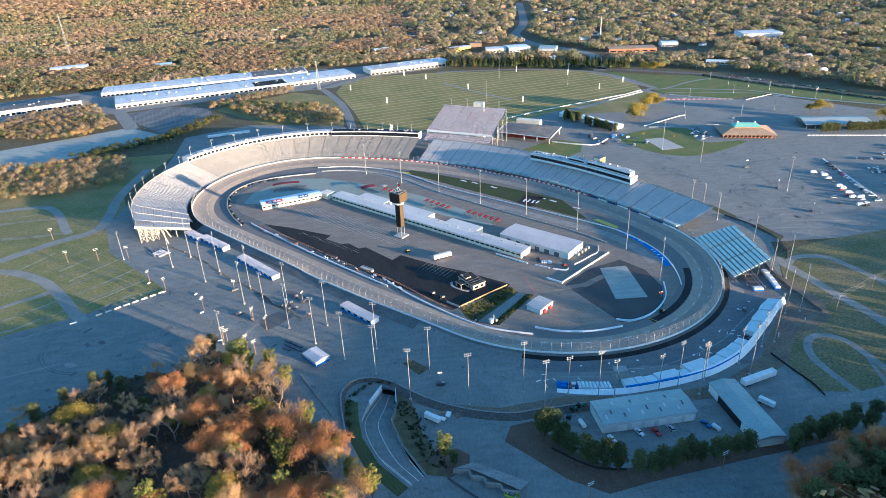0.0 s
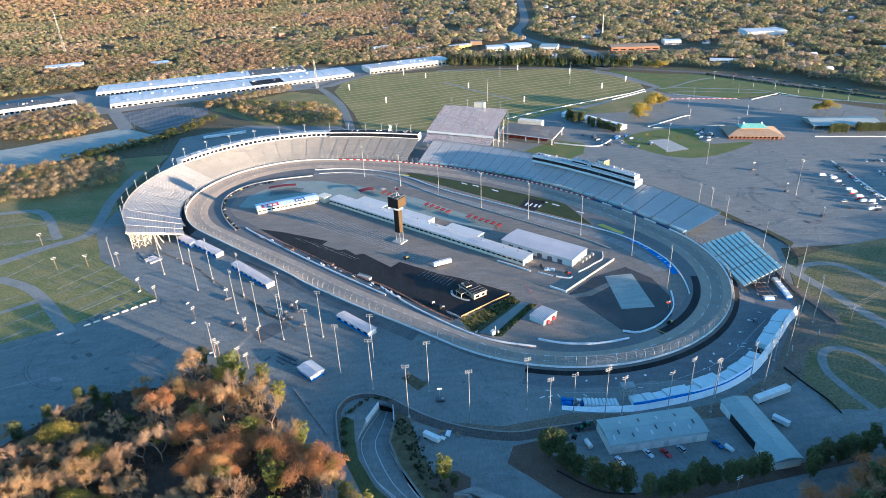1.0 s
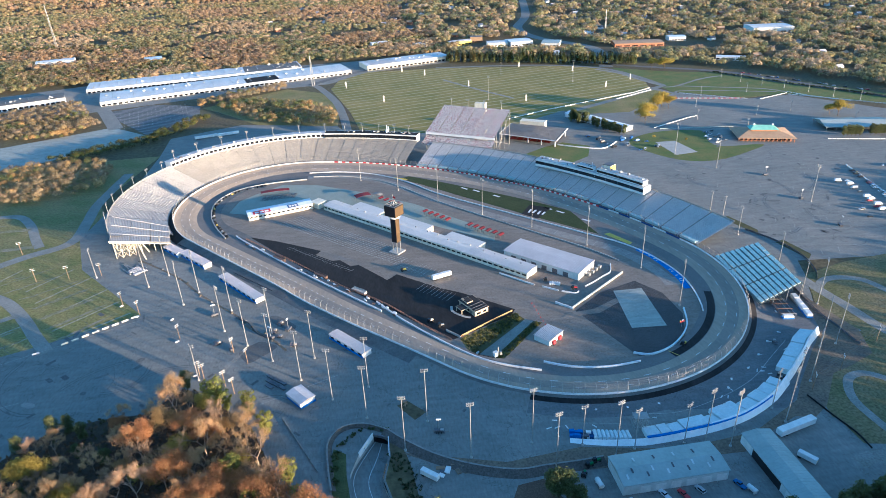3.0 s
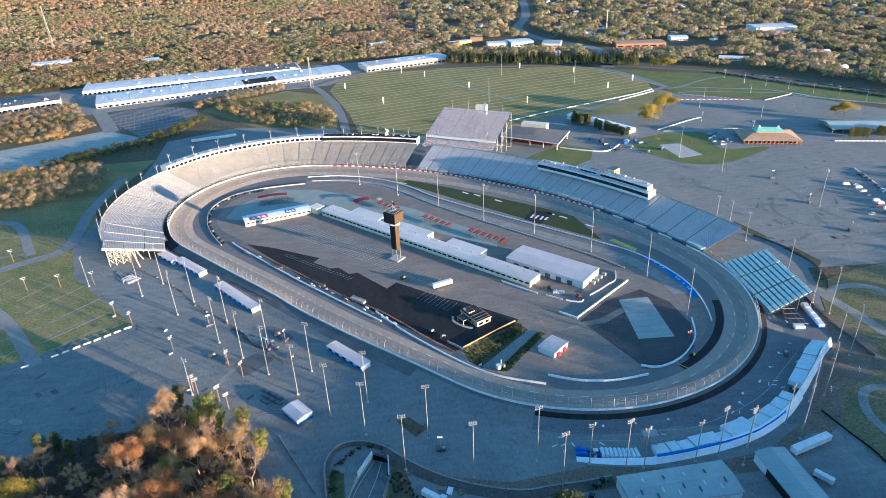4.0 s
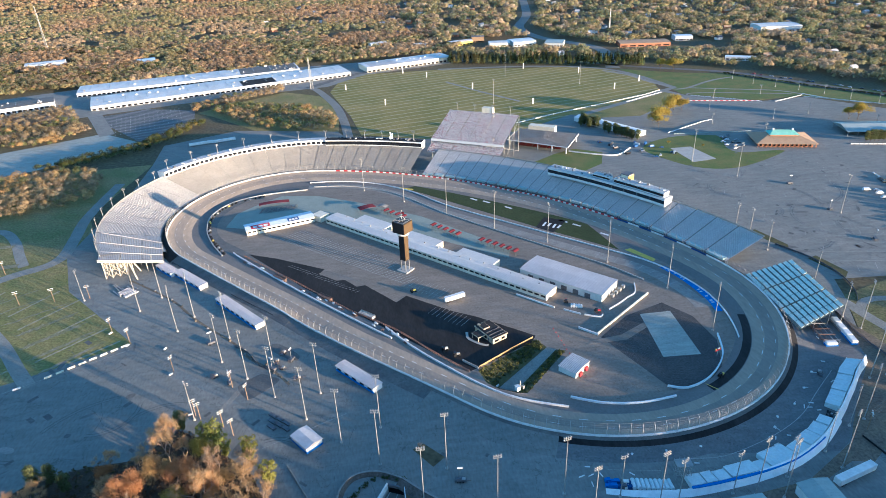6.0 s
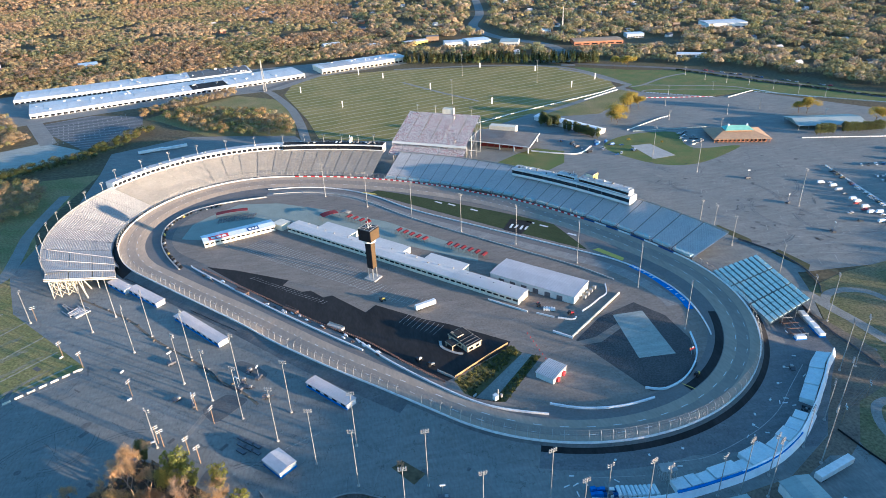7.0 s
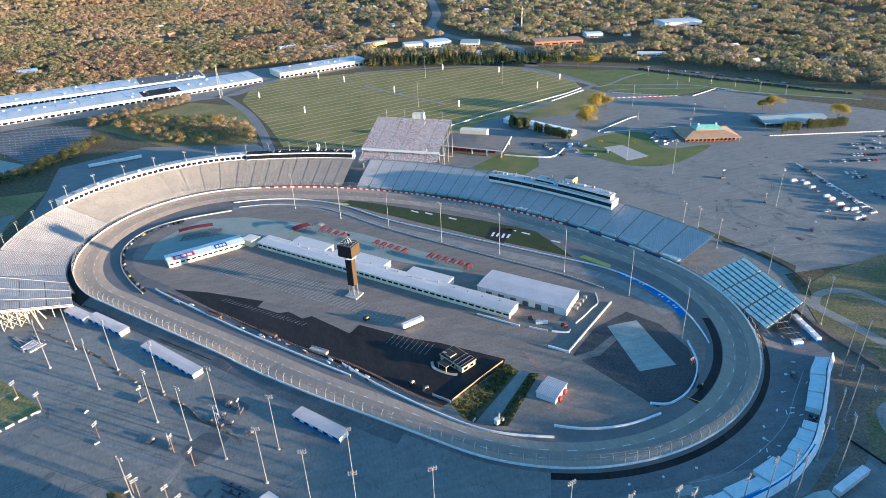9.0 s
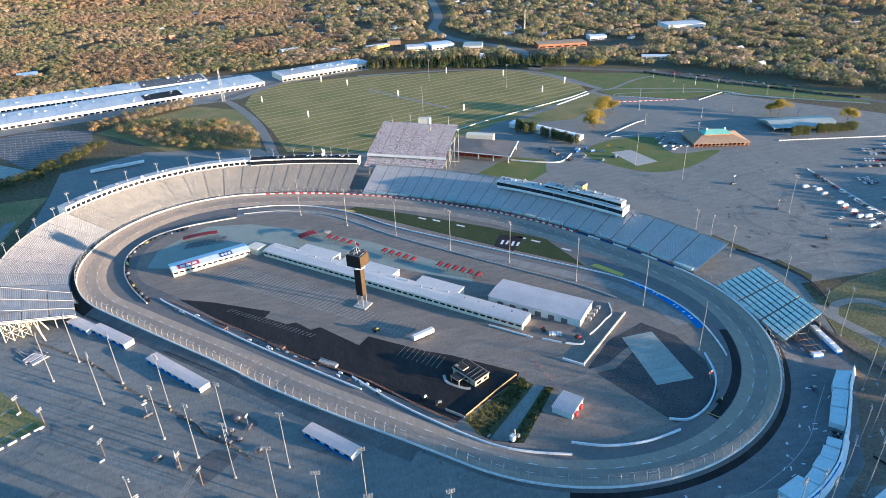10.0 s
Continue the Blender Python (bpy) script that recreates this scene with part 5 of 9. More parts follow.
for i in range(4):
    p = ta.lerp(tb, (i + 0.5) / 4) + back * 61
    copy_thing(first_top, pose(p.x, p.y, 37.5, 0, 0, -30))
bm = bmesh.new()
p = ta.lerp(tb, 0.55) + back * 64
box(bm, p.x, p.y, 0, 12, 6, 43, -30)
tagged(part("stair_house", bm, CREAM), "cream lift and stair house behind the tall stand", "building")


# ---- woods ----
rng = np.random.default_rng(7)
AUTUMN = [(0.489, 0.339, 0.190), (0.524, 0.363, 0.208), (0.454, 0.311, 0.190), (0.501, 0.374, 0.190), (0.419, 0.346, 0.167), (0.361, 0.323, 0.156), (0.303, 0.294, 0.144), (0.559, 0.414, 0.243)]
SUBURB = [(0.395, 0.317, 0.183), (0.448, 0.343, 0.219), (0.352, 0.317, 0.170), (0.256, 0.265, 0.134), (0.459, 0.381, 0.183), (0.309, 0.280, 0.152), (0.501, 0.402, 0.267)]
PINE = [(0.093, 0.120, 0.051), (0.105, 0.130, 0.051), (0.087, 0.108, 0.051), (0.128, 0.141, 0.057)]

STRIP = [(0.436, 0.330, 0.184), (0.394, 0.295, 0.184), (0.520, 0.372, 0.171), (0.351, 0.287, 0.171), (0.295, 0.281, 0.113), (0.549, 0.365, 0.158), (0.239, 0.245, 0.092), (0.478, 0.372, 0.204)]
MIXED = [(0.17, 0.185, 0.07), (0.20, 0.20, 0.075), (0.15, 0.165, 0.065), (0.30, 0.21, 0.12), (0.22, 0.205, 0.08)]


def crown_template(n, r, h, base, size, seed, cone=False):
    """Quads of leaf clumps filling an uneven dome or a cone: vertices and normals."""
    g = np.random.default_rng(seed)
    v, nm = [], []
    ph = g.uniform(0, 6.28, 3)
    for i in range(n):
        d = g.normal(size=3)
        d /= np.linalg.norm(d)
        if d[2] < -0.3:
            d[2] *= -0.6
        if cone:
            t = g.uniform(0, 1) ** 0.8
            ang = g.uniform(0, 2 * math.pi)
            rad = r * (1 - t) * g.uniform(0.55, 1.05) + 0.2
            c = np.array([rad * math.cos(ang), rad * math.sin(ang), base + h * t])
            d = np.array([math.cos(ang), math.sin(ang), 0.7])
            d /= np.linalg.norm(d)
        else:
            lump = 0.8 + 0.2 * math.sin(d[0] * 4 + ph[0]) * math.sin(d[1] * 4 + ph[1]) + 0.12 * math.sin(d[2] * 6 + ph[2])
            rho = lump * g.uniform(0.4, 1.0) ** 0.33
            c = np.array([r * rho * d[0], r * rho * d[1], base + h * (0.42 + 0.55 * rho * d[2])])
        lean = np.array([c[0] / r, c[1] / r, (c[2] - base - 0.3 * h) / (0.65 * h)])
        e = lean + (0, 0, 0.15) + g.normal(size=3) * 0.06
        e /= np.linalg.norm(e)
        d = e + g.normal(size=3) * 0.2
        d /= np.linalg.norm(d)
        u = np.cross(d, (0.3, 0.2, 1.0))
        u /= np.linalg.norm(u)
        w = np.cross(d, u)
        s = size * g.uniform(0.6, 1.25)
        s2 = s * g.uniform(0.6, 1.0)
        for p, q in ((-1, -0.7), (0.8, -1), (1, 0.8), (-0.7, 1)):
            v.append(c + u * p * s + w * q * s2)
            nm.append(e)
    return np.concatenate([np.array(v), np.array(nm)], 1).astype(np.float32)


def in_poly(x, y, poly):
    inside = np.zeros(len(x), bool)
    n = len(poly)
    for i in range(n):
        x0, y0 = poly[i]
        x1, y1 = poly[(i + 1) % n]
        if y0 == y1:
            continue
        c = ((y0 > y) != (y1 > y)) & (x < (x1 - x0) * (y - y0) / (y1 - y0) + x0)
        inside ^= c
    return inside


def scatter(polys, spacing, holes=(), jitter=0.45):
    """Jittered grid points inside any of polys and outside the holes."""
    xs, ys = [], []
    for poly in polys:
        p = np.array(poly)
        gx, gy = np.meshgrid(np.arange(p[:, 0].min(), p[:, 0].max(), spacing), np.arange(p[:, 1].min(), p[:, 1].max(), spacing))
        x = gx.ravel() + rng.uniform(-jitter, jitter, gx.size) * spacing
        y = gy.ravel() + rng.uniform(-jitter, jitter, gx.size) * spacing
        k = in_poly(x, y, poly)
        xs.append(x[k])
        ys.append(y[k])
    x, y = np.concatenate(xs), np.concatenate(ys)
    for hole in holes:
        k = ~in_poly(x, y, hole)
        x, y = x[k], y[k]
    return x, y


def wood(name, label, x, y, templates, palette, scale=(0.85, 1.15), category="woods", zs=None, patch=0.004):
    """Many trees as one mesh of leaf clumps; each tree has its own tint."""
    n = len(x)
    if n == 0:
        return None
    nv = templates[0].shape[0]
    which = rng.integers(0, len(templates), n)
    ang = rng.uniform(0, 2 * math.pi, n)
    s = rng.uniform(*scale, n) * np.array([1 + 0.2 * noise.noise((px * 0.02, py * 0.02, 9.1)) for px, py in zip(x, y)])
    both = np.stack(templates)[which]
    t, nt_ = both[:, :, :3] * s[:, None, None], both[:, :, 3:]
    c, sn = np.cos(ang)[:, None], np.sin(ang)[:, None]
    vx = t[:, :, 0] * c - t[:, :, 1] * sn + x[:, None]
    vy = t[:, :, 0] * sn + t[:, :, 1] * c + y[:, None]
    vz = t[:, :, 2] + (0 if zs is None else zs[:, None])
    co = np.stack([vx, vy, vz], -1).reshape(-1, 3).astype(np.float32)
    nrm = np.stack([nt_[:, :, 0] * c - nt_[:, :, 1] * sn, nt_[:, :, 0] * sn + nt_[:, :, 1] * c, nt_[:, :, 2]], -1).reshape(-1, 3).astype(np.float32)
    nq = n * nv // 4
    me = bpy.data.meshes.new(name)
    me.vertices.add(len(co))
    me.vertices.foreach_set("co", co.ravel())
    me.loops.add(nq * 4)
    me.loops.foreach_set("vertex_index", np.arange(nq * 4, dtype=np.int32))
    me.polygons.add(nq)
    me.polygons.foreach_set("loop_start", np.arange(0, nq * 4, 4, dtype=np.int32))
    pal = np.array(palette)
    # kinds keep together in patches
    field = np.array([noise.noise((px * patch, py * patch, 3.7)) for px, py in zip(x, y)])
    pick = np.clip(((field * 0.9 + 0.5) * len(pal) + rng.normal(0, 0.9, n)).astype(int), 0, len(pal) - 1)
    tint = pal[pick] * rng.uniform(0.82, 1.2, (n, 1))
    col = np.ones((n, nv, 4), np.float32)
    col[:, :, :3] = tint[:, None, :]
    at = me.attributes.new("tint", "FLOAT_COLOR", "POINT")
    at.data.foreach_set("color", col.ravel())
    me.materials.append(LEAF if palette is PINE else TWIG)
    me.update()
    # rounded shading of each crown
    me.attributes.new("custom_normal", "FLOAT_VECTOR", "POINT").data.foreach_set("vector", nrm.ravel())
    ob = new(name, me)
    return tagged(ob, label, category, kind="stuff")


FAR = [crown_template(32, 6.6, 10.5, 1.0, 1.5, 100 + i) for i in range(6)]
HORIZON = [crown_template(14, 6.4, 9.5, 1.5, 2.3, 150 + i) for i in range(5)]
MID = [crown_template(74, 6.0, 10.5, 1.0, 0.92, 200 + i) for i in range(6)]
FINE = [crown_template(150, 5.8, 11.0, 1.0, 0.6, 250 + i) for i in range(6)]
PINES = [crown_template(70, 3.4, 15.0, 2.0, 1.2, 300 + i, True) for i in range(4)]
clear = [[(-640, 900), (-450, 880), (-200, 960), (-60, 990), (-40, 1040), (150, 1120), (170, 1215), (-110, 1185), (-470, 1110), (-660, 1060)],
         [(-120, 1000), (-20, 700), (64, 690), (400, 780), (430, 860), (600, 830), (720, 660), (780, 640), (620, 920), (480, 1010), (360, 1060), (120, 1130), (-60, 1095)],
         [(385, 1000), (425, 1000), (460, 1180), (392, 1330), (382, 1480), (452, 1700), (560, 2200), (500, 2200), (395, 1700), (325, 1480), (335, 1330), (400, 1180)],
         [(-500, 640), (-250, 640), (-200, 720), (-20, 690), (-40, 1000), (-470, 900), (-480, 740)],
         [(170, 1215), (420, 1180), (450, 1240), (360, 1340), (200, 1340)], [(440, 1120), (640, 1090), (680, 1160), (620, 1240), (470, 1210)], [(560, 985), (640, 960), (640, 1020), (580, 1040)],
         [(-650, 1310), (-560, 1310), (-560, 1370), (-650, 1370)], [(-440, 1285), (-380, 1285), (-380, 1345), (-440, 1345)], [(760, 1215), (880, 1215), (880, 1300), (760, 1300)]]


HOUSE_X, HOUSE_Y = scatter([[(180, 1250), (700, 900), (860, 680), (1050, 850), (1800, 2300), (250, 2300)], [(-250, 1500), (200, 1450), (200, 2300), (-300, 2300)]], 88.0, clear)
HOUSE_CELLS = {(int(a // 20) + i, int(b // 20) - j) for a, b in zip(HOUSE_X, HOUSE_Y) for i, j in ((0, 0), (0, 1), (1, 0), (0, 2))}


def spare_houses(x, y):
    k = np.array([(int(a // 20), int(b // 20)) not in HOUSE_CELLS for a, b in zip(x, y)])
    return x[k], y[k]


def thin(x, y, scale, share, seed):
    """Drops trees in irregular clearings."""
    k = np.array([noise.noise((px * scale, py * scale, seed)) for px, py in zip(x, y)]) > share
    return x[k], y[k]


x, y = scatter([[(-900, 1020), (-420, 1100), (-100, 1190), (150, 1200), (460, 1040), (600, 920), (730, 690), (860, 640), (1150, 900), (1300, 1500), (-1100, 1500)]], 8.8, clear)
x, y = thin(x, y, 0.018, -0.36, 2.0)
k = x > 150
j = ~k & (y < 1260)
wood("near_woods", "autumn woods of brown, orange and green trees", x[j], y[j], MID, AUTUMN, patch=0.008)
j = ~k & (y >= 1260)
wood("near_woods", "autumn woods of brown, orange and green trees", x[j], y[j], FAR, AUTUMN, scale=(0.8, 1.25), patch=0.008)
x, y = thin(x[k], y[k], 0.03, -0.24, 5.0)
x, y = spare_houses(x, y)
wood("near_woods", "suburban woods of brown and green trees", x, y, MID, SUBURB, scale=(0.8, 1.5), patch=0.02)
x, y = scatter([[(-1100, 1500), (1300, 1500), (2100, 2400), (-2000, 2400)]], 13.0, clear)
x, y = thin(x, y, 0.012, -0.32, 8.0)
k = x > 100
wood("far_woods", "distant autumn woods to the horizon", x[~k], y[~k], FAR, AUTUMN)
x, y = thin(x[k], y[k], 0.022, -0.25, 4.0)
x, y = spare_houses(x, y)
wood("far_woods", "distant suburban woods of brown and green trees", x, y, FAR, SUBURB, scale=(0.9, 1.75), patch=0.02)
x, y = scatter([[(-2000, 2400), (2100, 2400), (3200, 3700), (-3200, 3900)], [(1300, 1500), (1250, 900), (1700, 1000), (2800, 2600), (3200, 3700), (2100, 2400)]], 24.0)
wood("horizon_woods", "distant woods fading to the horizon", x, y, HORIZON, AUTUMN, scale=(1.5, 2.3))
x, y = scatter([[(136, 1125), (445, 1008), (455, 1028), (150, 1150)]], 6.0)
wood("pine_row", "dark row of pines beyond the field", x, y, PINES, [(0.12, 0.14, 0.055), (0.10, 0.125, 0.05), (0.15, 0.16, 0.06), (0.22, 0.19, 0.08)], scale=(0.7, 1.2))
x, y = scatter([[(-700, 1080), (-480, 1120), (-300, 1230), (-420, 1290), (-760, 1250)], [(-300, 1290), (100, 1330), (120, 1390), (-320, 1370)], [(-900, 1480), (-500, 1430), (-450, 1500), (-950, 1600)]], 10.5)
wood("pine_woods", "olive green pine stand among the autumn woods", x, y, MID, MIXED, scale=(0.7, 1.1))
x, y = scatter([[(-540, 835), (-512, 937), (-479, 964), (-446, 975), (-424, 966), (-352, 845), (-378, 792), (-440, 790)], [(-247.4, 939.9), (-191.0, 981.0), (-128.8, 1020.7), (-124.5, 985.4), (-184.6, 945.7), (-236.1, 903.8)], [(-207.5, 887.6), (-141.9, 806.1), (-77.8, 773.1), (-40.5, 771.7), (-41.5, 837.6), (-82.3, 885.2), (-155.6, 928.4), (-200.6, 926.8)], [(-480, 690), (-386, 674), (-315, 684), (-276, 675), (-262, 600), (-306, 569), (-480, 560)]], 6.6)
wood("woods_strip", "strips of orange and brown trees beside the lots", x, y, FINE, STRIP, scale=(0.5, 1.0), patch=0.02)
x, y = scatter([[(-361, 699), (-268, 768), (-228, 850), (-205, 845), (-236, 770), (-254, 740), (-330, 688)]], 6.0)
wood("hedge_strip", "hedge of green and yellow trees", x, y, FINE, [(0.09, 0.10, 0.03), (0.12, 0.12, 0.035), (0.22, 0.17, 0.05)], scale=(0.55, 0.9), patch=0.03)
# unseen trees towards the low sun, added to shade the oval and lots
x, y = scatter([[(40, 10), (150, 62), (250, 82), (340, 110), (340, -10), (60, -70)], ], 8.5)
wood("side_woods", "unseen belt of tall trees added to shade the oval", x, y, MID, AUTUMN, scale=(2.1, 2.6))
SUNWARD, ACROSS = Vector((math.cos(radians(SUN_AZ)), math.sin(radians(SUN_AZ)))), Vector((-math.sin(radians(SUN_AZ)), math.cos(radians(SUN_AZ))))
belts = [[tuple(SUNWARD * s + ACROSS * n) for s, n in ((s0, n0), (s1, n0), (s1, n1), (s0, n1))] for s0, s1, n0, n1 in ((232, 285, 598, 682), (240, 290, 410, 555), (330, 370, 700, 716), (330, 365, 730, 742), (142, 172, 205, 352), (84, 112, 84, 178), (150, 182, 96, 180), (163, 187, 176, 238))]
x, y = scatter(belts[7:], 6.5)
wood("side_woods", "unseen dense belt of very tall trees added to shade the front lot", x, y, MID, AUTUMN, scale=(3.3, 3.7))
x, y = scatter(belts[5:7], 6.5)
wood("side_woods", "unseen dense belt of very tall trees added to shade the front lot", x, y, MID, AUTUMN, scale=(2.45, 2.85))
x, y = scatter(belts[4:5], 11.0)
wood("side_woods", "unseen belt of very tall trees added to shade the turn", x, y, MID, AUTUMN, scale=(2.1, 2.7))
x, y = scatter(belts[:1] + belts[2:4], 9.0)
wood("side_woods", "unseen belt of tall trees added to shade the lots", x, y, MID, AUTUMN, scale=(1.5, 2.0))
x, y = scatter([belts[1]], 13.0)
wood("side_woods", "unseen thin belt of trees added for broken shade", x, y, MID, AUTUMN, scale=(1.5, 2.0))
x, y = scatter([[(330, 60), (470, 60), (560, 300), (470, 250), (360, 180)]], 26.0)
wood("side_woods", "unseen scattered tall trees added for streaky shade on the lawn", x, y, MID, AUTUMN, scale=(1.5, 2.0))
x, y = scatter([[(250, 20), (330, 60), (350, 150), (270, 130)]], 10.0)
wood("side_woods", "unseen belt of tall trees added to shade the oval", x, y, MID, AUTUMN, scale=(1.5, 2.0))


# ---- track furniture ----
def paint(name, quads, z, material, label, category="road marking"):
    """Flat paint marks: each quad is a list of four plan points (z may be given)."""
    verts, faces = [], []
    for q in quads:
        k = len(verts)
        verts += [(p[0], p[1], p[2] if len(p) > 2 and p[2] else z) for p in q]
        faces.append(tuple(range(k, k + len(q))))
    ob = mesh_from(name, verts, faces, material)
    return tagged(ob, label, category, kind="stuff")


def line_quad(a, b, w, z=0.0):
    a, b = Vector((a[0], a[1])), Vector((b[0], b[1]))
    d = (b - a).normalized()
    n = Vector((-d.y, d.x)) * w / 2
    return [(*(a + n), z), (*(a - n), z), (*(b - n), z), (*(b + n), z)]


def track_z(off, d):
    return 0.2 + rise(d) * (off + 18) / 18 + 0.035


dashes = []
for off in (-6.2, -12.2):
    for d in np.arange(0, 360, 3.2):
        a, b = on_oval(d, off), on_oval(d + (1.1 if off < -10 else 1.0), off)
        dashes.append(line_quad(a, b, 0.32, track_z(off, d)))
paint("lane_dashes", dashes, 0.5, WALLWHITE, "white lane dashes on the track")
LINEWHITE = mat("worn_line_paint", (0.46, 0.44, 0.40), 0.8, (0.27, 0.25, 0.22), 0.3, 0.9, 1.5, 0.2)
# coloured panels of the retaining wall
panels = [o for o in outer_wall.children]
for i, o in enumerate(panels):
    d = edges[i] + 0.4
    if 8 < d < 108 and i % 2:
        o.data.materials[0] = REDPAINT
        o["label"] = "red painted panel"
    elif (d > 346 or d < 8) and i % 2 == 0:
        o.data.materials[0] = NAVY
        o["label"] = "navy blue painted panel"

# catch fence on the wall
POSTPALE = mat("pale_galvanised_post", (0.40, 0.39, 0.365), 0.6, (0.33, 0.32, 0.30), 0.5, 0.6, 2.0, 0.08)
WIRE = mat("dull_fence_wire", (0.20, 0.175, 0.16), 0.7, (0.16, 0.14, 0.13), 0.5, 0.6, 2.0, 0.1)
fence = empty("catch_fence")
tagged(fence, "tall catch fence with curved steel posts and cables", "fence", kind="structure")
bm = bmesh.new()
bar(bm, (0, 0, 0), (0, 0, 3.6), 0.11, 5)
bar(bm, (0, 0, 3.6), (-0.7, 0, 5.0), 0.10, 5)
bar(bm, (-0.7, 0, 5.0), (-1.7, 0, 5.6), 0.09, 5)
post_mesh = part("post", bm, POSTPALE, fence)
first_post = True
d, n_posts = -88.0, 0
while d < 272 - 3:
    ang = math.degrees(math.atan2(*out_dir(d).yx))
    p = on_oval(d, 0.5, track_top(d) + 1.0)
    if first_post:
        o = post_mesh
        first_post = False
    else:
        o = new("post", post_mesh.data)
        o.parent = fence
    o.matrix_world = pose(p.x, p.y, p.z, 0, 0, ang)
    speed = (on_oval(d + 0.5) - on_oval(d - 0.5)).length
    d += 5.6 / speed
    n_posts += 1
verts, faces = [], []
for h, ins in ((0.6, 0), (1.2, 0), (1.8, 0), (2.4, 0), (3.0, 0), (3.6, 0), (4.3, 0.35), (5.0, 0.7), (5.6, 1.7)):
    line = arc(-88, 269, 0.5 - ins, lambda d: track_top(d) + 1.0 + h, 1.5)
    k = len(verts)
    for p in line:
        verts += [(p.x, p.y, p.z), (p.x, p.y, p.z + 0.05)]
    faces += [(k + 2 * i, k + 2 * i + 2, k + 2 * i + 3, k + 2 * i + 1) for i in range(len(line) - 1)]
tagged(mesh_from("cables", verts, faces, STEEL, fence), kind="stuff")
# woven mesh: slim upright wires
verts, faces = [], []
for d in np.arange(-80, 95, 0.22):
    zt = track_top(d) + 1.1
    a, b, c = on_oval(d, 0.5, zt), on_oval(d, 0.5, zt + 3.5), on_oval(d, -1.2, zt + 5.5)
    t = (on_oval(d + 0.1) - on_oval(d - 0.1)).normalized() * 0.02
    k = len(verts)
    for p in (a, b, c):
        verts += [(p.x - t.x, p.y - t.y, p.z), (p.x + t.x, p.y + t.y, p.z)]
    faces += [(k, k + 1, k + 3, k + 2), (k + 2, k + 3, k + 5, k + 4)]
tagged(mesh_from("wire_mesh", verts, faces, WIRE, fence), kind="stuff")


def barrier(name, pts, h, t, material, label, z=0.1, per=6):
    ob = wall_line(name, [Vector((p.x, p.y, z)) for p in smooth(pts, per)], t, h, material)
    return tagged(ob, label, "wall", kind="structure")


barrier("infield_wall", [(-109, 462), (-100, 450), (-55, 396), (-20, 357), (6, 329)], 1.1, 0.7, WALLWHITE, "white concrete infield wall")
barrier("infield_wall", [(3, 341), (18, 318), (39, 292), (58, 272), (73, 262), (92, 254)], 1.1, 0.7, WALLWHITE, "white concrete infield wall")
barrier("infield_wall", [(95, 261), (110, 254), (129, 251), (148, 253)], 1.2, 0.7, PALEBLUE, "pale blue concrete infield wall")
barrier("infield_wall", [(147, 261), (157, 258), (173, 265), (188, 281), (195, 300)], 1.2, 0.7, PALEBLUE, "pale blue concrete infield wall")
barrier("infield_wall", [(-117, 459), (-130, 484), (-139, 511), (-140, 540), (-126, 565), (-98, 578), (-61, 582)], 1.1, 0.7, CONCRETE, "low grey wall with stacked tyres in the turn")
barrier("gap_wall", [(174, 350), (127, 312)], 1.3, 0.7, CREAM, "pale angled concrete wall")
barrier("gap_wall", [(127, 311), (118, 320)], 1.3, 0.7, WALLWHITE, "white concrete wall")
barrier("pit_exit_wall", [(170, 363), (166, 352), (159, 347), (151, 341), (143, 336)], 1.1, 0.6, WALLWHITE, "white curved barrier")
barrier("low_barrier", [(90, 364), (110, 344)], 1.0, 0.6, WALLWHITE, "white low barrier")
barrier("low_barrier", [(115, 341), (124, 334)], 1.0, 0.6, WALLWHITE, "white low barrier")
barrier("low_barrier", [(126, 333), (134, 329), (137, 331)], 1.0, 0.6, WALLWHITE, "white low barrier")
barrier("pit_box_wall", [(-55, 588), (-20, 582), (20, 555), (62, 500), (123, 432), (160, 392), (178, 367)], 0.8, 0.6, CONCRETE, "low concrete kerb of the pit stalls")

# painted sign band with plain bars where the lettering is
sg = smooth([(200, 383), (206, 369), (210, 352), (212, 335), (211, 322)], 6)
tagged(sweep("painted_sign", sg, -5.0, -0.6, 0.26, 0.26, BLUE), "blue painted band with white lettering bars", "painted sign", kind="structure")
marks = []
for s in (0.10, 0.17, 0.24, 0.31, 0.38, 0.58, 0.65, 0.72, 0.79, 0.86):
    i = int(s * (len(sg) - 2))
    d = (sg[i + 1] - sg[i]).normalized()
    c = sg[i] + Vector((d.y, -d.x, 0)) * 2.8
    marks.append(line_quad(c - d * 0.55, c + d * 0.55, 2.0, 0.29))
paint("sign_bars", marks, 0.29, WHITE, "white bars of painted lettering", "painted sign")
# front stretch lawn signs
sheet("painted_square", [(128, 461), (139, 478), (155, 468), (139, 449)], 0.25, ASPHALT_BLACK, "black painted square with white bars on the lawn")
paint("sign_bars", [line_quad((134 + i * 3.4, 462 - i * 2.4 + (i % 2)), (138 + i * 3.4, 468 - i * 2.4), 1.8) for i in range(4)], 0.28, WHITE, "white bars of painted lettering", "painted sign")
paint("sign_bars", [line_quad((x, y), (x + 5, y - 5.5), 2.0) for x, y in ((96, 522), (112, 506), (150, 470), (158, 461), (174, 441), (86, 530))], 0.25, WHITE, "white bars of painted lettering", "painted sign")
sheet("painted_triangle", [(182, 411), (187, 412), (198, 393), (195, 390)], 0.25, YELLOW, "yellow painted triangle")
sheet("painted_triangle", [(20, 573), (36, 564), (38, 560), (26, 565)], 0.25, YELLOW, "yellow painted triangle")

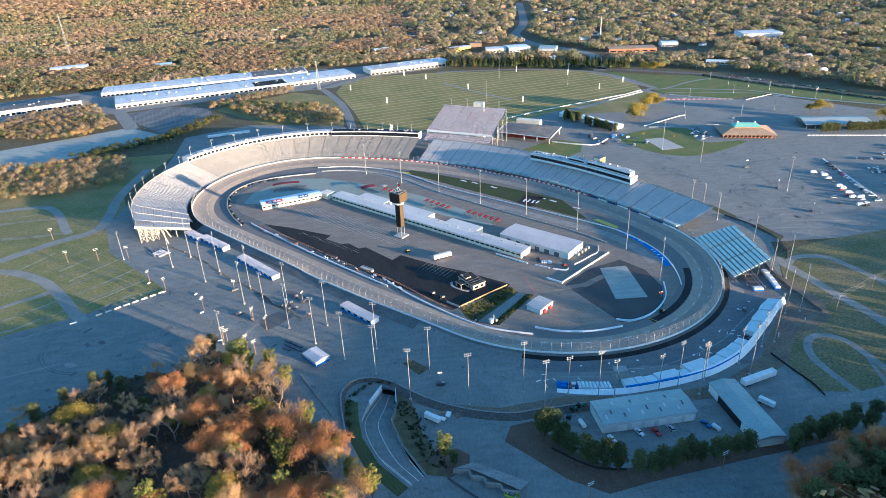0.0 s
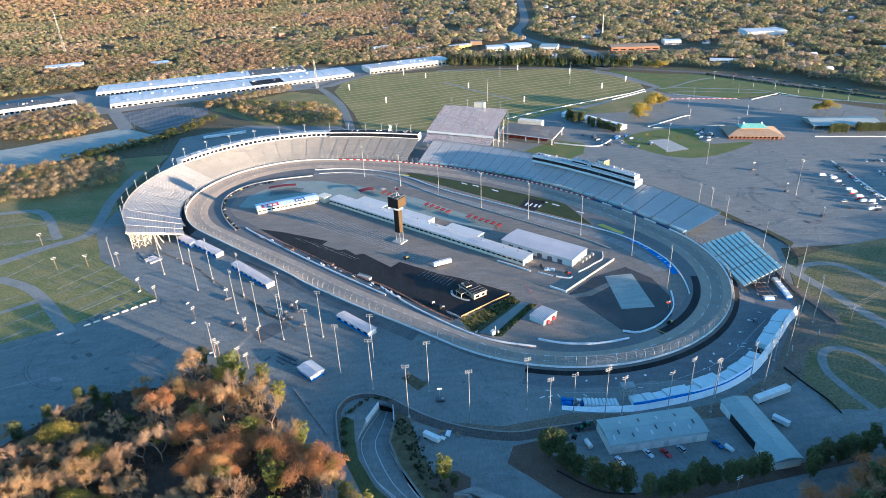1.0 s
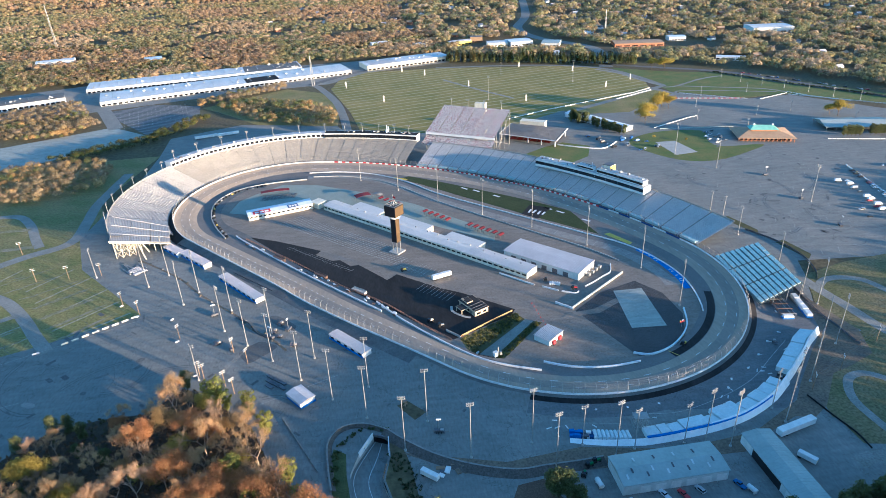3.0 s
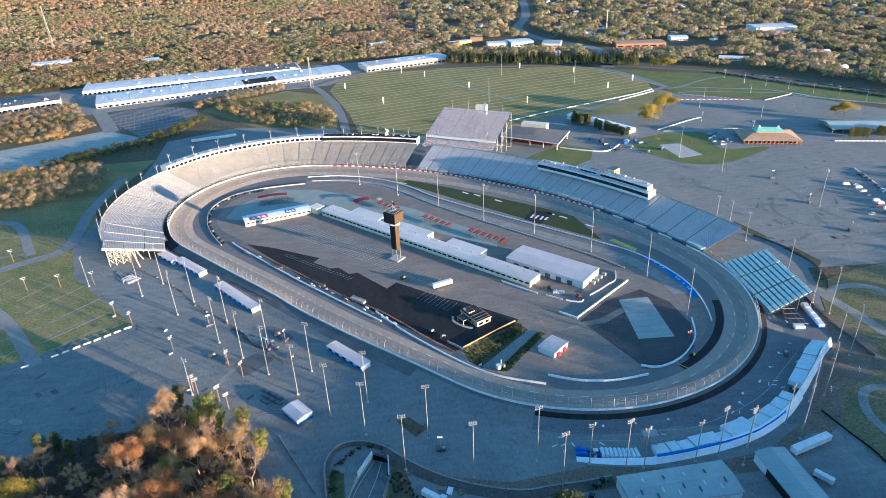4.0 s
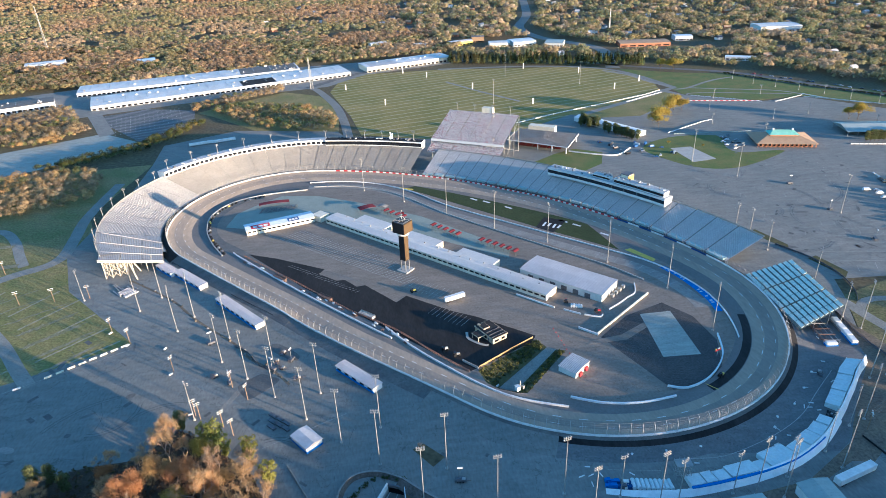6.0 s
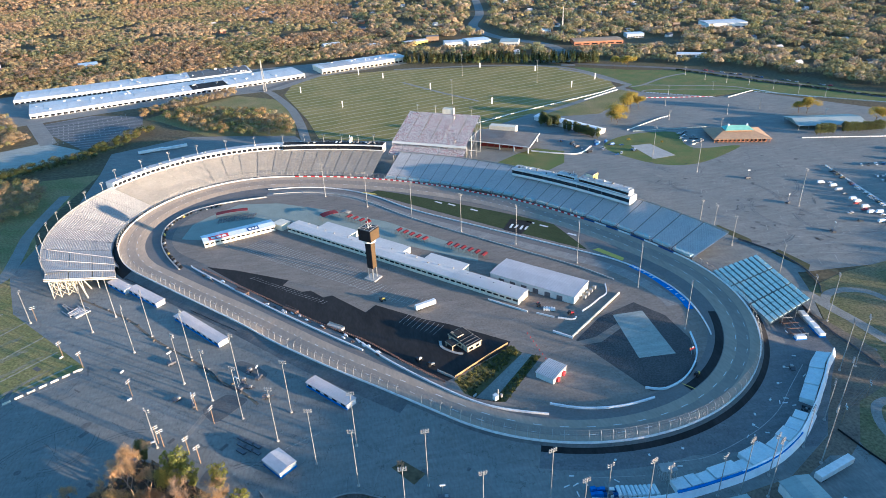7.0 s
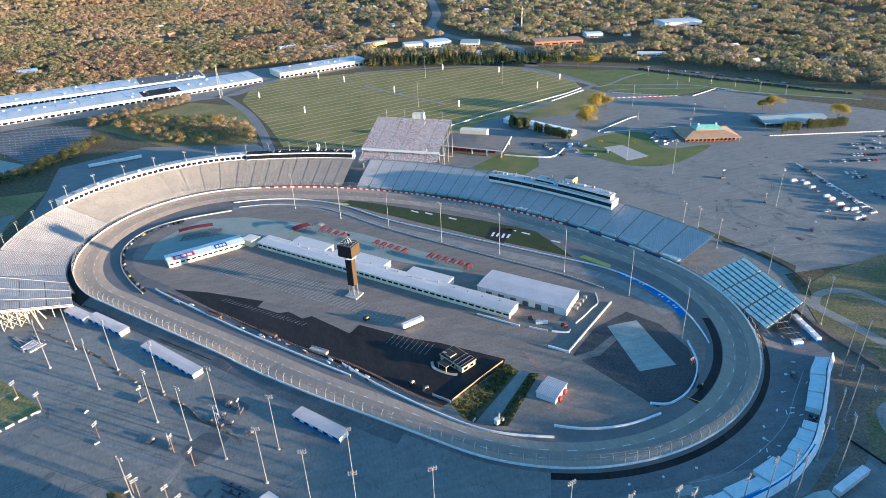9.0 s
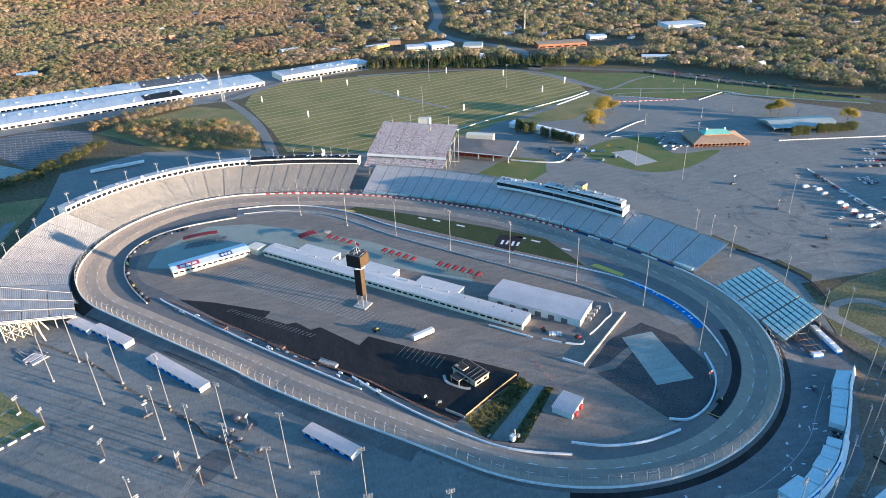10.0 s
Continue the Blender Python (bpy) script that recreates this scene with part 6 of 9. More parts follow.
# pit stall lines and infield parking lines
marks = []
for i in range(4, 50, 2):
    p, q = pit_line[i], pit_line[i + 1]
    d = (q - p).normalized()
    n = Vector((d.y, -d.x, 0))
    marks.append(line_quad(p + n * 7, p + n * 15.6, 0.3, 0.2))
paint("pit_stall_lines", marks, 0.2, LINEWHITE, "white pit stall lines")
tagged(sweep("pit_lane", pit_line[:54], -7.0, -0.5, 0.19, 0.19, APRON), "dark asphalt pit lane", "road", kind="structure")
marks = []
a, b = Vector((-76, 480)), Vector((20, 390))
u = (b - a).normalized()
w = Vector((-u.y, u.x))
n_l = int((b - a).length / 3.1)
for i in range(n_l):
    p = a + u * (i * 3.1)
    ln = 21 if i < 34 else 12
    marks.append(line_quad(p + w * (-0.5), p + w * ln + u * 4, 0.42))
marks.append(line_quad(a - u * 18, b + u * 30, 0.25))
for i in range(24):
    p = Vector((-65, 432)) + u * (i * 2.9)
    marks.append(line_quad(p, p + w * 4.0 + u * 1.5, 0.25, 0.19))
for i in range(12):
    p = Vector((20, 392)) + u * (i * 3.2)
    marks.append(line_quad(p - w * 5, p + w * 9, 0.22))
for i in range(9):
    p = Vector((30, 352)) + u * (i * 3.2)
    marks.append(line_quad(p, p + w * 11, 0.22, 0.19))
paint("parking_lines", marks, 0.14, LINEWHITE, "faded white parking lines on the infield")
marks = []
rng_lines = random.Random(3)
for row in range(9):
    for i in range(34):
        x, y = 330 + i * 5 + row * 7, 395 + row * 13 - i * 1.2
        if rng_lines.random() < 0.3:
            marks.append(line_quad((x, y), (x + 2.6, y + 5.2), 0.2))
for row in range(12):
    marks.append(line_quad((300 + row * 14, 372 + row * 10), (400 + row * 18, 350 + row * 12), 0.25))
paint("parking_lines", marks, 0.12, LINEWHITE, "faded white parking lines on the wide lot")
marks = [line_quad((-300, 268), (-150, 345), 0.25), line_quad((-260, 250), (-190, 272), 0.3), line_quad((-60, 250), (-20, 268), 0.2), line_quad((97, 212), (120, 208), 0.25)]
turn_line = smooth([(237, 259), (218, 244), (204, 232.4), (191, 224.7), (175, 218), (152.4, 211.7), (136, 212.5)], 5)
marks += [line_quad(a, b, 0.3) for a, b in zip(turn_line[:-1], turn_line[1:])]
paint("lot_lines", marks, 0.13, LINEWHITE, "thin white lines on the lots")
marks = []
for i in range(16):
    for j in range(7):
        p = Vector((-318, 815)) + Vector((5.2, 2.6)) * i + Vector((-4, 13)) * j
        marks.append(line_quad(p, p + Vector((-1.5, 6)), 0.5))
paint("parking_lines", marks, 0.11, LINEWHITE, "white parking lines on the dark car park")
# repairs and tar marks
TARMARK = mat("tar_sealed_mark", (0.085, 0.085, 0.083), 0.85, (0.13, 0.128, 0.12), 0.1, 0.9, 1.0, 0.2)
cracks = []
g = random.Random(11)
for i in range(150):
    x, y = (g.uniform(-250, 70), g.uniform(215, 400)) if i < 90 else (g.uniform(290, 520), g.uniform(360, 600))
    a = radians(g.choice((-48, 42, -45, 55, -140)) + g.uniform(-14, 14))
    w_ = g.choice((0.13, 0.16, 0.2, 0.28))
    for k in range(g.randrange(4, 14)):
        ln = g.uniform(1.5, 5)
        q = (x + ln * math.cos(a), y + ln * math.sin(a))
        if (Vector((x, y)) - MIDDLE).length < 178 and x < 250:
            break
        cracks.append(line_quad((x, y), q, w_))
        x, y = q
        a += g.gauss(0, 0.28)
for i in range(70):
    # square cut repairs
    x, y = (g.uniform(-200, 60), g.uniform(225, 360)) if i < 45 else (g.uniform(300, 480), g.uniform(380, 560))
    if (Vector((x, y)) - MIDDLE).length < 185 and x < 250:
        continue
    a = radians(-42 + g.choice((0, 90)))
    ln = g.uniform(2, 6)
    cracks.append(line_quad((x, y), (x + ln * math.cos(a), y + ln * math.sin(a)), g.uniform(0.8, 3.0)))
for i in range(26):
    # curved tyre sweeps
    c = Vector((g.uniform(300, 420), g.uniform(400, 560))) if i % 2 else Vector((g.uniform(-200, 0), g.uniform(240, 330)))
    r, a0, da = g.uniform(8, 45), g.uniform(0, 6.28), g.uniform(0.8, 2.2)
    if (c - MIDDLE).length < 200:
        continue
    for rr in (r, r + 1.9):
        for k in range(8):
            p, q = (c + Vector((math.cos(a0 + da * (k + e_) / 8), math.sin(a0 + da * (k + e_) / 8))) * rr for e_ in (0, 1))
            cracks.append(line_quad(p, q, 0.35))
paint("tar_repairs", cracks, 0.10, TARMARK, "dark tar repairs and patches in the lot")

# ---- red canopies and pit buildings ----
def make_canopy(w, dpt, h, label, material):
    c = empty("canopy")
    tagged(c, label, "canopy", "canopies in the paddock")
    bm = bmesh.new()
    rings = []
    for i in range(7):
        u = i / 6
        z = h + 0.75 * math.sin(math.pi * u)
        rings.append([bm.verts.new((-w / 2 + 0.35 + (w - 0.7) * u, y, z + dz)) for y in (-dpt / 2, dpt / 2) for dz in (0, 0.12)])
    for p_, q_ in zip(rings[:-1], rings[1:]):
        bm.faces.new((p_[1], q_[1], q_[3], p_[3]))
        bm.faces.new((p_[0], p_[2], q_[2], q_[0]))
        bm.faces.new((p_[0], q_[0], q_[1], p_[1]))
        bm.faces.new((p_[2], p_[3], q_[3], q_[2]))
    part("roof", bm, material, c)
    for sx in (-1, 1):
        for sy in (-1, 1):
            bm = bmesh.new()
            bar(bm, (sx * (w / 2 - 0.2), sy * (dpt / 2 - 0.2), 0), (sx * (w / 2 - 0.3), sy * (dpt / 2 - 0.2), h + 0.1), 0.09)
            part("leg", bm, GREYSTEEL, c)
    return c


can = make_canopy(4.5, 5.8, 2.7, "red fabric canopy on dark steel legs", RED)
spots = []
for a, b, k in (((10, 514), (24, 498.5), 4), ((47, 477), (64, 456.5), 5), ((80.5, 443), (101.7, 420.4), 6)):
    spots += [Vector(a).lerp(Vector(b), i / (k - 1)) for i in range(k)]
for i, p in enumerate(spots):
    m = pose(p.x, p.y, 0.12, 0, 0, -47)
    if i == 0:
        can.matrix_world = m
    else:
        copy_thing(can, m)
tent = make_canopy(15, 7.5, 3.6, "large red fabric tent roof on dark legs", RED)
tent.matrix_world = pose(-6, 521.5, 0.12, 0, 0, 22)
shade = make_canopy(10, 5, 3.4, "pale grey flat canopy beside the red tent", CONCRETE_OLD)
shade.matrix_world = pose(8, 522, 0.12, 0, 0, -40)
tent = make_canopy(27, 6, 3.2, "long red canopy over dark outdoor tables", RED)
tent.matrix_world = pose(-88, 550, 0.12, 0, 0, 8)
bm = bmesh.new()
bmesh.ops.create_cone(bm, cap_ends=True, segments=10, radius1=1.0, radius2=1.0, depth=0.08, matrix=Matrix.Translation((0, 0, 0.75)))
bar(bm, (0, 0, 0), (0, 0, 0.75), 0.12)
for k in range(4):
    box(bm, 1.5 * math.cos(k * 1.57), 1.5 * math.sin(k * 1.57), 0, 0.5, 0.5, 0.5)
table = part("patio_table", bm, GREYSTEEL)
tagged(table, "dark round patio table with four stools", "table", "patio tables")
for i in range(24):
    m = pose(-98 + (i % 8) * 3.9 + (i // 8) * 0.8, 536 + (i // 8) * 3.7 + (i % 8) * 0.4, 0.13, 0, 0, i * 17)
    if i == 0:
        table.matrix_world = m
    else:
        copy_thing(table, m)
sheet("patio", [(-124, 512), (-119, 538), (-107, 552), (-84, 572), (-50, 565), (-10, 540), (40, 500), (100, 430), (96, 415), (60, 445), (20, 480), (-30, 520), (-55, 524), (-105, 505)], 0.13, PATIO, "pale green grey paddock patio", 0)


# ---- vehicles ----
def wheel_bm(r, w):
    bm = bmesh.new()
    bmesh.ops.create_cone(bm, cap_ends=True, segments=10, radius1=r, radius2=r, depth=w, matrix=pose(0, 0, 0, 90))
    return bm


PAINTS = {n: mat("car_paint_" + n, c, 0.3, tuple(k * 0.9 for k in c), 0.5, 0.4, 2.0, 0.03, spec=0.6) for n, c in
          (("white", (0.75, 0.75, 0.75)), ("silver", (0.42, 0.43, 0.44)), ("black", (0.02, 0.02, 0.025)), ("red", (0.42, 0.03, 0.035)), ("blue", (0.03, 0.10, 0.28)), ("grey", (0.14, 0.15, 0.16)))}
TYRE = mat("tyre_rubber", (0.02, 0.02, 0.02), 0.9)


def make_car(kind, colour):
    """A car along x: car, pickup, van or suv."""
    L, W = {"car": (4.6, 1.8), "pickup": (6.0, 2.0), "van": (6.4, 2.2), "suv": (5.0, 2.0)}[kind]
    noun = {"car": "car", "pickup": "pickup truck", "van": "van", "suv": "sport utility vehicle"}[kind]
    c = empty(noun.replace(" ", "_"))
    tagged(c, f"{colour} {noun} parked on grey asphalt", "car" if kind != "pickup" else "truck", "parked vehicles")
    low = {"car": 0.8, "pickup": 1.05, "van": 1.2, "suv": 1.0}[kind]
    top = {"car": 1.45, "pickup": 1.9, "van": 2.6, "suv": 1.85}[kind]
    bm = bmesh.new()
    box(bm, 0, 0, 0.35, L, W, low - 0.35 + 0.1)
    bmesh.ops.bevel(bm, geom=bm.edges[:], offset=0.12, segments=1, affect="EDGES")
    part("body", bm, PAINTS[colour], c)
    x0, x1 = {"car": (-1.7, 0.9), "pickup": (-0.7, 1.5), "van": (-3.1, 2.2), "suv": (-2.3, 1.1)}[kind]
    bm = bmesh.new()
    s = 0.35 if kind != "van" else 0.1
    lo = [(x0, -W / 2 + 0.08), (x1, -W / 2 + 0.08), (x1, W / 2 - 0.08), (x0, W / 2 - 0.08)]
    hi = [(x0 + s, -W / 2 + 0.25), (x1 - 0.5, -W / 2 + 0.25), (x1 - 0.5, W / 2 - 0.25), (x0 + s, W / 2 - 0.25)]
    vl = [bm.verts.new((*p, low + 0.05)) for p in lo]
    vh = [bm.verts.new((*p, top - 0.08)) for p in hi]
    for i in range(4):
        bm.faces.new((vl[i], vl[(i + 1) % 4], vh[(i + 1) % 4], vh[i]))
    part("cabin_glass", bm, GLASS if kind != "van" else PAINTS[colour], c, "dark glass" if kind != "van" else "")
    bm = bmesh.new()
    cx = (hi[0][0] + hi[1][0]) / 2
    box(bm, cx, 0, top - 0.1, hi[1][0] - hi[0][0] + 0.1, W - 0.42, 0.1)
    part("roof", bm, PAINTS[colour], c)
    if kind == "pickup":
        bm = bmesh.new()
        box(bm, -1.9, 0, low + 0.06, 2.0, W - 0.4, 0.03)
        part("bed", bm, BLACK, c)
    wm = None
    for sx in (-0.31, 0.31):
        for sy in (-1, 1):
            if wm is None:
                o = part("wheel", wheel_bm(0.36, 0.25), TYRE, c)
                wm = o.data
            else:
                o = new("wheel", wm)
                o.parent = c
            o.location = (sx * L, sy * (W / 2 - 0.1), 0.36)
    return c


protos = {}


def put_car(kind, colour, x, y, ang, z=0.07):
    m = pose(x, y, z, 0, 0, ang)
    if (kind, colour) not in protos:
        protos[kind, colour] = make_car(kind, colour)
        protos[kind, colour].matrix_world = m
    else:
        copy_thing(protos[kind, colour], m)


for kind, colour, x, y, ang in (("pickup", "white", 108, 161, 105), ("pickup", "white", 122.5, 163.5, 112), ("pickup", "red", 130.5, 162.5, 112), ("suv", "silver", 138.5, 164, 112), ("pickup", "blue", 156.5, 164, 112)):
    put_car(kind, colour, x, y, ang)
g = random.Random(5)
COLS = ("white", "silver", "black", "grey", "blue", "white", "black", "white", "grey", "red")
for x, y, kind, col in ((422.8, 475.6, "van", "white"), (431, 474, "car", "white"), (428, 466.7, "van", "white"), (425, 457.6, "van", "silver"), (424.4, 449.8, "car", "grey"),
                        (422.8, 438.3, "van", "white"), (422.1, 432.7, "van", "white"), (418.5, 429.9, "car", "red"), (420.2, 422, "van", "white"), (416, 417.6, "suv", "red"), (416.3, 412, "van", "white"),
                        (422.3, 410.5, "van", "white"), (421.6, 406, "car", "white"), (418.6, 398.4, "suv", "white"), (411.2, 395.6, "van", "white"), (415.5, 393, "suv", "black"), (400.8, 415.3, "suv", "silver"), (397.5, 401.5, "car", "black")):
    put_car(kind, col, x, y, g.choice((0, 5, -6, 178)))
for i in range(26):
    if g.random() < 0.72:
        p = Vector((452.7, 496)).lerp(Vector((432.5, 401)), i / 25)
        put_car(g.choice(("car", "suv", "car", "pickup")), g.choice(COLS), p.x - g.uniform(0, 1.2), p.y, g.uniform(-8, 4))
# rows of the far car park
for a, b, k, fill in (((558, 544), (585, 535), 7, 0.6), ((545, 534), (578, 527.7), 7, 0.6), ((543, 523), (566, 515.5), 9, 0.95), ((522.7, 509.7), (552, 502), 10, 0.9), ((508, 498.4), (530, 493), 8, 0.9),
                      ((479.7, 475.4), (487, 472.9), 3, 1.0), ((476, 465.4), (488, 463), 5, 0.9), ((488, 504), (501.3, 500.4), 3, 0.9), ((463.3, 433.4), (463, 422), 3, 1.0), ((560, 500), (600, 488), 12, 0.85), ((548, 486), (590, 474), 12, 0.85), ((575, 520), (615, 508), 12, 0.85), ((590, 545), (630, 532), 12, 0.8)):
    for i in range(k):
        if g.random() < fill:
            p = Vector(a).lerp(Vector(b), i / max(1, k - 1))
            put_car(g.choice(("car", "car", "suv", "pickup")), g.choice(COLS), p.x + g.uniform(-0.5, 0.5), p.y + g.uniform(-0.6, 0.6), 62 + g.choice((0, 180)) + g.uniform(-5, 5))
for i in range(26):
    put_car(g.choice(("car", "suv", "van")), g.choice(("white", "silver", "black", "grey", "blue")), 250 + g.uniform(-10, 40) + i * 1.0, 655 - i * 2.2 + g.uniform(-8, 8), g.uniform(0, 180))
for i in range(14):
    put_car(g.choice(("car", "suv", "pickup")), g.choice(("white", "silver", "black", "grey")), 372 + g.uniform(0, 18), 602 + i * 3.1, 10)



def make_trailer(L, W, H, label, material, name="box_trailer"):
    t = empty(name)
    tagged(t, label, "trailer")
    bm = bmesh.new()
    box(bm, 0, 0, 1.1, L, W, H)
    bmesh.ops.bevel(bm, geom=bm.edges[:], offset=0.08, segments=1, affect="EDGES")
    part("body", bm, material, t)
    for x in (-L * 0.4, -L * 0.32):
        for sy in (-1, 1):
            o = part("wheel", wheel_bm(0.5, 0.4), TYRE, t)
            o.location = (x, sy * (W / 2 - 0.3), 0.5)
    bm = bmesh.new()
    for sy in (-0.6, 0.6):
        bar(bm, (L * 0.32, sy, 0), (L * 0.32, sy, 1.15), 0.08)
    part("landing_leg", bm, STEEL, t)
    return t


make_trailer(14.5, 2.6, 2.9, "white box semi trailer parked on the infield", WHITE).matrix_world = pose(49, 365, 0.12, 0, 0, 20)
make_trailer(22, 3.4, 3.2, "long white hauler trailer with a worn grey roof", WHITE).matrix_world = pose(199.5, 191.5, 0.12, 0, 0, 16)
make_trailer(8, 2.5, 2.4, "small white trailer beside the storage shed", WHITE).matrix_world = pose(193, 173, 0.12, 0, 0, -55)
make_trailer(9, 2.5, 2.6, "white delivery trailer beside the tunnel road", WHITE).matrix_world = pose(24, 188, 0.12, 0, 0, -40)
make_trailer(26, 3, 2.8, "long white shelter trailer in the back lot", WHITE).matrix_world = pose(-195, 752, 0.12, 0, 0, 18)
make_trailer(26, 3, 2.8, "long white shelter trailer in the back lot", WHITE).matrix_world = pose(-170, 758, 0.12, 0, 0, 18)


# ---- barriers, posts and lines beside the lots ----
def block_row(label, pts, step, size, material, name="concrete_barrier"):
    a = None
    for p, q in zip(pts[:-1], pts[1:]):
        p, q = Vector(p), Vector(q)
        k = max(1, int((q - p).length / step))
        ang = math.degrees(math.atan2(q.y - p.y, q.x - p.x))
        for i in range(k):
            c = p.lerp(q, (i + 0.5) / k)
            if a is None:
                bm = bmesh.new()
                box(bm, 0, 0, 0, size[0], size[1], size[2] * 0.5)
                box(bm, 0, 0, size[2] * 0.5, size[0], size[1] * 0.5, size[2] * 0.5)
                a = part(name, bm, material)
                tagged(a, label, "barrier", label)
                o = a
            else:
                o = new(name, a.data)
                tagged(o, label, "barrier", label)
            o.matrix_world = pose(c.x, c.y, 0.08, 0, 0, ang)


block_row("white and yellow concrete barrier at the grass edge", [(-206, 315), (-198, 320)], 5, (4, 0.9, 0.9), WHITE)
block_row("pale concrete barrier at the grass edge", [(-191, 324), (-152, 351)], 5.6, (4.0, 0.9, 0.9), CREAM)
block_row("white concrete barrier beside the field road", [(176, 746), (240, 778), (372, 833), (404, 853)], 4.2, (3.2, 0.8, 1.0), WALLWHITE)
block_row("white concrete barrier beside the far lot", [(491, 588), (584, 564.5), (610, 558)], 4.2, (3.4, 0.8, 1.0), WALLWHITE)
block_row("white concrete barrier on the wide lot", [(457, 512), (436, 402)], 4.0, (3.0, 0.8, 1.0), WALLWHITE)
block_row("white kerb block beside the far lot", [(430, 815), (500, 762)], 4.2, (3.4, 0.8, 0.8), WALLWHITE)
block_row("white kerb block along the verge", [(562, 772), (640, 705), (690, 664)], 4.2, (3.4, 0.8, 0.8), WALLWHITE)
block_row("black tyre stack beside the track", [(-153, 455), (-112, 413)], 1.9, (1.1, 1.1, 0.8), TYRE, "tyre_barrier")
block_row("black tyre stack beside the track", [(-100, 399), (-68, 367)], 1.9, (1.1, 1.1, 0.8), TYRE, "tyre_barrier")


def make_flag_post():
    f = empty("banner_post")
    tagged(f, "white feather banner post on the grass field", "banner", "banner posts on the field")
    bm = bmesh.new()
    bar(bm, (0, 0, 0), (0, 0, 10.2), 0.15)
    part("post", bm, STEEL, f)
    bm = bmesh.new()
    box(bm, 0, 0, 2.0, 1.5, 0.25, 8)
    part("banner", bm, WHITE, f)
    return f


fl = make_flag_post()
for i, (x, y) in enumerate(((95, 1022), (-31, 971), (24, 868), (153, 927), (216, 821), (255, 1040), (330, 985), (395, 905), (60, 1062), (345, 870))):
    m = pose(x, y, 0.1, 0, 0, 10 * (i % 3))
    if i == 0:
        fl.matrix_world = m
    else:
        copy_thing(fl, m)


def make_power_pole(h):
    p = empty("power_pole")
    tagged(p, "wooden power pole with crossarms", "utility pole", "power poles")
    bm = bmesh.new()
    bar(bm, (0, 0, 0), (0, 0, h), 0.2, 6)
    part("shaft", bm, WOOD, p)
    for z in (h - 0.6, h - 1.8):
        bm = bmesh.new()
        box(bm, 0, 0, z, 3.2, 0.25, 0.3)
        part("crossarm", bm, SHEDWALL, p)
    return p


pp = make_power_pole(11)
for i, (x, y, a) in enumerate(((-97, 279, 30), (-94, 276, 30), (-81, 268, 40), (-75, 261, 40), (-72, 287, 60), (-82, 299, 60), (-118, 319, 60), (-152, 352, 60), (-167, 366, 60), (-197, 412, 20), (-220, 412, 20), (-243, 412, 20),
                            (-275, 461, 20), (285, 249, 60), (321.5, 266.3, 60), (248.6, 228.5, 60), (224.9, 216.6, 60), (86, 128, 20), (150, 136, 20))):
    m = pose(x, y, 0.05, 0, 0, a)
    if i == 0:
        pp.matrix_world = m
    else:
        copy_thing(pp, m)


def cable(a, b, sag, label, n=10):
    bm = bmesh.new()
    a, b = Vector(a), Vector(b)
    last = a
    for i in range(1, n + 1):
        t = i / n
        p = a.lerp(b, t) - Vector((0, 0, sag * 4 * t * (1 - t)))
        bar(bm, last, p, 0.045, 3)
        last = p
    tagged(part("power_cable", bm, GREYSTEEL), label, "cable", "power cables")


for o in (-1.2, 0, 1.2):
    cable((-81 + o, 268, 10.5), (-72 + o, 287, 10.5), 0.6, "dark power cable between two poles")
    for (xa, ya), (xb, yb) in (((224.9, 216.6), (248.6, 228.5)), ((248.6, 228.5), (285, 249)), ((285, 249), (321.5, 266.3)), ((321.5, 266.3), (360, 285))):
        cable((xa - 0.4 * o, ya + o, 10.5), (xb - 0.4 * o, yb + o, 10.5), 0.7, "pale power cable between two poles")
g = random.Random(31)
for i, p in enumerate(smooth([(-116, 462), (-128, 484), (-137, 511), (-138, 540), (-124, 563), (-98, 575)], 7)[:-1]):
    bm = bmesh.new()
    box(bm, 0, 0, 0, g.uniform(2, 3.6), 1.3, g.uniform(0.7, 1.2))
    o = tagged(part("tyre_barrier", bm, (TYRE, TYRE, GREYSTEEL, TYRE, STEEL, TYRE, TYRE, TYRE, YELLOW)[i % 9]), "dark tyre barrier inside the turn wall", "barrier", "tyre barriers")
    o.matrix_world = pose(p.x, p.y, 0.13, 0, 0, g.uniform(60, 120))
# kerbs, hedges and marks of the wide lot
block_row("red kerb block of the far lot", [(411, 790), (497, 767)], 6.8, (3.2, 0.8, 0.7), REDPAINT)
block_row("white kerb block between red ones", [(414.3, 789.1), (500.3, 766.1)], 6.8, (3.2, 0.8, 0.7), WALLWHITE)
block_row("white kerb block of the far lot", [(515, 758), (565, 779)], 3.4, (3.2, 0.8, 0.7), WALLWHITE)
block_row("pale barrier beside the lawn", [(332, 668), (390, 700), (402, 704)], 3.4, (3.0, 0.8, 0.8), WALLWHITE)
block_row("teal barrier beside the lawn", [(336, 662), (420, 652)], 3.0, (2.6, 0.7, 0.9), TEALROOF)
sheet("planting_bed", [(284, 422), (291, 424), (300, 396), (296, 388)], 0.12, SCRUB, "dark planted strip in the lot")
sheet("planting_bed", [(301, 374), (309, 377), (315, 352), (309, 346)], 0.12, SCRUB, "dark planted strip in the lot")
barrier("rail_fence", [(291, 398), (303, 374), (307, 350), (303, 330), (296, 318)], 1.3, 0.12, GREYSTEEL, "dark steel rail fence", 0.08)
barrier("rail_fence", [(283, 322), (275.6, 312), (272.4, 282), (273.8, 266), (274, 254), (274.7, 248)], 1.5, 0.1, GREYSTEEL, "dark wire fence outside the turn", 0.08)
g = random.Random(17)
marks, stains, patches = [], [], []
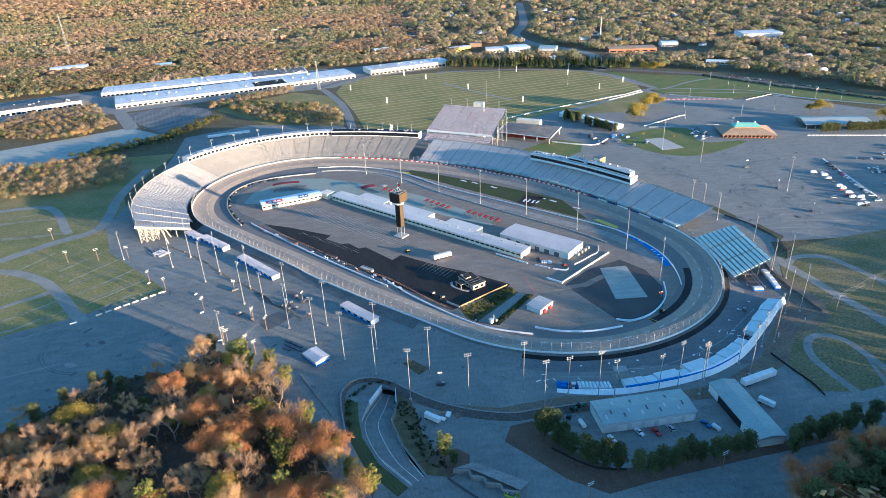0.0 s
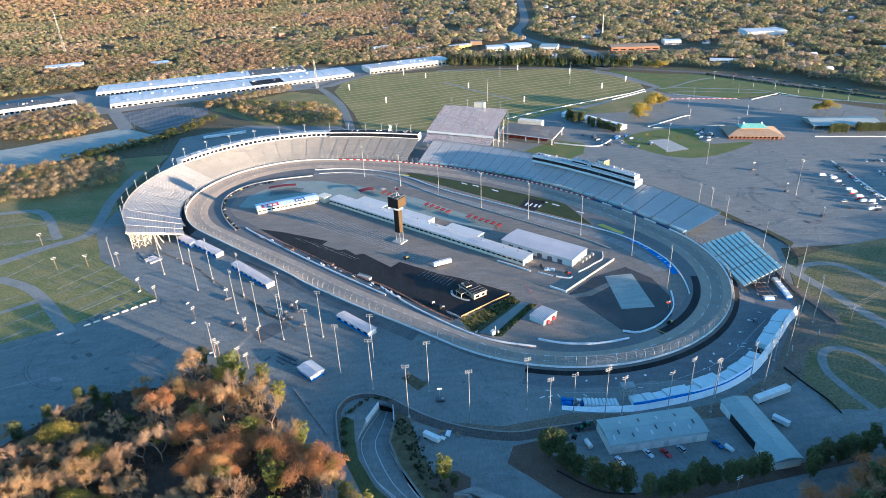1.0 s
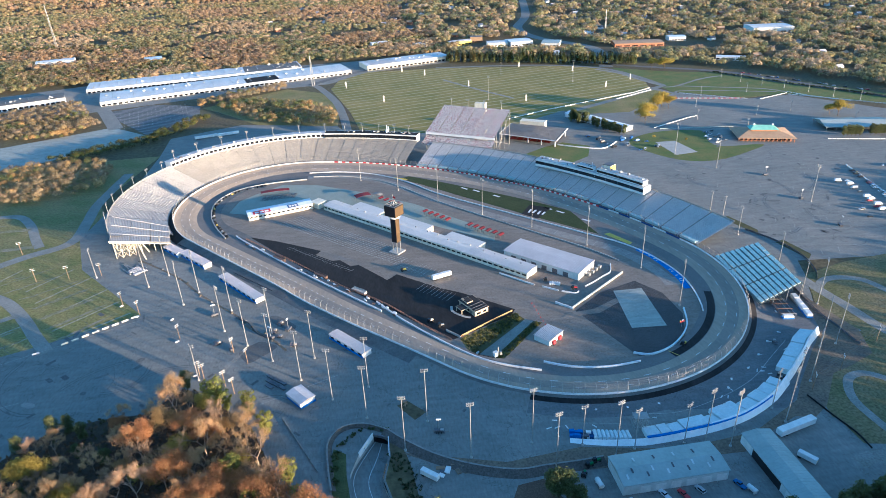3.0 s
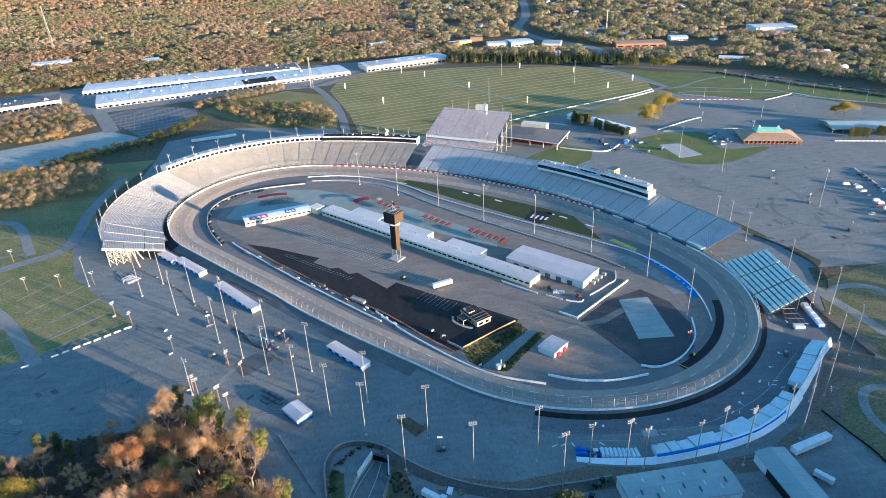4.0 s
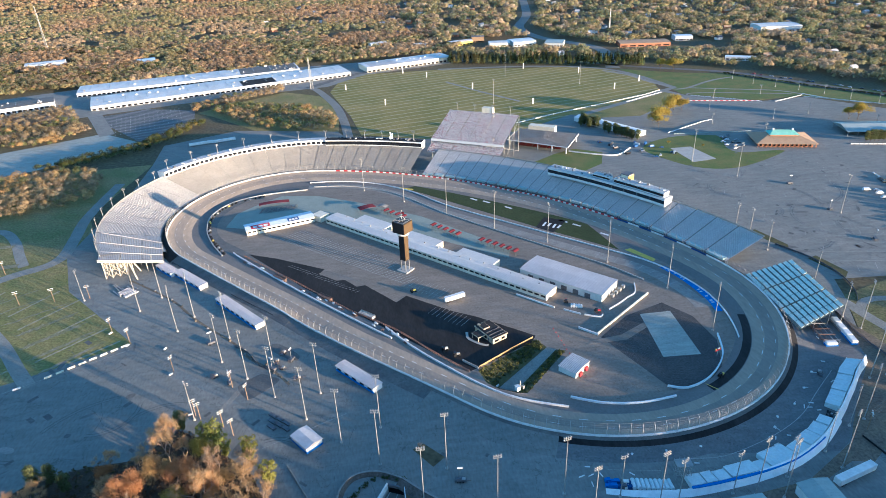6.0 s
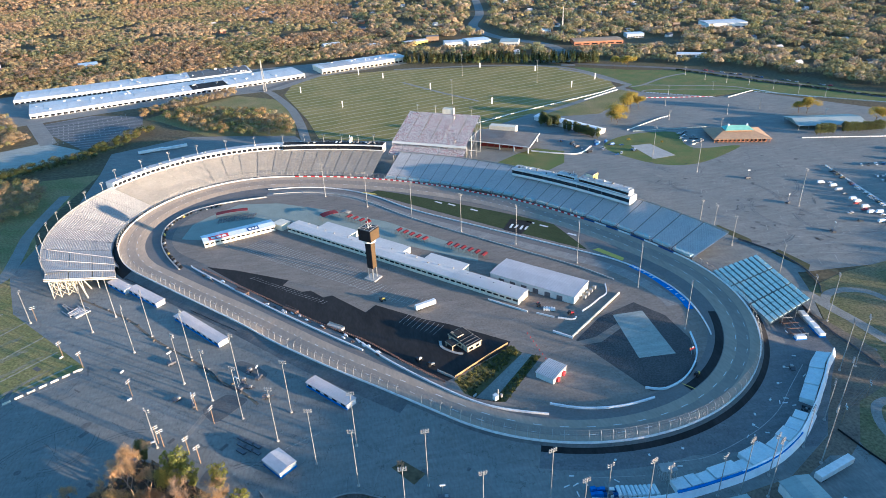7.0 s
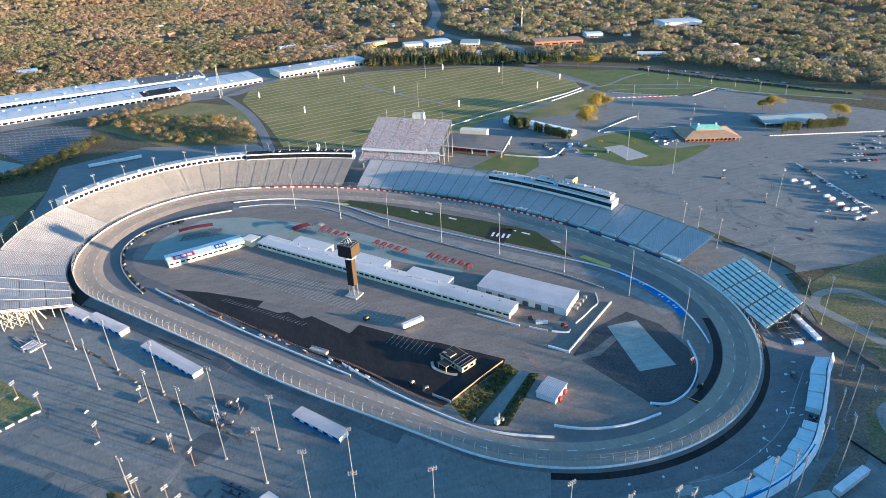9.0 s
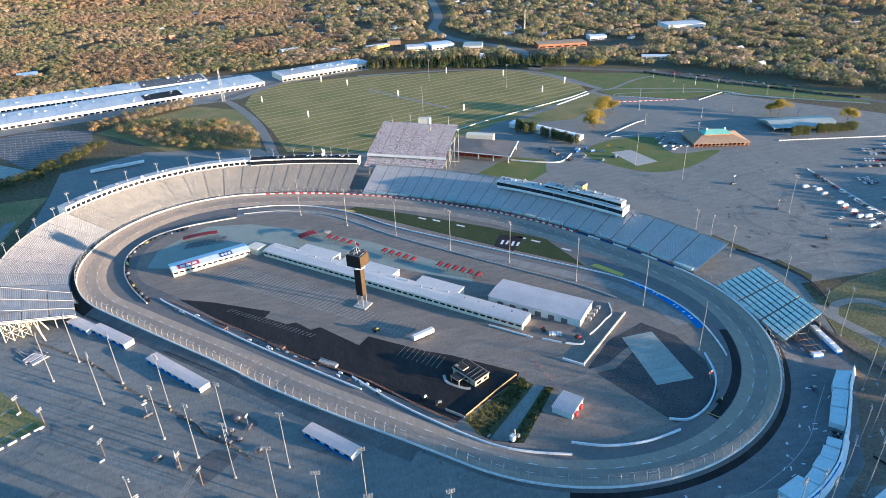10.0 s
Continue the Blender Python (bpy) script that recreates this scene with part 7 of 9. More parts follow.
for i in range(130):
    x, y = g.uniform(290, 560), g.uniform(350, 560)
    if (x - 290) * 0.9 < (360 - y) or y > 560 - abs(x - 380) * 0.3:
        continue
    a = radians(g.choice((63, 63, -20, 20)) + g.uniform(-4, 4))
    ln = g.uniform(3, 9)
    marks.append(line_quad((x, y), (x + ln * math.cos(a), y + ln * math.sin(a)), g.uniform(0.15, 0.3)))
paint("lot_marks", marks, 0.125, LINEWHITE, "faded white bay marks on the wide lot")
for i in range(60):
    x, y = g.uniform(285, 520), g.uniform(380, 600)
    if i % 2:
        x, y = g.uniform(-240, 40), g.uniform(235, 360)
    if (Vector((x, y)) - MIDDLE).length < 190:
        continue
    r1, r2, a = g.uniform(1.5, 6), g.uniform(0.6, 2.2), g.uniform(0, 3.14)
    ring = [(x + math.cos(t) * r1 * math.cos(a) - math.sin(t) * r2 * math.sin(a), y + math.cos(t) * r1 * math.sin(a) + math.sin(t) * r2 * math.cos(a)) for t in np.arange(0, 6.28, 0.7)]
    (stains if i % 3 else patches).append(ring)
paint("oil_stains", stains, 0.105, ASPHALT_DARK, "dark oil stains on asphalt", "stain")
paint("pale_patches", patches, 0.108, CONCRETE_OLD, "pale repair patches on asphalt", "stain")

# ---- verge beyond the far lot ----
road("verge_path", [(426, 852), (445, 855), (489, 883), (518, 895), (536, 898)], 4.5, CONCRETE_OLD, "pale gravel path over the verge", 0.13)
road("verge_path", [(444, 856), (491, 835), (547, 810), (568, 784)], 4.0, CONCRETE_OLD, "pale gravel path over the verge", 0.135)
road("verge_path", [(426, 817), (437, 826), (480, 816), (556, 788)], 3.0, CONCRETE_OLD, "pale gravel path over the verge", 0.14)
road("field_path", [(122, 990), (125, 983), (147, 942), (175, 893), (204, 847)], 5.0, CONCRETE_OLD, "pale worn path across the field", 0.13)
road("field_path", [(373, 995), (398, 958), (412, 905), (426, 866)], 7.0, CONCRETE_OLD, "pale gravel path at the field edge", 0.14)
hedge_line = smooth([(536, 923), (566, 877), (605, 816), (639, 773), (660, 741), (700, 690)], 12)
verge_verts, verge_tints = [], []
g = random.Random(44)
for p in hedge_line:
    for k in range(3):
        q = Vector((p.x + g.uniform(-2.5, 2.5), p.y + g.uniform(-2.5, 2.5), 0.9))
        for j in range(16):
            d = Vector((g.gauss(0, 1), g.gauss(0, 1), abs(g.gauss(0, 1)))).normalized()
            u = d.cross(Vector((0.2, 0.4, 1))).normalized()
            w = d.cross(u)
            s = g.uniform(0.4, 0.8)
            c = q + d * 1.1
            verge_verts += [c - u * s - w * s, c + u * s - w * s, c + u * s + w * s, c - u * s + w * s]
            verge_tints.append((0.05, 0.06, 0.03))
HEDGE = (verge_verts, verge_tints)
barrier("edge_fence", [(540, 915), (563, 877), (602, 816), (636, 773), (657, 741), (694, 692)], 1.4, 0.2, GREYSTEEL, "dark fence along the perimeter road", 0.08)
block_row("white and blue barrier along the verge", [(568, 784), (585, 753), (616, 722)], 3.6, (3.0, 0.8, 0.9), PALEBLUE)
block_row("white barrier beside the field road", [(337, 805), (401, 841)], 4.2, (3.2, 0.8, 1.0), WALLWHITE)
for i, (x, y) in enumerate(((530, 889), (541, 854), (558, 828), (577, 805), (595, 778), (609, 747), (628, 722), (451, 794), (519, 799), (430, 640), (470, 690), (520, 700), (395, 690), (560, 640))):
    copy_thing(first_low, pose(x, y, 0.05, 0, 0, 40 * i))
for i in range(30):
    p = Vector((550, 925)).lerp(Vector((665, 760)), i / 29)
    if g.random() < 0.6:
        put_car(g.choice(("car", "suv", "pickup")), g.choice(COLS), p.x + g.uniform(4, 8), p.y + g.uniform(3, 6), 125 + g.uniform(-5, 5), 0.13)


# ---- sunken tunnel road ----
g0 = random.Random(12)
LIME = mat("lime_green_paint", (0.30, 0.40, 0.06), 0.6, (0.24, 0.32, 0.05), 0.5, 0.6, 1.5, 0.1)
left = smooth([(10, 147), (-3, 164), (-10, 181), (-12, 195), (-8, 207), (-1, 219)], 4)
right = smooth([(17, 152), (11, 163), (6, 178), (3, 191), (6, 204), (6, 216)], 4)
verts, faces = [], []
n = len(left)
for i in range(n):
    z = -4.6 * min(1.0, i / (n - 1) * 1.15) ** 1.2 + 0.05
    verts += [(left[i].x, left[i].y, z), (right[i].x, right[i].y, z), (left[i].x, left[i].y, 0.06), (right[i].x, right[i].y, 0.06)]
tagged(mesh_from("tunnel_road", verts, [(4 * i, 4 * i + 1, 4 * i + 5, 4 * i + 4) for i in range(n - 1)] , ASPHALT), "grey road sloping down into the tunnel", "road", kind="structure")
tagged(mesh_from("ramp_wall", verts, [(4 * i, 4 * i + 4, 4 * i + 6, 4 * i + 2) for i in range(n - 1)] + [(4 * i + 1, 4 * i + 3, 4 * i + 7, 4 * i + 5) for i in range(n - 1)], CONCRETE), "grey concrete retaining walls of the ramp", "wall", kind="structure")
p, q = Vector((-1, 219)), Vector((6, 216))
d = Vector((0.4, 0.92)) * 14
bm = bmesh.new()
vv = [bm.verts.new((*v, z)) for v in (p, q, q + d, p + d) for z in (-4.6, -0.3)]
for a in ((0, 2, 4, 6), (1, 7, 5, 3), (2, 3, 5, 4), (4, 5, 7, 6), (6, 7, 1, 0)):
    bm.faces.new([vv[i] for i in a])
tagged(part("tunnel_bore", bm, ASPHALT_BLACK), "dark tunnel under the lot", "tunnel", kind="structure")
barrier("portal_beam", [p, q], 1.4, 0.8, GREYSTEEL, "dark steel beam over the tunnel mouth", -0.9, 2)
barrier("wing_wall", [(-8, 207), (-1.3, 219)], 3.2, 0.5, WHITE, "white slanted wing wall of the tunnel", -2.0, 3)
barrier("wing_wall", [(6.2, 204), (6.2, 216)], 2.0, 0.4, WHITE, "white wing wall of the tunnel", -1.2, 3)
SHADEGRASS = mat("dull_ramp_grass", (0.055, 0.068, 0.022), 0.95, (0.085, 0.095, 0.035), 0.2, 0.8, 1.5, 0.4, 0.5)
EARTHWALL = mat("dark_earth_bank", (0.075, 0.066, 0.057), 0.95, (0.105, 0.092, 0.078), 0.15, 0.8, 1.2, 0.3, 0.4)
BANK_LINE = [(-20, 186), (-22, 200), (-22.8, 215.5), (-17, 225), (-6, 226.4), (5.3, 220.8), (13.2, 213), (27.2, 201.3), (44.7, 191.8), (63.4, 186.2), (77, 186.6), (92.5, 187), (104, 188)]
barrier("ramp_kerb", BANK_LINE, 1.5, 0.8, CONCRETE_OLD, "curved grey concrete wall above the tunnel", 0.05)
for side_, w_, lab_ in ((BANK_LINE[5:], -4.8, "dark earth bank below the lot"), (BANK_LINE[:6], -2.2, "narrow dark earth bank round the tunnel mouth")):
    tagged(sweep("earth_bank", smooth(side_, 8), w_, -0.3, 0.13, 1.45, EARTHWALL), lab_, "bank", kind="structure")
barrier("road_kerb", [(-46.8, 237.3), (-37.8, 220.1), (-26.6, 198.9)], 0.7, 0.5, CONCRETE_OLD, "long concrete kerb beside the service road", 0.08)
sheet("ramp_grass", [(-20, 186), (-22, 200), (-20, 212), (-14, 208), (-13.5, 195), (-11.5, 181), (-4, 163), (9, 146.5), (4, 142), (-10, 160)], 0.10, SHADEGRASS, "dull green grass strip beside the ramp")
sheet("ramp_bank", [(6.5, 214), (13, 209), (16, 196), (18, 180), (26, 160), (28, 150), (18, 152.5), (8, 174.5), (4, 190), (7, 204)], 0.10, FLOOR, "planted bank beside the ramp")
mid_line = [(left[i].lerp(right[i], s), -4.6 * min(1.0, i / (n - 1) * 1.15) ** 1.2 + 0.09) for s in (0.1, 0.55) for i in range(n)]
ramp_quads = []
for i in range(2 * n - 1):
    (a, za), (b, zb) = mid_line[i], mid_line[i + 1]
    if (i + 1) % n:
        w = Vector((-(b - a).y, (b - a).x, 0)).normalized() * 0.12
        ramp_quads.append([(*(a + w).xy, za), (*(a - w).xy, za), (*(b - w).xy, zb), (*(b + w).xy, zb)])
paint("ramp_lines", ramp_quads, 0.0, WHITE, "white lane lines down the ramp")
paint("ramp_lines", [line_quad((10 + 0.5, 148.5), (-2.3, 165), 0.3), line_quad((16.3, 151.3), (10.5, 163), 0.3), line_quad((10.3, 147.5), (16.7, 151.7), 0.4)], 0.02, WHITE, "white lines at the ramp's mouth")
sheet("mulch_bank", [(62, 178), (57, 168), (66, 158), (80, 141), (96, 130), (118, 134), (165, 140), (220, 146), (220, 150), (165, 147), (120, 143), (104, 143), (92, 152), (80, 168), (74, 180)], 0.14, MULCH, "brown mulch bank below the conifers")
sheet("mulch_bank", [(19.6, 162.5), (23.7, 166.8), (33.5, 167), (39, 162), (37.8, 155), (28, 149)], 0.14, MULCH, "brown mulch round a pine")
sheet("planting_bed", [(11.5, 238), (17, 241), (26, 231), (20, 226)], 0.13, FLOOR, "dark planting bed in the lot")
road("loop_path", [(274, 172), (272, 190), (271, 203), (268.6, 217), (260.5, 224.5), (251, 223.5), (244.5, 216.5), (240.5, 206), (241, 193), (243, 180), (244.7, 170)], 4.6, PATHGREY, "pale looping path on the grass", 0.14)
road("yard_path", [(214, 168), (224, 170.8), (244, 171.4), (258, 173), (300, 178)], 7, PATHGREY, "grey lane below the grass", 0.145)
sheet("yard", [(224, 196), (205, 200), (183, 190), (186, 150), (230, 160), (258, 172), (240, 174), (225, 178)], 0.125, ASPHALT, "grey gravel yard behind the sheds")
barrier("silt_fence", [(219.7, 213), (223, 197), (226, 185), (226, 175)], 1.0, 0.15, BLACK, "low black silt fence", 0.1)
barrier("silt_fence", [(78, 160), (93, 146), (108, 142)], 1.0, 0.15, BLACK, "low black silt fence", 0.1)
ZIG = [(30, 152), (37, 150.5), (37.5, 147), (43, 145.5), (43.5, 142), (49.5, 140.5), (50, 137), (57, 135)]
for a, b in zip(ZIG[:-1], ZIG[1:]):
    a, b = Vector(a), Vector(b)
    bays = max(1, round((b - a).length / 2.2))
    for j in range(3):
        for i in range(bays):
            p0, p1 = a.lerp(b, (i + 0.01) / bays), a.lerp(b, (i + 0.99) / bays)
            w = wall_line("concrete_block", [(p0.x, p0.y, 0), (p1.x, p1.y, 0)], 0.9, 0.78, CONCRETE_OLD, None, base=0.1 + 0.8 * j)
            tagged(w, "large pale concrete block in a stepped bay wall", "block", "blocks of the bay wall")
sheet("bay_bank", [(30.5, 152.8), (38, 151.3), (44.5, 146.2), (51, 141.2), (57.6, 135.8), (62, 140), (52, 147), (40, 155)], 2.3, CONCRETE_OLD, "pale paved bank behind the bay wall")
barrier("bay_fence", [(27, 149), (34, 141), (42, 132)], 1.3, 0.3, GREYSTEEL, "dark low fence by the storage bays", 0.1, 1)
skip = empty("skip")
tagged(skip, "lime green waste skip heaped with scrap", "skip")
bm = bmesh.new()
box(bm, 0, 0, 0, 6.5, 2.6, 0.25)
for sx, sy, lx, ly in ((0, 1.25, 6.5, 0.12), (0, -1.25, 6.5, 0.12), (3.2, 0, 0.12, 2.6), (-3.2, 0, 0.12, 2.6)):
    box(bm, sx, sy, 0.2, lx, ly, 1.5)
part("body", bm, LIME, skip)
for i in range(9):
    bm = bmesh.new()
    box(bm, g0.uniform(-2.6, 2.6), g0.uniform(-0.8, 0.8), 0.6 + 0.1 * i, g0.uniform(0.6, 1.8), g0.uniform(0.3, 0.9), 0.3, g0.uniform(0, 180))
    part("scrap", bm, (WHITE, GREYSTEEL, STEEL)[i % 3], skip, "loose scrap")
skip.matrix_world = pose(53.5, 134.8, 0.1, 0, 0, -35)

# infield ramp with planted banks
def place_flat(ob, x, y, ang, z=0.15):
    ob.matrix_world = pose(x, y, z, 0, 0, ang)
    return ob


def slope(name, upper, lower, material, label):
    """A bank between an upper and a lower line of points."""
    k = 8
    verts, faces = [], []
    for i in range(k + 1):
        verts += [upper[0].lerp(upper[1], i / k), lower[0].lerp(lower[1], i / k)]
    for i in range(k):
        faces.append((2 * i, 2 * i + 1, 2 * i + 3, 2 * i + 2))
    return tagged(mesh_from(name, verts, faces, material), label, "bank", kind="structure")


RAMP_L = (Vector((60, 278.5, -4.2)), Vector((94.5, 305, 0.12)))
RAMP_R = (Vector((67, 273, -4.2)), Vector((99, 302, 0.12)))
BANK_L = (Vector((52, 290.6, 0.12)), Vector((90, 313, 0.12)))
BANK_R = (Vector((74, 268, 0.12)), Vector((104, 300, 0.12)))
slope("infield_ramp", RAMP_L, RAMP_R, PATHGREY, "grey ramp down into the tunnel between planted banks")
slope("planted_bank", BANK_L, RAMP_L, SCRUB, "overgrown green bank beside the infield ramp")
slope("planted_bank", RAMP_R, BANK_R, SCRUB, "overgrown green bank beside the infield ramp")
slope("ramp_head", (BANK_L[1], BANK_R[1]), (RAMP_L[1], RAMP_R[1]), ASPHALT_OLD, "worn asphalt at the head of the infield ramp")
slope("end_bank", (Vector((52, 290.6, 0.12)), Vector((55.4, 276.5, 0.12))), (RAMP_L[0], RAMP_L[0]), SCRUB, "scrubby bank beside the tunnel mouth")
slope("end_bank", (Vector((69, 269.2, 0.12)), Vector((74, 268, 0.12))), (RAMP_R[0], RAMP_R[0]), SCRUB, "scrubby bank beside the tunnel mouth")
# black sheet paints the shade of the tunnel mouth; no bore behind it
slope("portal_wall", (Vector((55.4, 276.5, 0.4)), Vector((69, 269.2, 0.4))), (RAMP_L[0], RAMP_R[0]), ASPHALT_BLACK, "black sheet painting the shade in the tunnel mouth under the track")
barrier("ramp_edge", [(59.6, 279.2), (61.5, 280.6)], 1.4, 0.3, WHITE, "white end of the ramp wall", -3.6, 2)
TANWOOD = mat("tan_board_wall", (0.36, 0.25, 0.11), 0.85, (0.28, 0.19, 0.085), 0.5, 0.7, 2.0, 0.15)
barrier("board_wall", [(52.9, 293), (71, 304.4), (88.6, 315)], 1.3, 0.2, TANWOOD, "tan board wall between asphalt and planted bank", 0.12, 4)
pump = empty("pump_house", pose(69.5, 271.2, 0.12, 0, 0, 25))
tagged(pump, "small white pump box with steel masts by the ramp", "pump")
for nm, x, y, sx, sy, h, m in (("box", 0, 0, 2.2, 2.2, 2.6, WHITE), ("roof", 0, 0, 2.5, 2.5, 2.8, SHEDWALL), ("mast", 2.2, 0.6, 0.5, 0.5, 5.0, STEEL), ("mast", 2.6, 1.6, 0.4, 0.4, 4.2, STEEL), ("tank", 3.4, -0.4, 1.2, 1.2, 1.8, STEEL)):
    bm = bmesh.new()
    box(bm, x, y, 2.6 if nm == "roof" else 0, sx, sy, h - (2.6 if nm == "roof" else 0))
    part(nm, bm, m, pump)
for i in range(7):
    p = Vector((45.3, 299.6)).lerp(Vector((51.4, 293)), i / 6)
    bm = bmesh.new()
    box(bm, 0, 0, 0, 0.5, 2.4, 1.0)
    box(bm, 0, 0, 1.0, 0.25, 2.4, 0.4)
    tagged(place_flat(part("barricade", bm, CONCRETE), p.x, p.y, 35), "pale barricade stacked beside the fence", "barricade", "stacked barricades")

# ---- halls with details ----
def place(ob, x, y, ang, z=0.06):
    ob.matrix_world = pose(x, y, z, 0, 0, ang)
    return ob


def make_pavilion():
    p = empty("pavilion")
    tagged(p, "orange brick pavilion with tan hipped roof and green lantern", "building")
    bm = bmesh.new()
    box(bm, 0, 0, 0, 52, 34, 4.2)
    part("wall", bm, BRICK, p)
    bm = bmesh.new()
    gable(bm, 58, 40, 4.2, 9.5, 0.6, 0.4, 18)
    part("roof", bm, TANROOF, p)
    bm = bmesh.new()
    box(bm, 0, 0, 6.5, 26, 12, 3.2)
    part("lantern_wall", bm, BRICK, p)
    bm = bmesh.new()
    gable(bm, 28, 14, 9.6, 13.0, 0.6, 0.3, 5)
    part("lantern_roof", bm, GREENROOF, p, "green copper roof")
    for sx in (-1, 1):
        bm = bmesh.new()
        box(bm, sx * 9.5, 0, 12.2, 1.6, 1.6, 2.2)
        part("finial", bm, WHITE, p)
    for i in range(12):
        bm = bmesh.new()
        box(bm, -26 + 52 * (i + 0.5) / 12, -17.05, 0.6, 2.8, 0.3, 2.6)
        part("window", bm, GLASS, p)
    for i in range(14):
        bm = bmesh.new()
        box(bm, -28 + 56 * i / 13, -19.4, 0, 0.5, 0.5, 4.1)
        part("column", bm, BRICK, p)
    return p


place(make_pavilion(), 430, 612, -15)


def make_shelter():
    s = empty("shelter")
    tagged(s, "long open shelter with a blue grey metal roof", "shelter")
    bm = bmesh.new()
    gable(bm, 74, 36, 5.0, 8.5, 0.5, 0.3)
    part("roof", bm, TEALROOF, s)
    for i in range(8):
        for sy in (-1, 1):
            bm = bmesh.new()
            box(bm, -36 + 72 * i / 7, sy * 17, 0, 0.5, 0.5, 5)
            part("post", bm, STEEL, s)
    return s


place(make_shelter(), 545, 622, -12)


STAGEROOF = mat("grey_tan_canopy", (0.40, 0.375, 0.34), 0.8, (0.33, 0.31, 0.285), 0.1, 0.7, 0.8, 0.1)


def make_stage():
    s = empty("stage_canopy")
    tagged(s, "wide tan fabric stage canopy on white columns", "stage")
    bm = bmesh.new()
    v = [bm.verts.new(p) for p in ((-34, -20, 7.5), (34, -26, 7.5), (34, 18, 9), (-34, 18, 9), (0, -8, 9.6), (0, 14, 9.8))]
    for f in ((0, 1, 4), (1, 2, 5, 4), (2, 3, 5), (3, 0, 4, 5)):
        bm.faces.new([v[i] for i in f])
    geo = bmesh.ops.solidify(bm, geom=bm.faces[:], thickness=0.5)
    part("roof", bm, STAGEROOF, s)
    bm = bmesh.new()
    for a_, b_ in (((-34, -20, 7.2), (34, -26, 7.2)), ((34, -26, 7.2), (34, 18, 8.6)), ((-34, -20, 7.2), (-34, 18, 8.6))):
        bar(bm, a_, b_, 0.55, 4)
    part("fascia", bm, WHITE, s, "white edge fascia")
    for x, y, h in ((-32, -18, 7.2), (32, -24, 7.2), (0, -20, 7.6), (32, 16, 8.6), (-32, 16, 8.6), (16, -22, 7.4)):
        bm = bmesh.new()
        box(bm, x, y, 0, 1.1, 1.1, h)
        part("column", bm, WHITE, s)
    bm = bmesh.new()
    box(bm, -8, 22, 0, 30, 9, 13.5)
    bmesh.ops.bevel(bm, geom=bm.edges[:], offset=0.15, segments=1, affect="EDGES")
    part("stage_house", bm, CREAM, s)
    for i in range(6):
        bm = bmesh.new()
        v = [bm.verts.new(p) for p in ((-24 + i * 8, -14, 0.4), (-17 + i * 8, -14, 0.4), (-17 + i * 8, 6, 1.6), (-24 + i * 8, 6, 1.6))]
        bm.faces.new(v)
        bmesh.ops.solidify(bm, geom=bm.faces[:], thickness=0.5)
        part("seating", bm, RED, s, "red seating")
    return s


place(make_stage(), 188, 664, -32)
barrier("stage_wall", [(207, 632), (232, 616), (252, 610), (272, 628)], 1.2, 0.8, WALLWHITE, "white curved wall beside the stage", 0.08)


def ribs(name, length, depth, eave, ridge, step, material, parent, x_from=None):
    """Raised standing seams across a pitched roof."""
    bm = bmesh.new()
    k = int(length / step)
    for i in range(k + 1):
        x = -length / 2 + length * i / k
        if x_from is not None and x < x_from:
            continue
        for s in (-1, 1):
            a, b = Vector((x, s * (depth / 2 + 0.3), eave + 0.36)), Vector((x, 0, ridge + 0.36))
            m = Matrix.Translation((a + b) / 2) @ (b - a).to_track_quat("Y", "Z").to_matrix().to_4x4() @ Matrix.Diagonal((0.2, (b - a).length, 0.04, 1))
            bmesh.ops.create_cube(bm, size=1.0, matrix=m)
    ob = part(name, bm, material, parent)
    ob["kind"] = "stuff"
    return ob


RUSTRIB = mat("rusty_roof_rib", (0.50, 0.40, 0.35), 0.7, (0.60, 0.56, 0.53), 0.4, 0.8, 1.5, 0.15)


def roller_doors(h, length, depth, items, material, name="roller_door"):
    for x, w, hh in items:
        bm = bmesh.new()
        box(bm, x, -depth / 2 - 0.06, 0.1, w, 0.12, hh)
        part(name, bm, material, h)


things = {o.name: o for o in scene.objects}
roller_doors(things["maintenance_shed"], 48, 17, [(-14 + i * 7, 4.6, 3.9) for i in range(6)], WHITE)
for i in range(14):
    y0 = (-5.0, -2.4, 3.6)[i % 3]
    zr = 6.3 + 1.2 * (1 - abs(y0) / 8.9) + 0.06
    m = pose(-21 + i * 3.1, y0, zr, 7.7 if y0 < 0 else -7.7) @ Matrix.Diagonal((0.8, 2.4, 0.1, 1))
    bm = bmesh.new()
    bmesh.ops.create_cube(bm, size=1.0, matrix=m)
    part("roof_light", bm, GREYSTEEL if i % 2 else SHEDWALL, things["maintenance_shed"])
roller_doors(things["inspection_building"], 60, 23, [(-22 + i * 8.5, 4.0, 3.4) for i in range(6)], GREYSTEEL)
roller_doors(things["open_shed"], 42, 14, [(-17, 7, 3.9), (15, 7, 3.9)], WHITE)
# black panel on the closed wall paints the bay's shaded inside
roller_doors(things["open_shed"], 42, 14, [(-2, 20, 4.2)], BLACK, "open_bay")
for o in scene.objects[:]:
    if o.name.startswith("concession_trailer"):
        L = max(v.co.x for v in o.children[0].data.vertices) * 2
        bm = bmesh.new()
        box(bm, 0, -3.3, 0.1, L, 0.12, 1.4)
        part("base_panel", bm, BLUE, o, "blue base panel")
        ribs("roof_seams", L, 6.5, 3.2, 3.5, 1.3, RUSTRIB, o)
        k = int(L / 6)
        for i in range(k):
            bm = bmesh.new()
            box(bm, -L / 2 + L * (i + 0.5) / k, -3.32, 1.5, 3.2, 0.1, 1.2)
            part("serving_hatch", bm, GLASS, o)
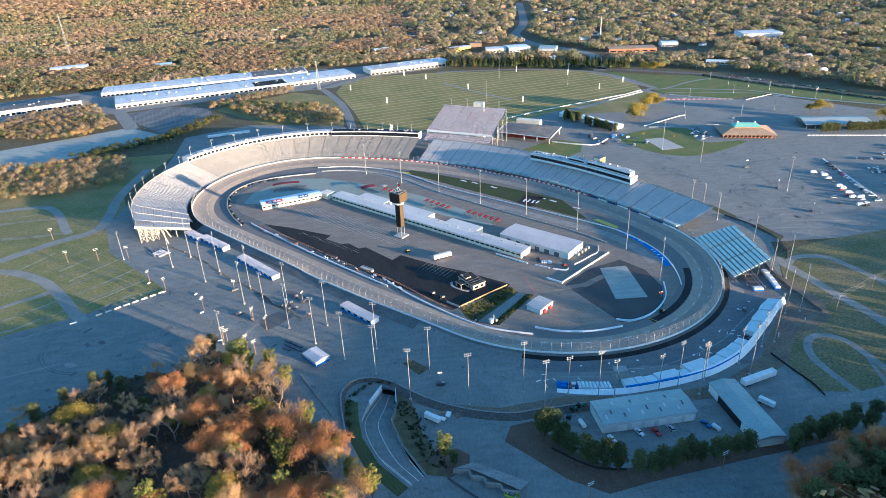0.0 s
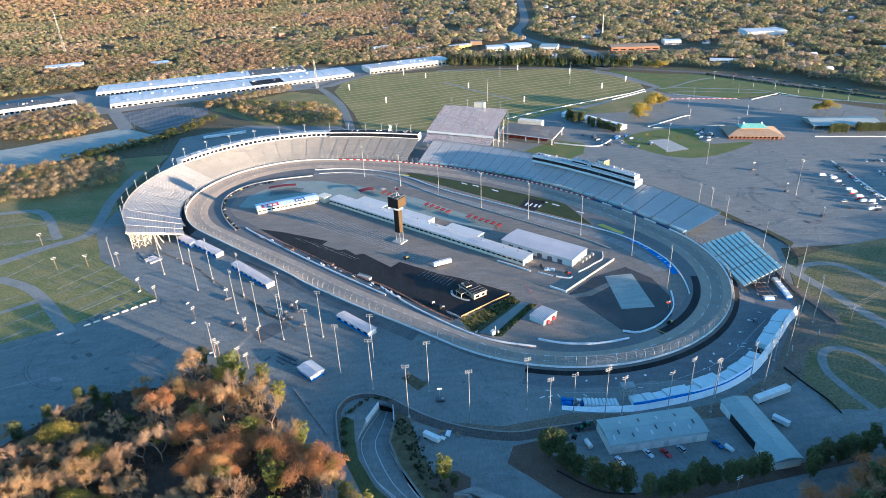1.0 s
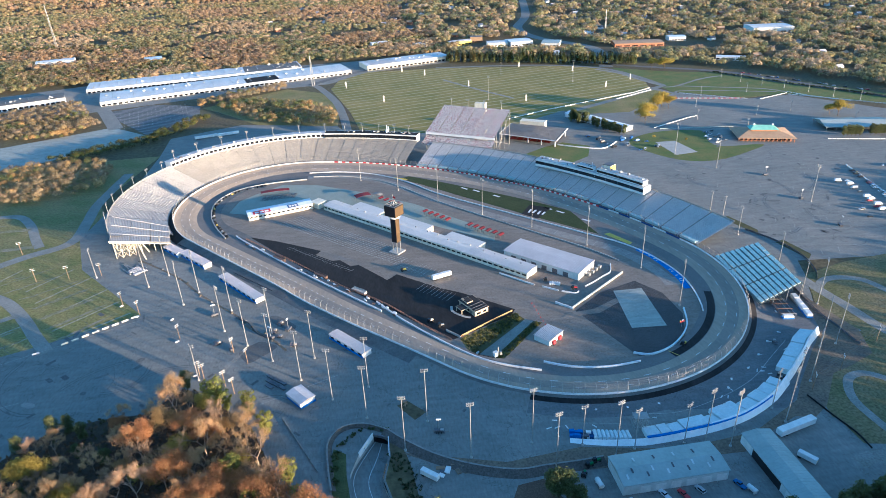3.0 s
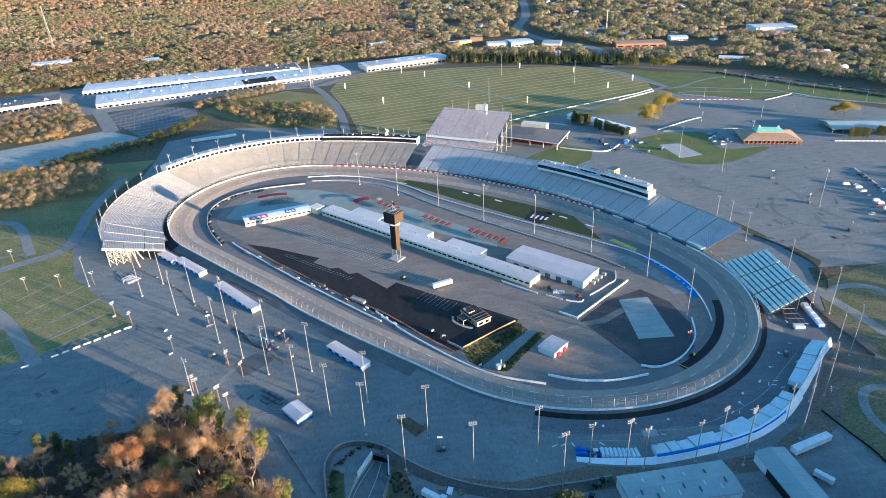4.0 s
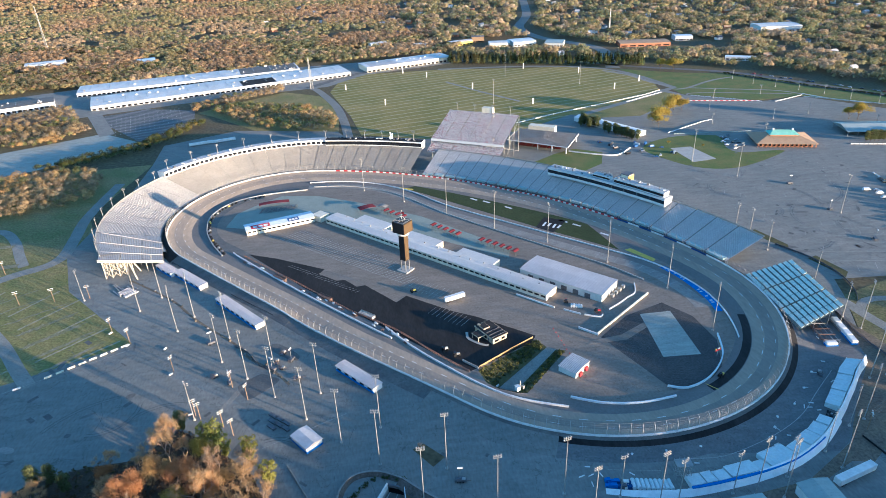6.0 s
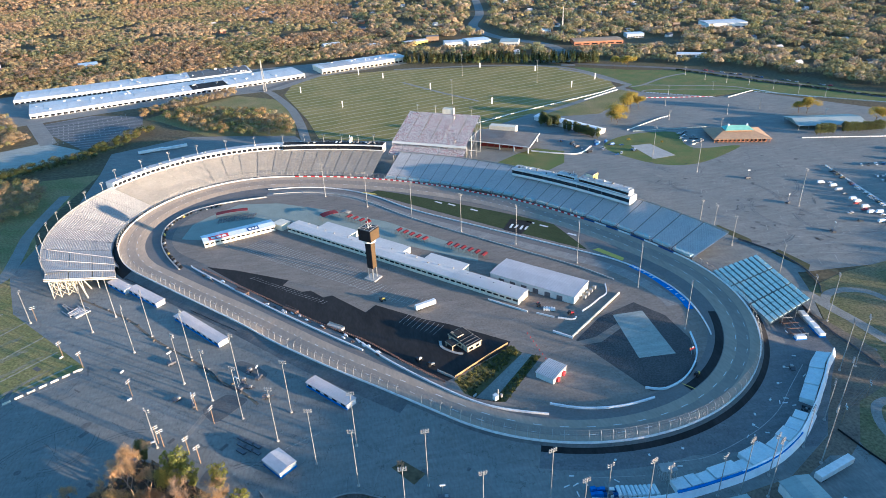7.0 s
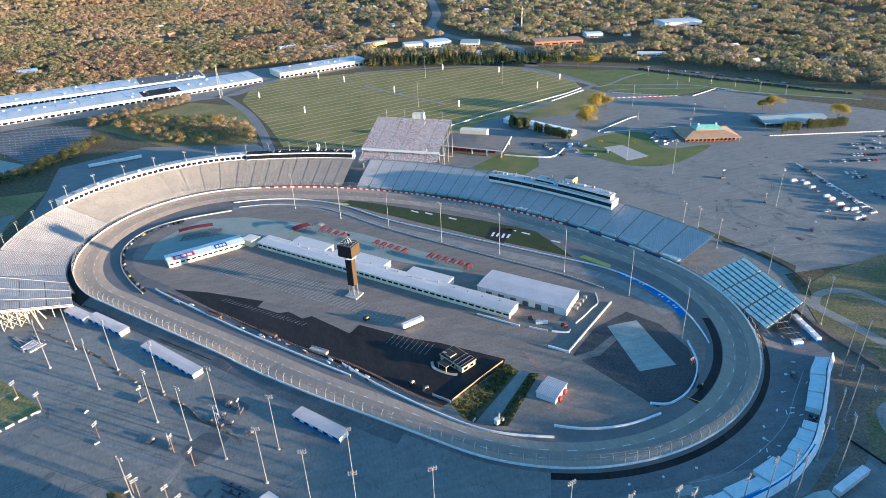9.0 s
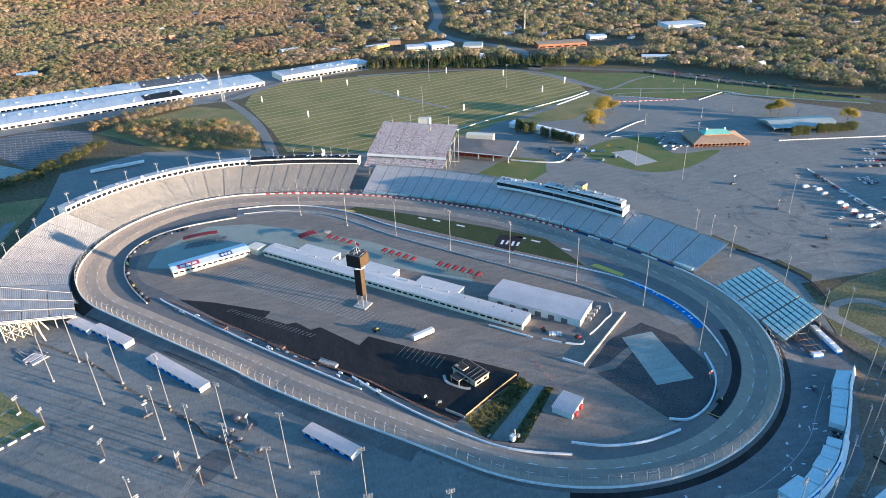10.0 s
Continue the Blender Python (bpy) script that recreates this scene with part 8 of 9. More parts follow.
hut = things["small_hut"]
bm = bmesh.new()
box(bm, 0, 0, 0.02, 13.1, 9.2, 1.2)
part("base_band", bm, BLUE, hut, "blue base band")
shed = things["metal_shed"]
for y in (-3, 3):
    bm = bmesh.new()
    box(bm, 5.6, y, 0.1, 1.8, 2.2, 2.2)
    part("awning", bm, REDPAINT, shed, "red awning")



SEAM = mat("pinkish_roof_seam", (0.52, 0.47, 0.46), 0.5, (0.46, 0.42, 0.41), 0.3, 0.5, 1.0, 0.08, metal=0.2)
ribs("roof_seams", 208, 13, 4.6, 5.3, 1.6, SEAM, things["garage_building"], 52)
ribs("roof_seams", 61, 23, 5.4, 6.1, 1.8, SEAM, things["inspection_building"])
ribs("roof_seams", 10.6, 14, 3.4, 4.0, 1.0, STEEL, things["metal_shed"])
ribs("roof_seams", 48, 17, 5.6, 6.8, 1.5, TEALROOF, things["maintenance_shed"])
ribs("roof_seams", 42, 14, 5.0, 6.4, 1.5, TEALROOF, things["open_shed"])
# roof signs of the wing
wing = things["garage_wing"]
for x, w, m, lab in ((-16, 15, REDPAINT, "red roof sign"), (11, 9, NAVY, "navy roof sign")):
    bm = bmesh.new()
    v = [bm.verts.new(p) for p in ((x - w / 2, -6, 5.10), (x + w / 2, -6, 5.10), (x + w / 2, -0.6, 5.78), (x - w / 2, -0.6, 5.78))]
    bm.faces.new(v)
    sgn = part("roof_sign", bm, m, wing, lab)
    for i in range(3):
        bm = bmesh.new()
        cx = x - w * 0.28 + i * w * 0.28
        v = [bm.verts.new(p) for p in ((cx - w * 0.11, -5, 5.27), (cx + w * 0.11, -5, 5.27), (cx + w * 0.11, -2, 5.65), (cx - w * 0.11, -2, 5.65))]
        bm.faces.new(v)
        part("sign_bar", bm, WHITE, sgn)
# cross wings of the long garage on the paddock side
for x, w, dp in ((-66, 32, 10), (-20, 45, 9), (38, 32, 9)):
    bm = bmesh.new()
    box(bm, x, 6.5 + dp / 2 - 0.05, 0, w, dp, 4.7)
    part("rear_wing", bm, CREAM, things["garage_building"])
    bm = bmesh.new()
    box(bm, x, 6.5 + dp / 2 - 0.05, 4.7, w + 0.6, dp + 0.3, 0.3)
    part("rear_roof", bm, ROOFCREAM, things["garage_building"])
g = random.Random(2)
for i in range(18):
    bm = bmesh.new()
    box(bm, -95 + i * 11 + g.uniform(-3, 3), g.uniform(1, 5), 5.1, g.uniform(0.4, 1.0), g.uniform(0.4, 1.0), 0.9)
    part("roof_vent", bm, STEEL, things["garage_building"], "small grey roof vent")
bm = bmesh.new()
box(bm, 0, 0, 0, 9, 10, 4.8)
box(bm, 0, 0, 4.8, 10, 11, 0.4)
tagged(place(part("link_building", bm, CREAM), -45, 512, 45), "cream link block between two wings", "building")


# ---- equipment and clutter ----
def make_light_tower():
    t = empty("light_tower")
    tagged(t, "mobile light tower on a trailer base", "equipment", "mobile equipment")
    bm = bmesh.new()
    box(bm, 0, 0, 0.3, 4.5, 2.2, 1.4)
    part("base", bm, GREYSTEEL, t)
    bm = bmesh.new()
    bar(bm, (0, 0, 1.6), (0, 0, 8), 0.12)
    part("mast", bm, STEEL, t)
    bm = bmesh.new()
    box(bm, 0, 0, 7.6, 2.4, 0.4, 0.8)
    part("lamp_head", bm, WHITE, t)
    for sx in (-1.2, 1.2):
        o = part("wheel", wheel_bm(0.35, 2.6), TYRE, t)
        o.location = (sx, 0, 0.36)
    return t


lt = make_light_tower()
for i, (x, y) in enumerate(((370, 503), (368, 446), (365, 391), (-84, 303), (-62, 311), (31, 216), (-102, 343), (-52, 318))):
    m = pose(x, y, 0.06, 0, 0, 35 * i)
    if i:
        copy_thing(lt, m)
    else:
        lt.matrix_world = m


def make_tractor(col, label):
    t = empty("tractor")
    tagged(t, label, "tractor")
    bm = bmesh.new()
    box(bm, 0.8, 0, 0.8, 2.4, 1.0, 0.9)
    part("hood", bm, col, t)
    bm = bmesh.new()
    box(bm, -0.9, 0, 0.9, 1.5, 1.4, 1.8)
    part("cab", bm, GLASS, t)
    for x, r in ((-1.0, 0.85), (1.5, 0.5)):
        for sy in (-0.9, 0.9):
            o = part("wheel", wheel_bm(r, 0.45), TYRE, t)
            o.location = (x, sy, r)
    return t


GREENPAINT = mat("green_machine_paint", (0.05, 0.20, 0.06), 0.4, (0.04, 0.16, 0.05), 0.5, 0.5, 2.0, 0.06)
for x, y, a, col, lab in ((96, 184, 20, GREENPAINT, "green farm tractor on dirt"), (92, 179, 60, GREENPAINT, "green farm tractor on dirt"), (100, 186, 10, GREENPAINT, "green farm tractor with a mower"),
                          (23, 380, 20, YELLOW, "small yellow cart on the infield"), (119, 349, 80, REDPAINT, "red forklift beside a garage"), (135, 335, 0, REDPAINT, "red loader behind the barrier"),
                          (36, 312, 30, CREAM, "beige excavator on black asphalt"), (42, 306, 10, STEEL, "grey pump unit beside the fence"), (178, 264, 30, YELLOW, "yellow roller beside the gravel")):
    place(make_tractor(col, lab), x, y, a, 0.16)


def make_tank(r, L, label):
    bm = bmesh.new()
    bmesh.ops.create_cone(bm, cap_ends=True, segments=14, radius1=r, radius2=r, depth=L, matrix=pose(0, 0, r + 0.3, 0, 90))
    bmesh.ops.bevel(bm, geom=[e for e in bm.edges], offset=0.15, segments=1, affect="EDGES")
    box(bm, -L / 3, 0, 0, 0.5, r * 1.6, 0.5)
    box(bm, L / 3, 0, 0, 0.5, r * 1.6, 0.5)
    return tagged(part("tank", bm, WHITE), label, "tank")


place(make_tank(1.2, 5.0, "white horizontal fuel tank"), 97, 173, 100)
place(make_tank(1.1, 4.5, "white tank behind a blue truck"), 160, 160.5, 112)
g = random.Random(21)
for i in range(10):
    bm = bmesh.new()
    box(bm, 0, 0, 0, g.uniform(9, 15), 0.7, 0.5)
    ob = tagged(part("stacked_beam", bm, STEEL), "grey aluminium bench beam stacked on asphalt", "beam", "stacked beams")
    place(ob, -176 + g.uniform(-8, 8), 420 + g.uniform(-5, 5), -45 + g.uniform(-14, 14), 0.07 + 0.02 * i)
for i in range(7):
    bm = bmesh.new()
    box(bm, 0, 0, 0, 5.5, 1.8, 0.8)
    ob = tagged(part("pallet", bm, GREYSTEEL), "dark stacked panels in a yard", "pallet", "pallet stacks")
    place(ob, -57 + (i % 3) * 3.5, 272 - (i // 3) * 4 - (i % 3) * 3, -45)
for i in range(8):
    bm = bmesh.new()
    box(bm, 0, 0, 0, g.uniform(2, 4), g.uniform(1.5, 2.5), g.uniform(0.3, 1.0))
    ob = tagged(part("rubble_mound", bm, (DIRT, GREYSTEEL, WHITE, WOOD)[i % 4]), "loose rubble and boards beside the wall", "rubble", "rubble piles")
    place(ob, 32 + g.uniform(-4, 8), 191 + g.uniform(-3, 4), g.uniform(0, 180))
# white covered goods, barrels and cones of the infield
bm = bmesh.new()
for i in range(5):
    box(bm, i * 1.5 - 3, 0, 0, 1.4, 3.2, 1.5 + 0.2 * (i % 2))
bmesh.ops.bevel(bm, geom=bm.edges[:], offset=0.3, segments=2, affect="EDGES")
tagged(place(part("wrapped_goods", bm, WHITE), 124, 343, -20, 0.12), "white plastic wrapped goods", "goods")
cone_mesh = None
for i in range(7):
    if cone_mesh is None:
        bm = bmesh.new()
        bmesh.ops.create_cone(bm, cap_ends=True, segments=8, radius1=0.3, radius2=0.08, depth=0.9, matrix=Matrix.Translation((0, 0, 0.45)))
        ob = part("traffic_cone", bm, REDPAINT)
        cone_mesh = ob.data
    else:
        ob = new("traffic_cone", cone_mesh)
    tagged(place(ob, 103 + i * 0.4, 322 - i * 4.2, 0, 0.12), "small red traffic cone", "cone", "traffic cones")
# air units by the inspection building
for i in range(4):
    bm = bmesh.new()
    box(bm, 0, 0, 0, 2.4, 2.2, 2.2)
    bmesh.ops.bevel(bm, geom=bm.edges[:], offset=0.12, segments=1, affect="EDGES")
    tagged(place(part("air_unit", bm, STEEL), 150 + i * 3.6, 350 + i * 3.2, 45, 0.12), "grey air conditioning unit", "air conditioner", "air units")

# board fence of the infield
REDWOOD = mat("weathered_red_wood", (0.30, 0.17, 0.12), 0.9, (0.22, 0.13, 0.095), 0.8, 0.6, 3.0, 0.2)
wf = empty("board_fence")
tagged(wf, "weathered wooden board fence beside black asphalt", "fence", kind="structure")
fl_line = smooth([(-100, 455), (-55, 405), (-20, 365), (8, 338), (30, 310), (47, 290)], 24)
bm = bmesh.new()
box(bm, 0, 0, 0, 0.7, 0.12, 1.5)
board = part("board", bm, REDWOOD, wf)
for z_ in (0.45, 1.05):
    wall_line("rail", [(p.x, p.y, 0.14) for p in fl_line], 0.1, 0.2, REDWOOD, wf, base=z_)
for i, p in enumerate(fl_line[:-1]):
    d = fl_line[i + 1] - p
    o = board if i == 0 else new("board", board.data)
    o.parent = wf
    o.matrix_world = pose(p.x, p.y, 0.14, 0, 0, math.degrees(math.atan2(d.y, d.x)))

# scaffold on the low bleachers
bm = bmesh.new()
for i in range(4):
    for j in range(3):
        bar(bm, (i * 2.2, j * 2.2, 0), (i * 2.2, j * 2.2, 8.5), 0.1)
        if i < 3:
            bar(bm, (i * 2.2, j * 2.2, 2 + j), (i * 2.2 + 2.2, j * 2.2, 4 + j), 0.08)
    for z in (2.5, 5, 7.5):
        bar(bm, (i * 2.2, 0, z), (i * 2.2, 4.4, z), 0.08)
        if i < 3:
            bar(bm, (i * 2.2, 0, z), (i * 2.2 + 2.2, 0, z), 0.08)
            bar(bm, (i * 2.2, 4.4, z), (i * 2.2 + 2.2, 4.4, z), 0.08)
box(bm, 3.3, 2.2, 7.5, 7, 4.6, 0.3)
tagged(place(part("scaffold_tower", bm, STEEL), 124, 202, -5, 0.1), "grey steel scaffold tower on the bleachers", "scaffold")

# small ground dashes in the turn lot
g = random.Random(9)
bm = bmesh.new()
for i in range(26):
    p = on_oval(g.uniform(-72, -28), g.uniform(16, 30))
    box(bm, p.x, p.y, 0.1, g.uniform(1.5, 3), 0.4, 0.35, g.uniform(0, 180))
tagged(part("white_markers", bm, WHITE), "short white marker blocks on dark asphalt", "marker", kind="stuff")


# ---- trees that stand near ----
def tubes(segments, sides=4):
    """Vertices and quads of tapered limbs: rows of (a, b, ra, rb)."""
    verts, faces = [], []
    for a, b, ra, rb in segments:
        d = (b - a).normalized()
        u = d.cross(Vector((0.31, 0.77, 0.2))).normalized()
        w = d.cross(u)
        k = len(verts)
        for c, r in ((a, ra), (b, rb)):
            for s in range(sides):
                t = 2 * math.pi * s / sides
                verts.append(c + (u * math.cos(t) + w * math.sin(t)) * r)
        for s in range(sides):
            s2 = (s + 1) % sides
            faces.append((k + s, k + s2, k + sides + s2, k + sides + s))
    return verts, faces


def limbs(g, h, levels, spread, first=0.35):
    """A branching skeleton; returns the segments and the tips."""
    segs, tips = [], []

    def grow(p, d, length, r, level):
        q = p + d * length
        segs.append((p, q, r, r * 0.72))
        if level == 0:
            tips.append((q, d))
            return
        for i in range(g.choice((2, 3, 3)) if level < levels else g.choice((3, 4))):
            a = g.uniform(0, 2 * math.pi)
            side = Vector((math.cos(a), math.sin(a), g.uniform(0.0, 0.4)))
            nd = (d + side * spread * g.uniform(0.6, 1.2)).normalized()
            nd.z = max(nd.z, 0.12)
            grow(q, nd.normalized(), length * g.uniform(0.74, 0.92), r * 0.62, level - 1)
    grow(Vector((0, 0, 0)), Vector((g.uniform(-0.06, 0.06), g.uniform(-0.06, 0.06), 1)).normalized(), h * first, h * 0.016, levels)
    return segs, tips


def quads_mesh(name, verts, tint_list, parent, material=None):
    """Loose quads, four vertices each, with a tint for each quad."""
    me = bpy.data.meshes.new(name)
    k = len(verts) // 4
    me.from_pydata([tuple(v) for v in verts], [], [(4 * i, 4 * i + 1, 4 * i + 2, 4 * i + 3) for i in range(k)])
    at = me.attributes.new("tint", "FLOAT_COLOR", "POINT")
    col = np.ones((k, 4, 4), np.float32)
    col[:, :, :3] = np.array([t[:3] for t in tint_list], np.float32)[:, None, :]
    at.data.foreach_set("color", col.ravel())
    nrm = np.repeat(np.array([t[3:] if len(t) > 3 else (0.0, 0.0, 1.0) for t in tint_list], np.float32), 4, axis=0)
    me.attributes.new("custom_normal", "FLOAT_VECTOR", "POINT").data.foreach_set("vector", nrm.ravel())
    me.materials.append(material or LEAF)
    ob = new(name, me)
    ob.parent = parent
    return ob


def clump(g, verts, tints, c, r, n, size, col, mid=None):
    for i in range(n):
        d = Vector((g.gauss(0, 1), g.gauss(0, 1), g.gauss(0, 1))).normalized()
        rr = r * g.uniform(0.1, 1.0) ** 0.4
        p = c + Vector((d.x * rr, d.y * rr, d.z * rr * 0.75))
        d = (d + Vector((g.gauss(0, 0.4), g.gauss(0, 0.4), g.gauss(0, 0.4)))).normalized()
        u = d.cross(Vector((0.2, 0.4, 1))).normalized()
        w = d.cross(u)
        s = size * g.uniform(0.6, 1.3)
        verts += [p - u * s - w * s * 0.6, p + u * s * 0.8 - w * s, p + u * s + w * s * 0.7, p - u * s * 0.7 + w * s]
        k = g.uniform(0.8, 1.2)
        out = (p - c) / r * 0.6 + (Vector((0, 0, 0.35)) if mid is None else (p - mid).normalized() * 0.75) + Vector((g.gauss(0, 0.15), g.gauss(0, 0.15), g.gauss(0, 0.15)))
        tints.append((col[0] * k, col[1] * k, col[2] * k, *out.normalized()))


def make_tree(kind, seed):
    g = random.Random(seed)
    name, label = {"bare": ("bare_tree", "bare brown autumn tree with fine twigs"), "leafy": ("autumn_tree", "rounded autumn tree with orange brown leaves"),
                   "green": ("pine_tree", "yellow green pine with clumped crown"), "dark": ("conifer", "dark green conifer with dense branches"), "yellow": ("yellow_tree", "yellow autumn tree with a full crown")}[kind]
    t = empty(name)
    tagged(t, label, "tree", "trees of the near wood")
    h = {"bare": 17, "leafy": 17, "green": 17, "dark": 14, "yellow": 12}[kind]
    if kind in ("bare", "leafy", "yellow"):
        segs, tips = limbs(g, h, 4, 1.05 if kind == "bare" else 0.85, 0.22)
        v, f = tubes(segs)
        mesh_from("trunk", v, f, PALEBARK if kind == "bare" else BARK, t)
        verts, tints = [], []
        if kind == "bare":
            col = g.choice(((0.52, 0.345, 0.175), (0.45, 0.30, 0.175), (0.54, 0.36, 0.175)))
            for p, d in tips:
                for i in range(40):
                    nd = (d * 0.55 + Vector((g.gauss(0, 0.75), g.gauss(0, 0.75), g.gauss(0, 0.55)))).normalized()
                    ln = g.uniform(0.6, 1.6)
                    w = nd.cross(Vector((0.3, 0.5, 0.8))).normalized() * g.uniform(0.018, 0.042)
                    q = p - d * g.uniform(0, 2.4) + Vector((g.gauss(0, 0.3), g.gauss(0, 0.3), g.gauss(0, 0.3)))
                    e = q + nd * ln
                    verts += [q - w, q + w, e + w * 0.5, e - w * 0.5]
                    k = g.uniform(0.8, 1.2)
                    out = ((e - Vector((0, 0, 8))).normalized() + Vector((g.gauss(0, 0.25), g.gauss(0, 0.25), g.gauss(0, 0.25)))).normalized()
                    tints.append((col[0] * k, col[1] * k, col[2] * k, *out))
                if g.random() < 0.5:
                    clump(g, verts, tints, p, 0.9, 8, 0.1, col, Vector((0, 0, 8)))
        else:
            cols = ((0.50, 0.285, 0.10), (0.49, 0.32, 0.13), (0.46, 0.235, 0.10)) if kind == "leafy" else ((0.34, 0.27, 0.06), (0.29, 0.25, 0.06))
            col = g.choice(cols)
            for p, d in tips:
                clump(g, verts, tints, p + Vector((g.uniform(-0.5, 0.5), g.uniform(-0.5, 0.5), g.uniform(-0.6, 0.4))), g.uniform(2.0, 3.1), 115, 0.125 if kind == "leafy" else 0.135, col, Vector((0, 0, 8)))
        quads_mesh("crown", verts, tints, t)
    else:
        segs = [(Vector((0, 0, 0)), Vector((0.2, 0.1, h * 0.95)), 0.3, 0.06)]
        verts, tints = [], []
        n = 34 if kind == "green" else 42
        col = g.choice(((0.26, 0.25, 0.06), (0.21, 0.215, 0.055))) if kind == "green" else g.choice(((0.125, 0.14, 0.06), (0.155, 0.165, 0.07)))
        for i in range(n):
            u = (i + 0.5) / n
            z = h * (0.28 + 0.7 * u) if kind == "green" else h * (0.2 + 0.78 * u)
            r = (3.4 * math.sin(math.pi * min(1, 0.25 + 0.75 * (1 - u) ** 0.8)) + 0.3) if kind == "green" else 3.7 * math.sin(math.pi * (0.12 + 0.83 * (1 - u))) * (0.75 + 0.25 * math.sin(i * 1.7)) + 0.4
            a = i * 2.4 + g.uniform(-0.4, 0.4)
            c = Vector((math.cos(a) * r * g.uniform(0.5, 1), math.sin(a) * r * g.uniform(0.5, 1), z))
            segs.append((Vector((0.1, 0, z - 0.8)), c, 0.08, 0.03))
            clump(g, verts, tints, c, g.uniform(1.2, 1.8), 44, 0.27, col, Vector((0, 0, z - 1.5)))
        v, f = tubes(segs)
        mesh_from("trunk", v, f, BARK, t)
        quads_mesh("crown", verts, tints, t)
    return t


TREES = {}


def put_tree(kind, variant, x, y, s, ang):
    key = (kind, variant)
    if key not in TREES:
        TREES[key] = make_tree(kind, 40 + variant * 7 + len(kind))
        TREES[key].matrix_world = pose(x, y, 0.02, 0, 0, ang)
        TREES[key].scale = (s, s, s)
    else:
        o = copy_thing(TREES[key], pose(x, y, 0.02, 0, 0, ang))
        o.scale = (s, s, s * random.uniform(0.9, 1.1))


g = random.Random(77)
WOOD_EDGE = [(-200, 202), (-184, 223), (-163, 246), (-140, 251), (-118, 252), (-104, 270), (-87, 259), (-62, 234), (-48, 203), (-30, 168), (-18, 135), (-2, 90), (-200, 90)]
CLEARING = [(-106, 190), (-92, 189), (-85, 166), (-90, 148), (-100, 149), (-106, 168)]
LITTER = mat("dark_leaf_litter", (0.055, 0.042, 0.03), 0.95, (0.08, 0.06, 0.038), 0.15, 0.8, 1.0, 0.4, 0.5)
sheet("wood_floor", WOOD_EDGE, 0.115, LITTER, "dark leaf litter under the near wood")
sheet("wood_floor", [(160, 95), (178, 124), (215, 132), (300, 142), (345, 110), (330, 40), (200, 60)], 0.115, FLOOR, "dark leaf litter under the trees")
FEATURE = {"green": [(-80, 251), (-63, 240), (-52, 224), (-62, 194), (-48, 164), (-51, 174), (-32, 176), (-38, 191), (-45, 165), (-22, 165), (-16, 152), (-7, 142)], "yellow": [(-93, 216), (-133, 166), (-131, 191), (-84, 246), (-71, 147), (-157, 212)],
           "leafy": [(-103, 234), (-70, 177), (-66, 185), (-74, 174), (-33, 163), (-28, 165), (-12, 138), (-46, 176)],
           "bare": [(-101, 247), (-104, 193), (-77, 195), (-54, 206), (-80, 217), (-75, 232), (-124, 177), (-158, 169), (-76, 163), (-63, 161), (-62, 154), (-166, 163), (-63, 225), (-47, 188), (-160, 188), (-43, 186), (-24, 154)], "dark": [(-101, 268), (-160, 243), (-180, 218), (-185, 206), (-143, 236)]}
for kind, spots in FEATURE.items():
    for i, (px, py) in enumerate(spots):
        put_tree(kind, i % (4 if kind == "bare" else 3), px, py, {"green": 1.05, "yellow": 1.35, "leafy": 1.3, "bare": 1.4, "dark": 0.85}[kind] * g.uniform(0.92, 1.12), g.uniform(0, 360))
taken = [p for spots in FEATURE.values() for p in spots]
x, y = scatter([WOOD_EDGE], 9.6, [CLEARING])
for px, py in zip(x, y):
    px, py = float(px), float(py)
    if any((px - a) ** 2 + (py - b) ** 2 < 60 for a, b in taken):
        continue
    edge = -48 - 0.55 * (py - 200) - px          # distance from the road side
    v = noise.noise((px * 0.03, py * 0.03, 1.0))
    if edge < 10 and g.random() < 0.35:
        kind = "green"
    elif px < -120 and py > 190:
        kind = g.choice(("bare", "bare", "dark", "bare", "leafy"))
    else:
        kind = "bare" if v > 0.1 and g.random() < 0.7 else g.choice(("leafy", "bare", "bare", "bare", "yellow", "bare", "leafy", "bare", "green", "bare"))
    put_tree(kind, g.randrange(4 if kind == "bare" else 3), px, py, g.uniform(1.0, 1.35) * (0.8 if kind == "green" else 0.7 if px < -110 and py > 195 else 1), g.uniform(0, 360))
# conifer rows by the sheds, the pine at the ramp and trees at the lower road
for px, py in ((74, 172), (77, 168), (80, 163), (83, 158), (86, 155), (90, 150), (94, 147), (98, 144), (103, 142), (81, 168), (85, 163), (113, 139), (117, 138), (122, 139), (127, 139), (132, 141), (137, 141), (143, 142), (149, 142),
               (155, 143), (160, 143), (166, 144), (190, 143), (196, 145), (203, 146), (210, 147), (216, 147), (222, 150), (228, 148), (235, 152), (186, 141)):
    put_tree(g.choice(("dark", "dark", "dark", "green")) if px < 85 else "dark", g.randrange(3), px + g.uniform(-1, 1), py + g.uniform(-1, 1), g.uniform(0.85, 1.15), g.uniform(0, 360))
put_tree("green", 1, 27, 160, 1.0, 40)
put_tree("dark", 1, 31, 157, 0.6, 10)
x, y = scatter([[(160, 95), (178, 122), (215, 130), (300, 140), (340, 110), (250, 85)]], 7.6)
for px, py in zip(x, y):
    put_tree(g.choice(("bare", "leafy", "dark", "dark")) if py < 112 else g.choice(("bare", "bare", "leafy", "dark")), g.randrange(3), float(px), float(py), g.uniform(1.25, 1.6), g.uniform(0, 360))
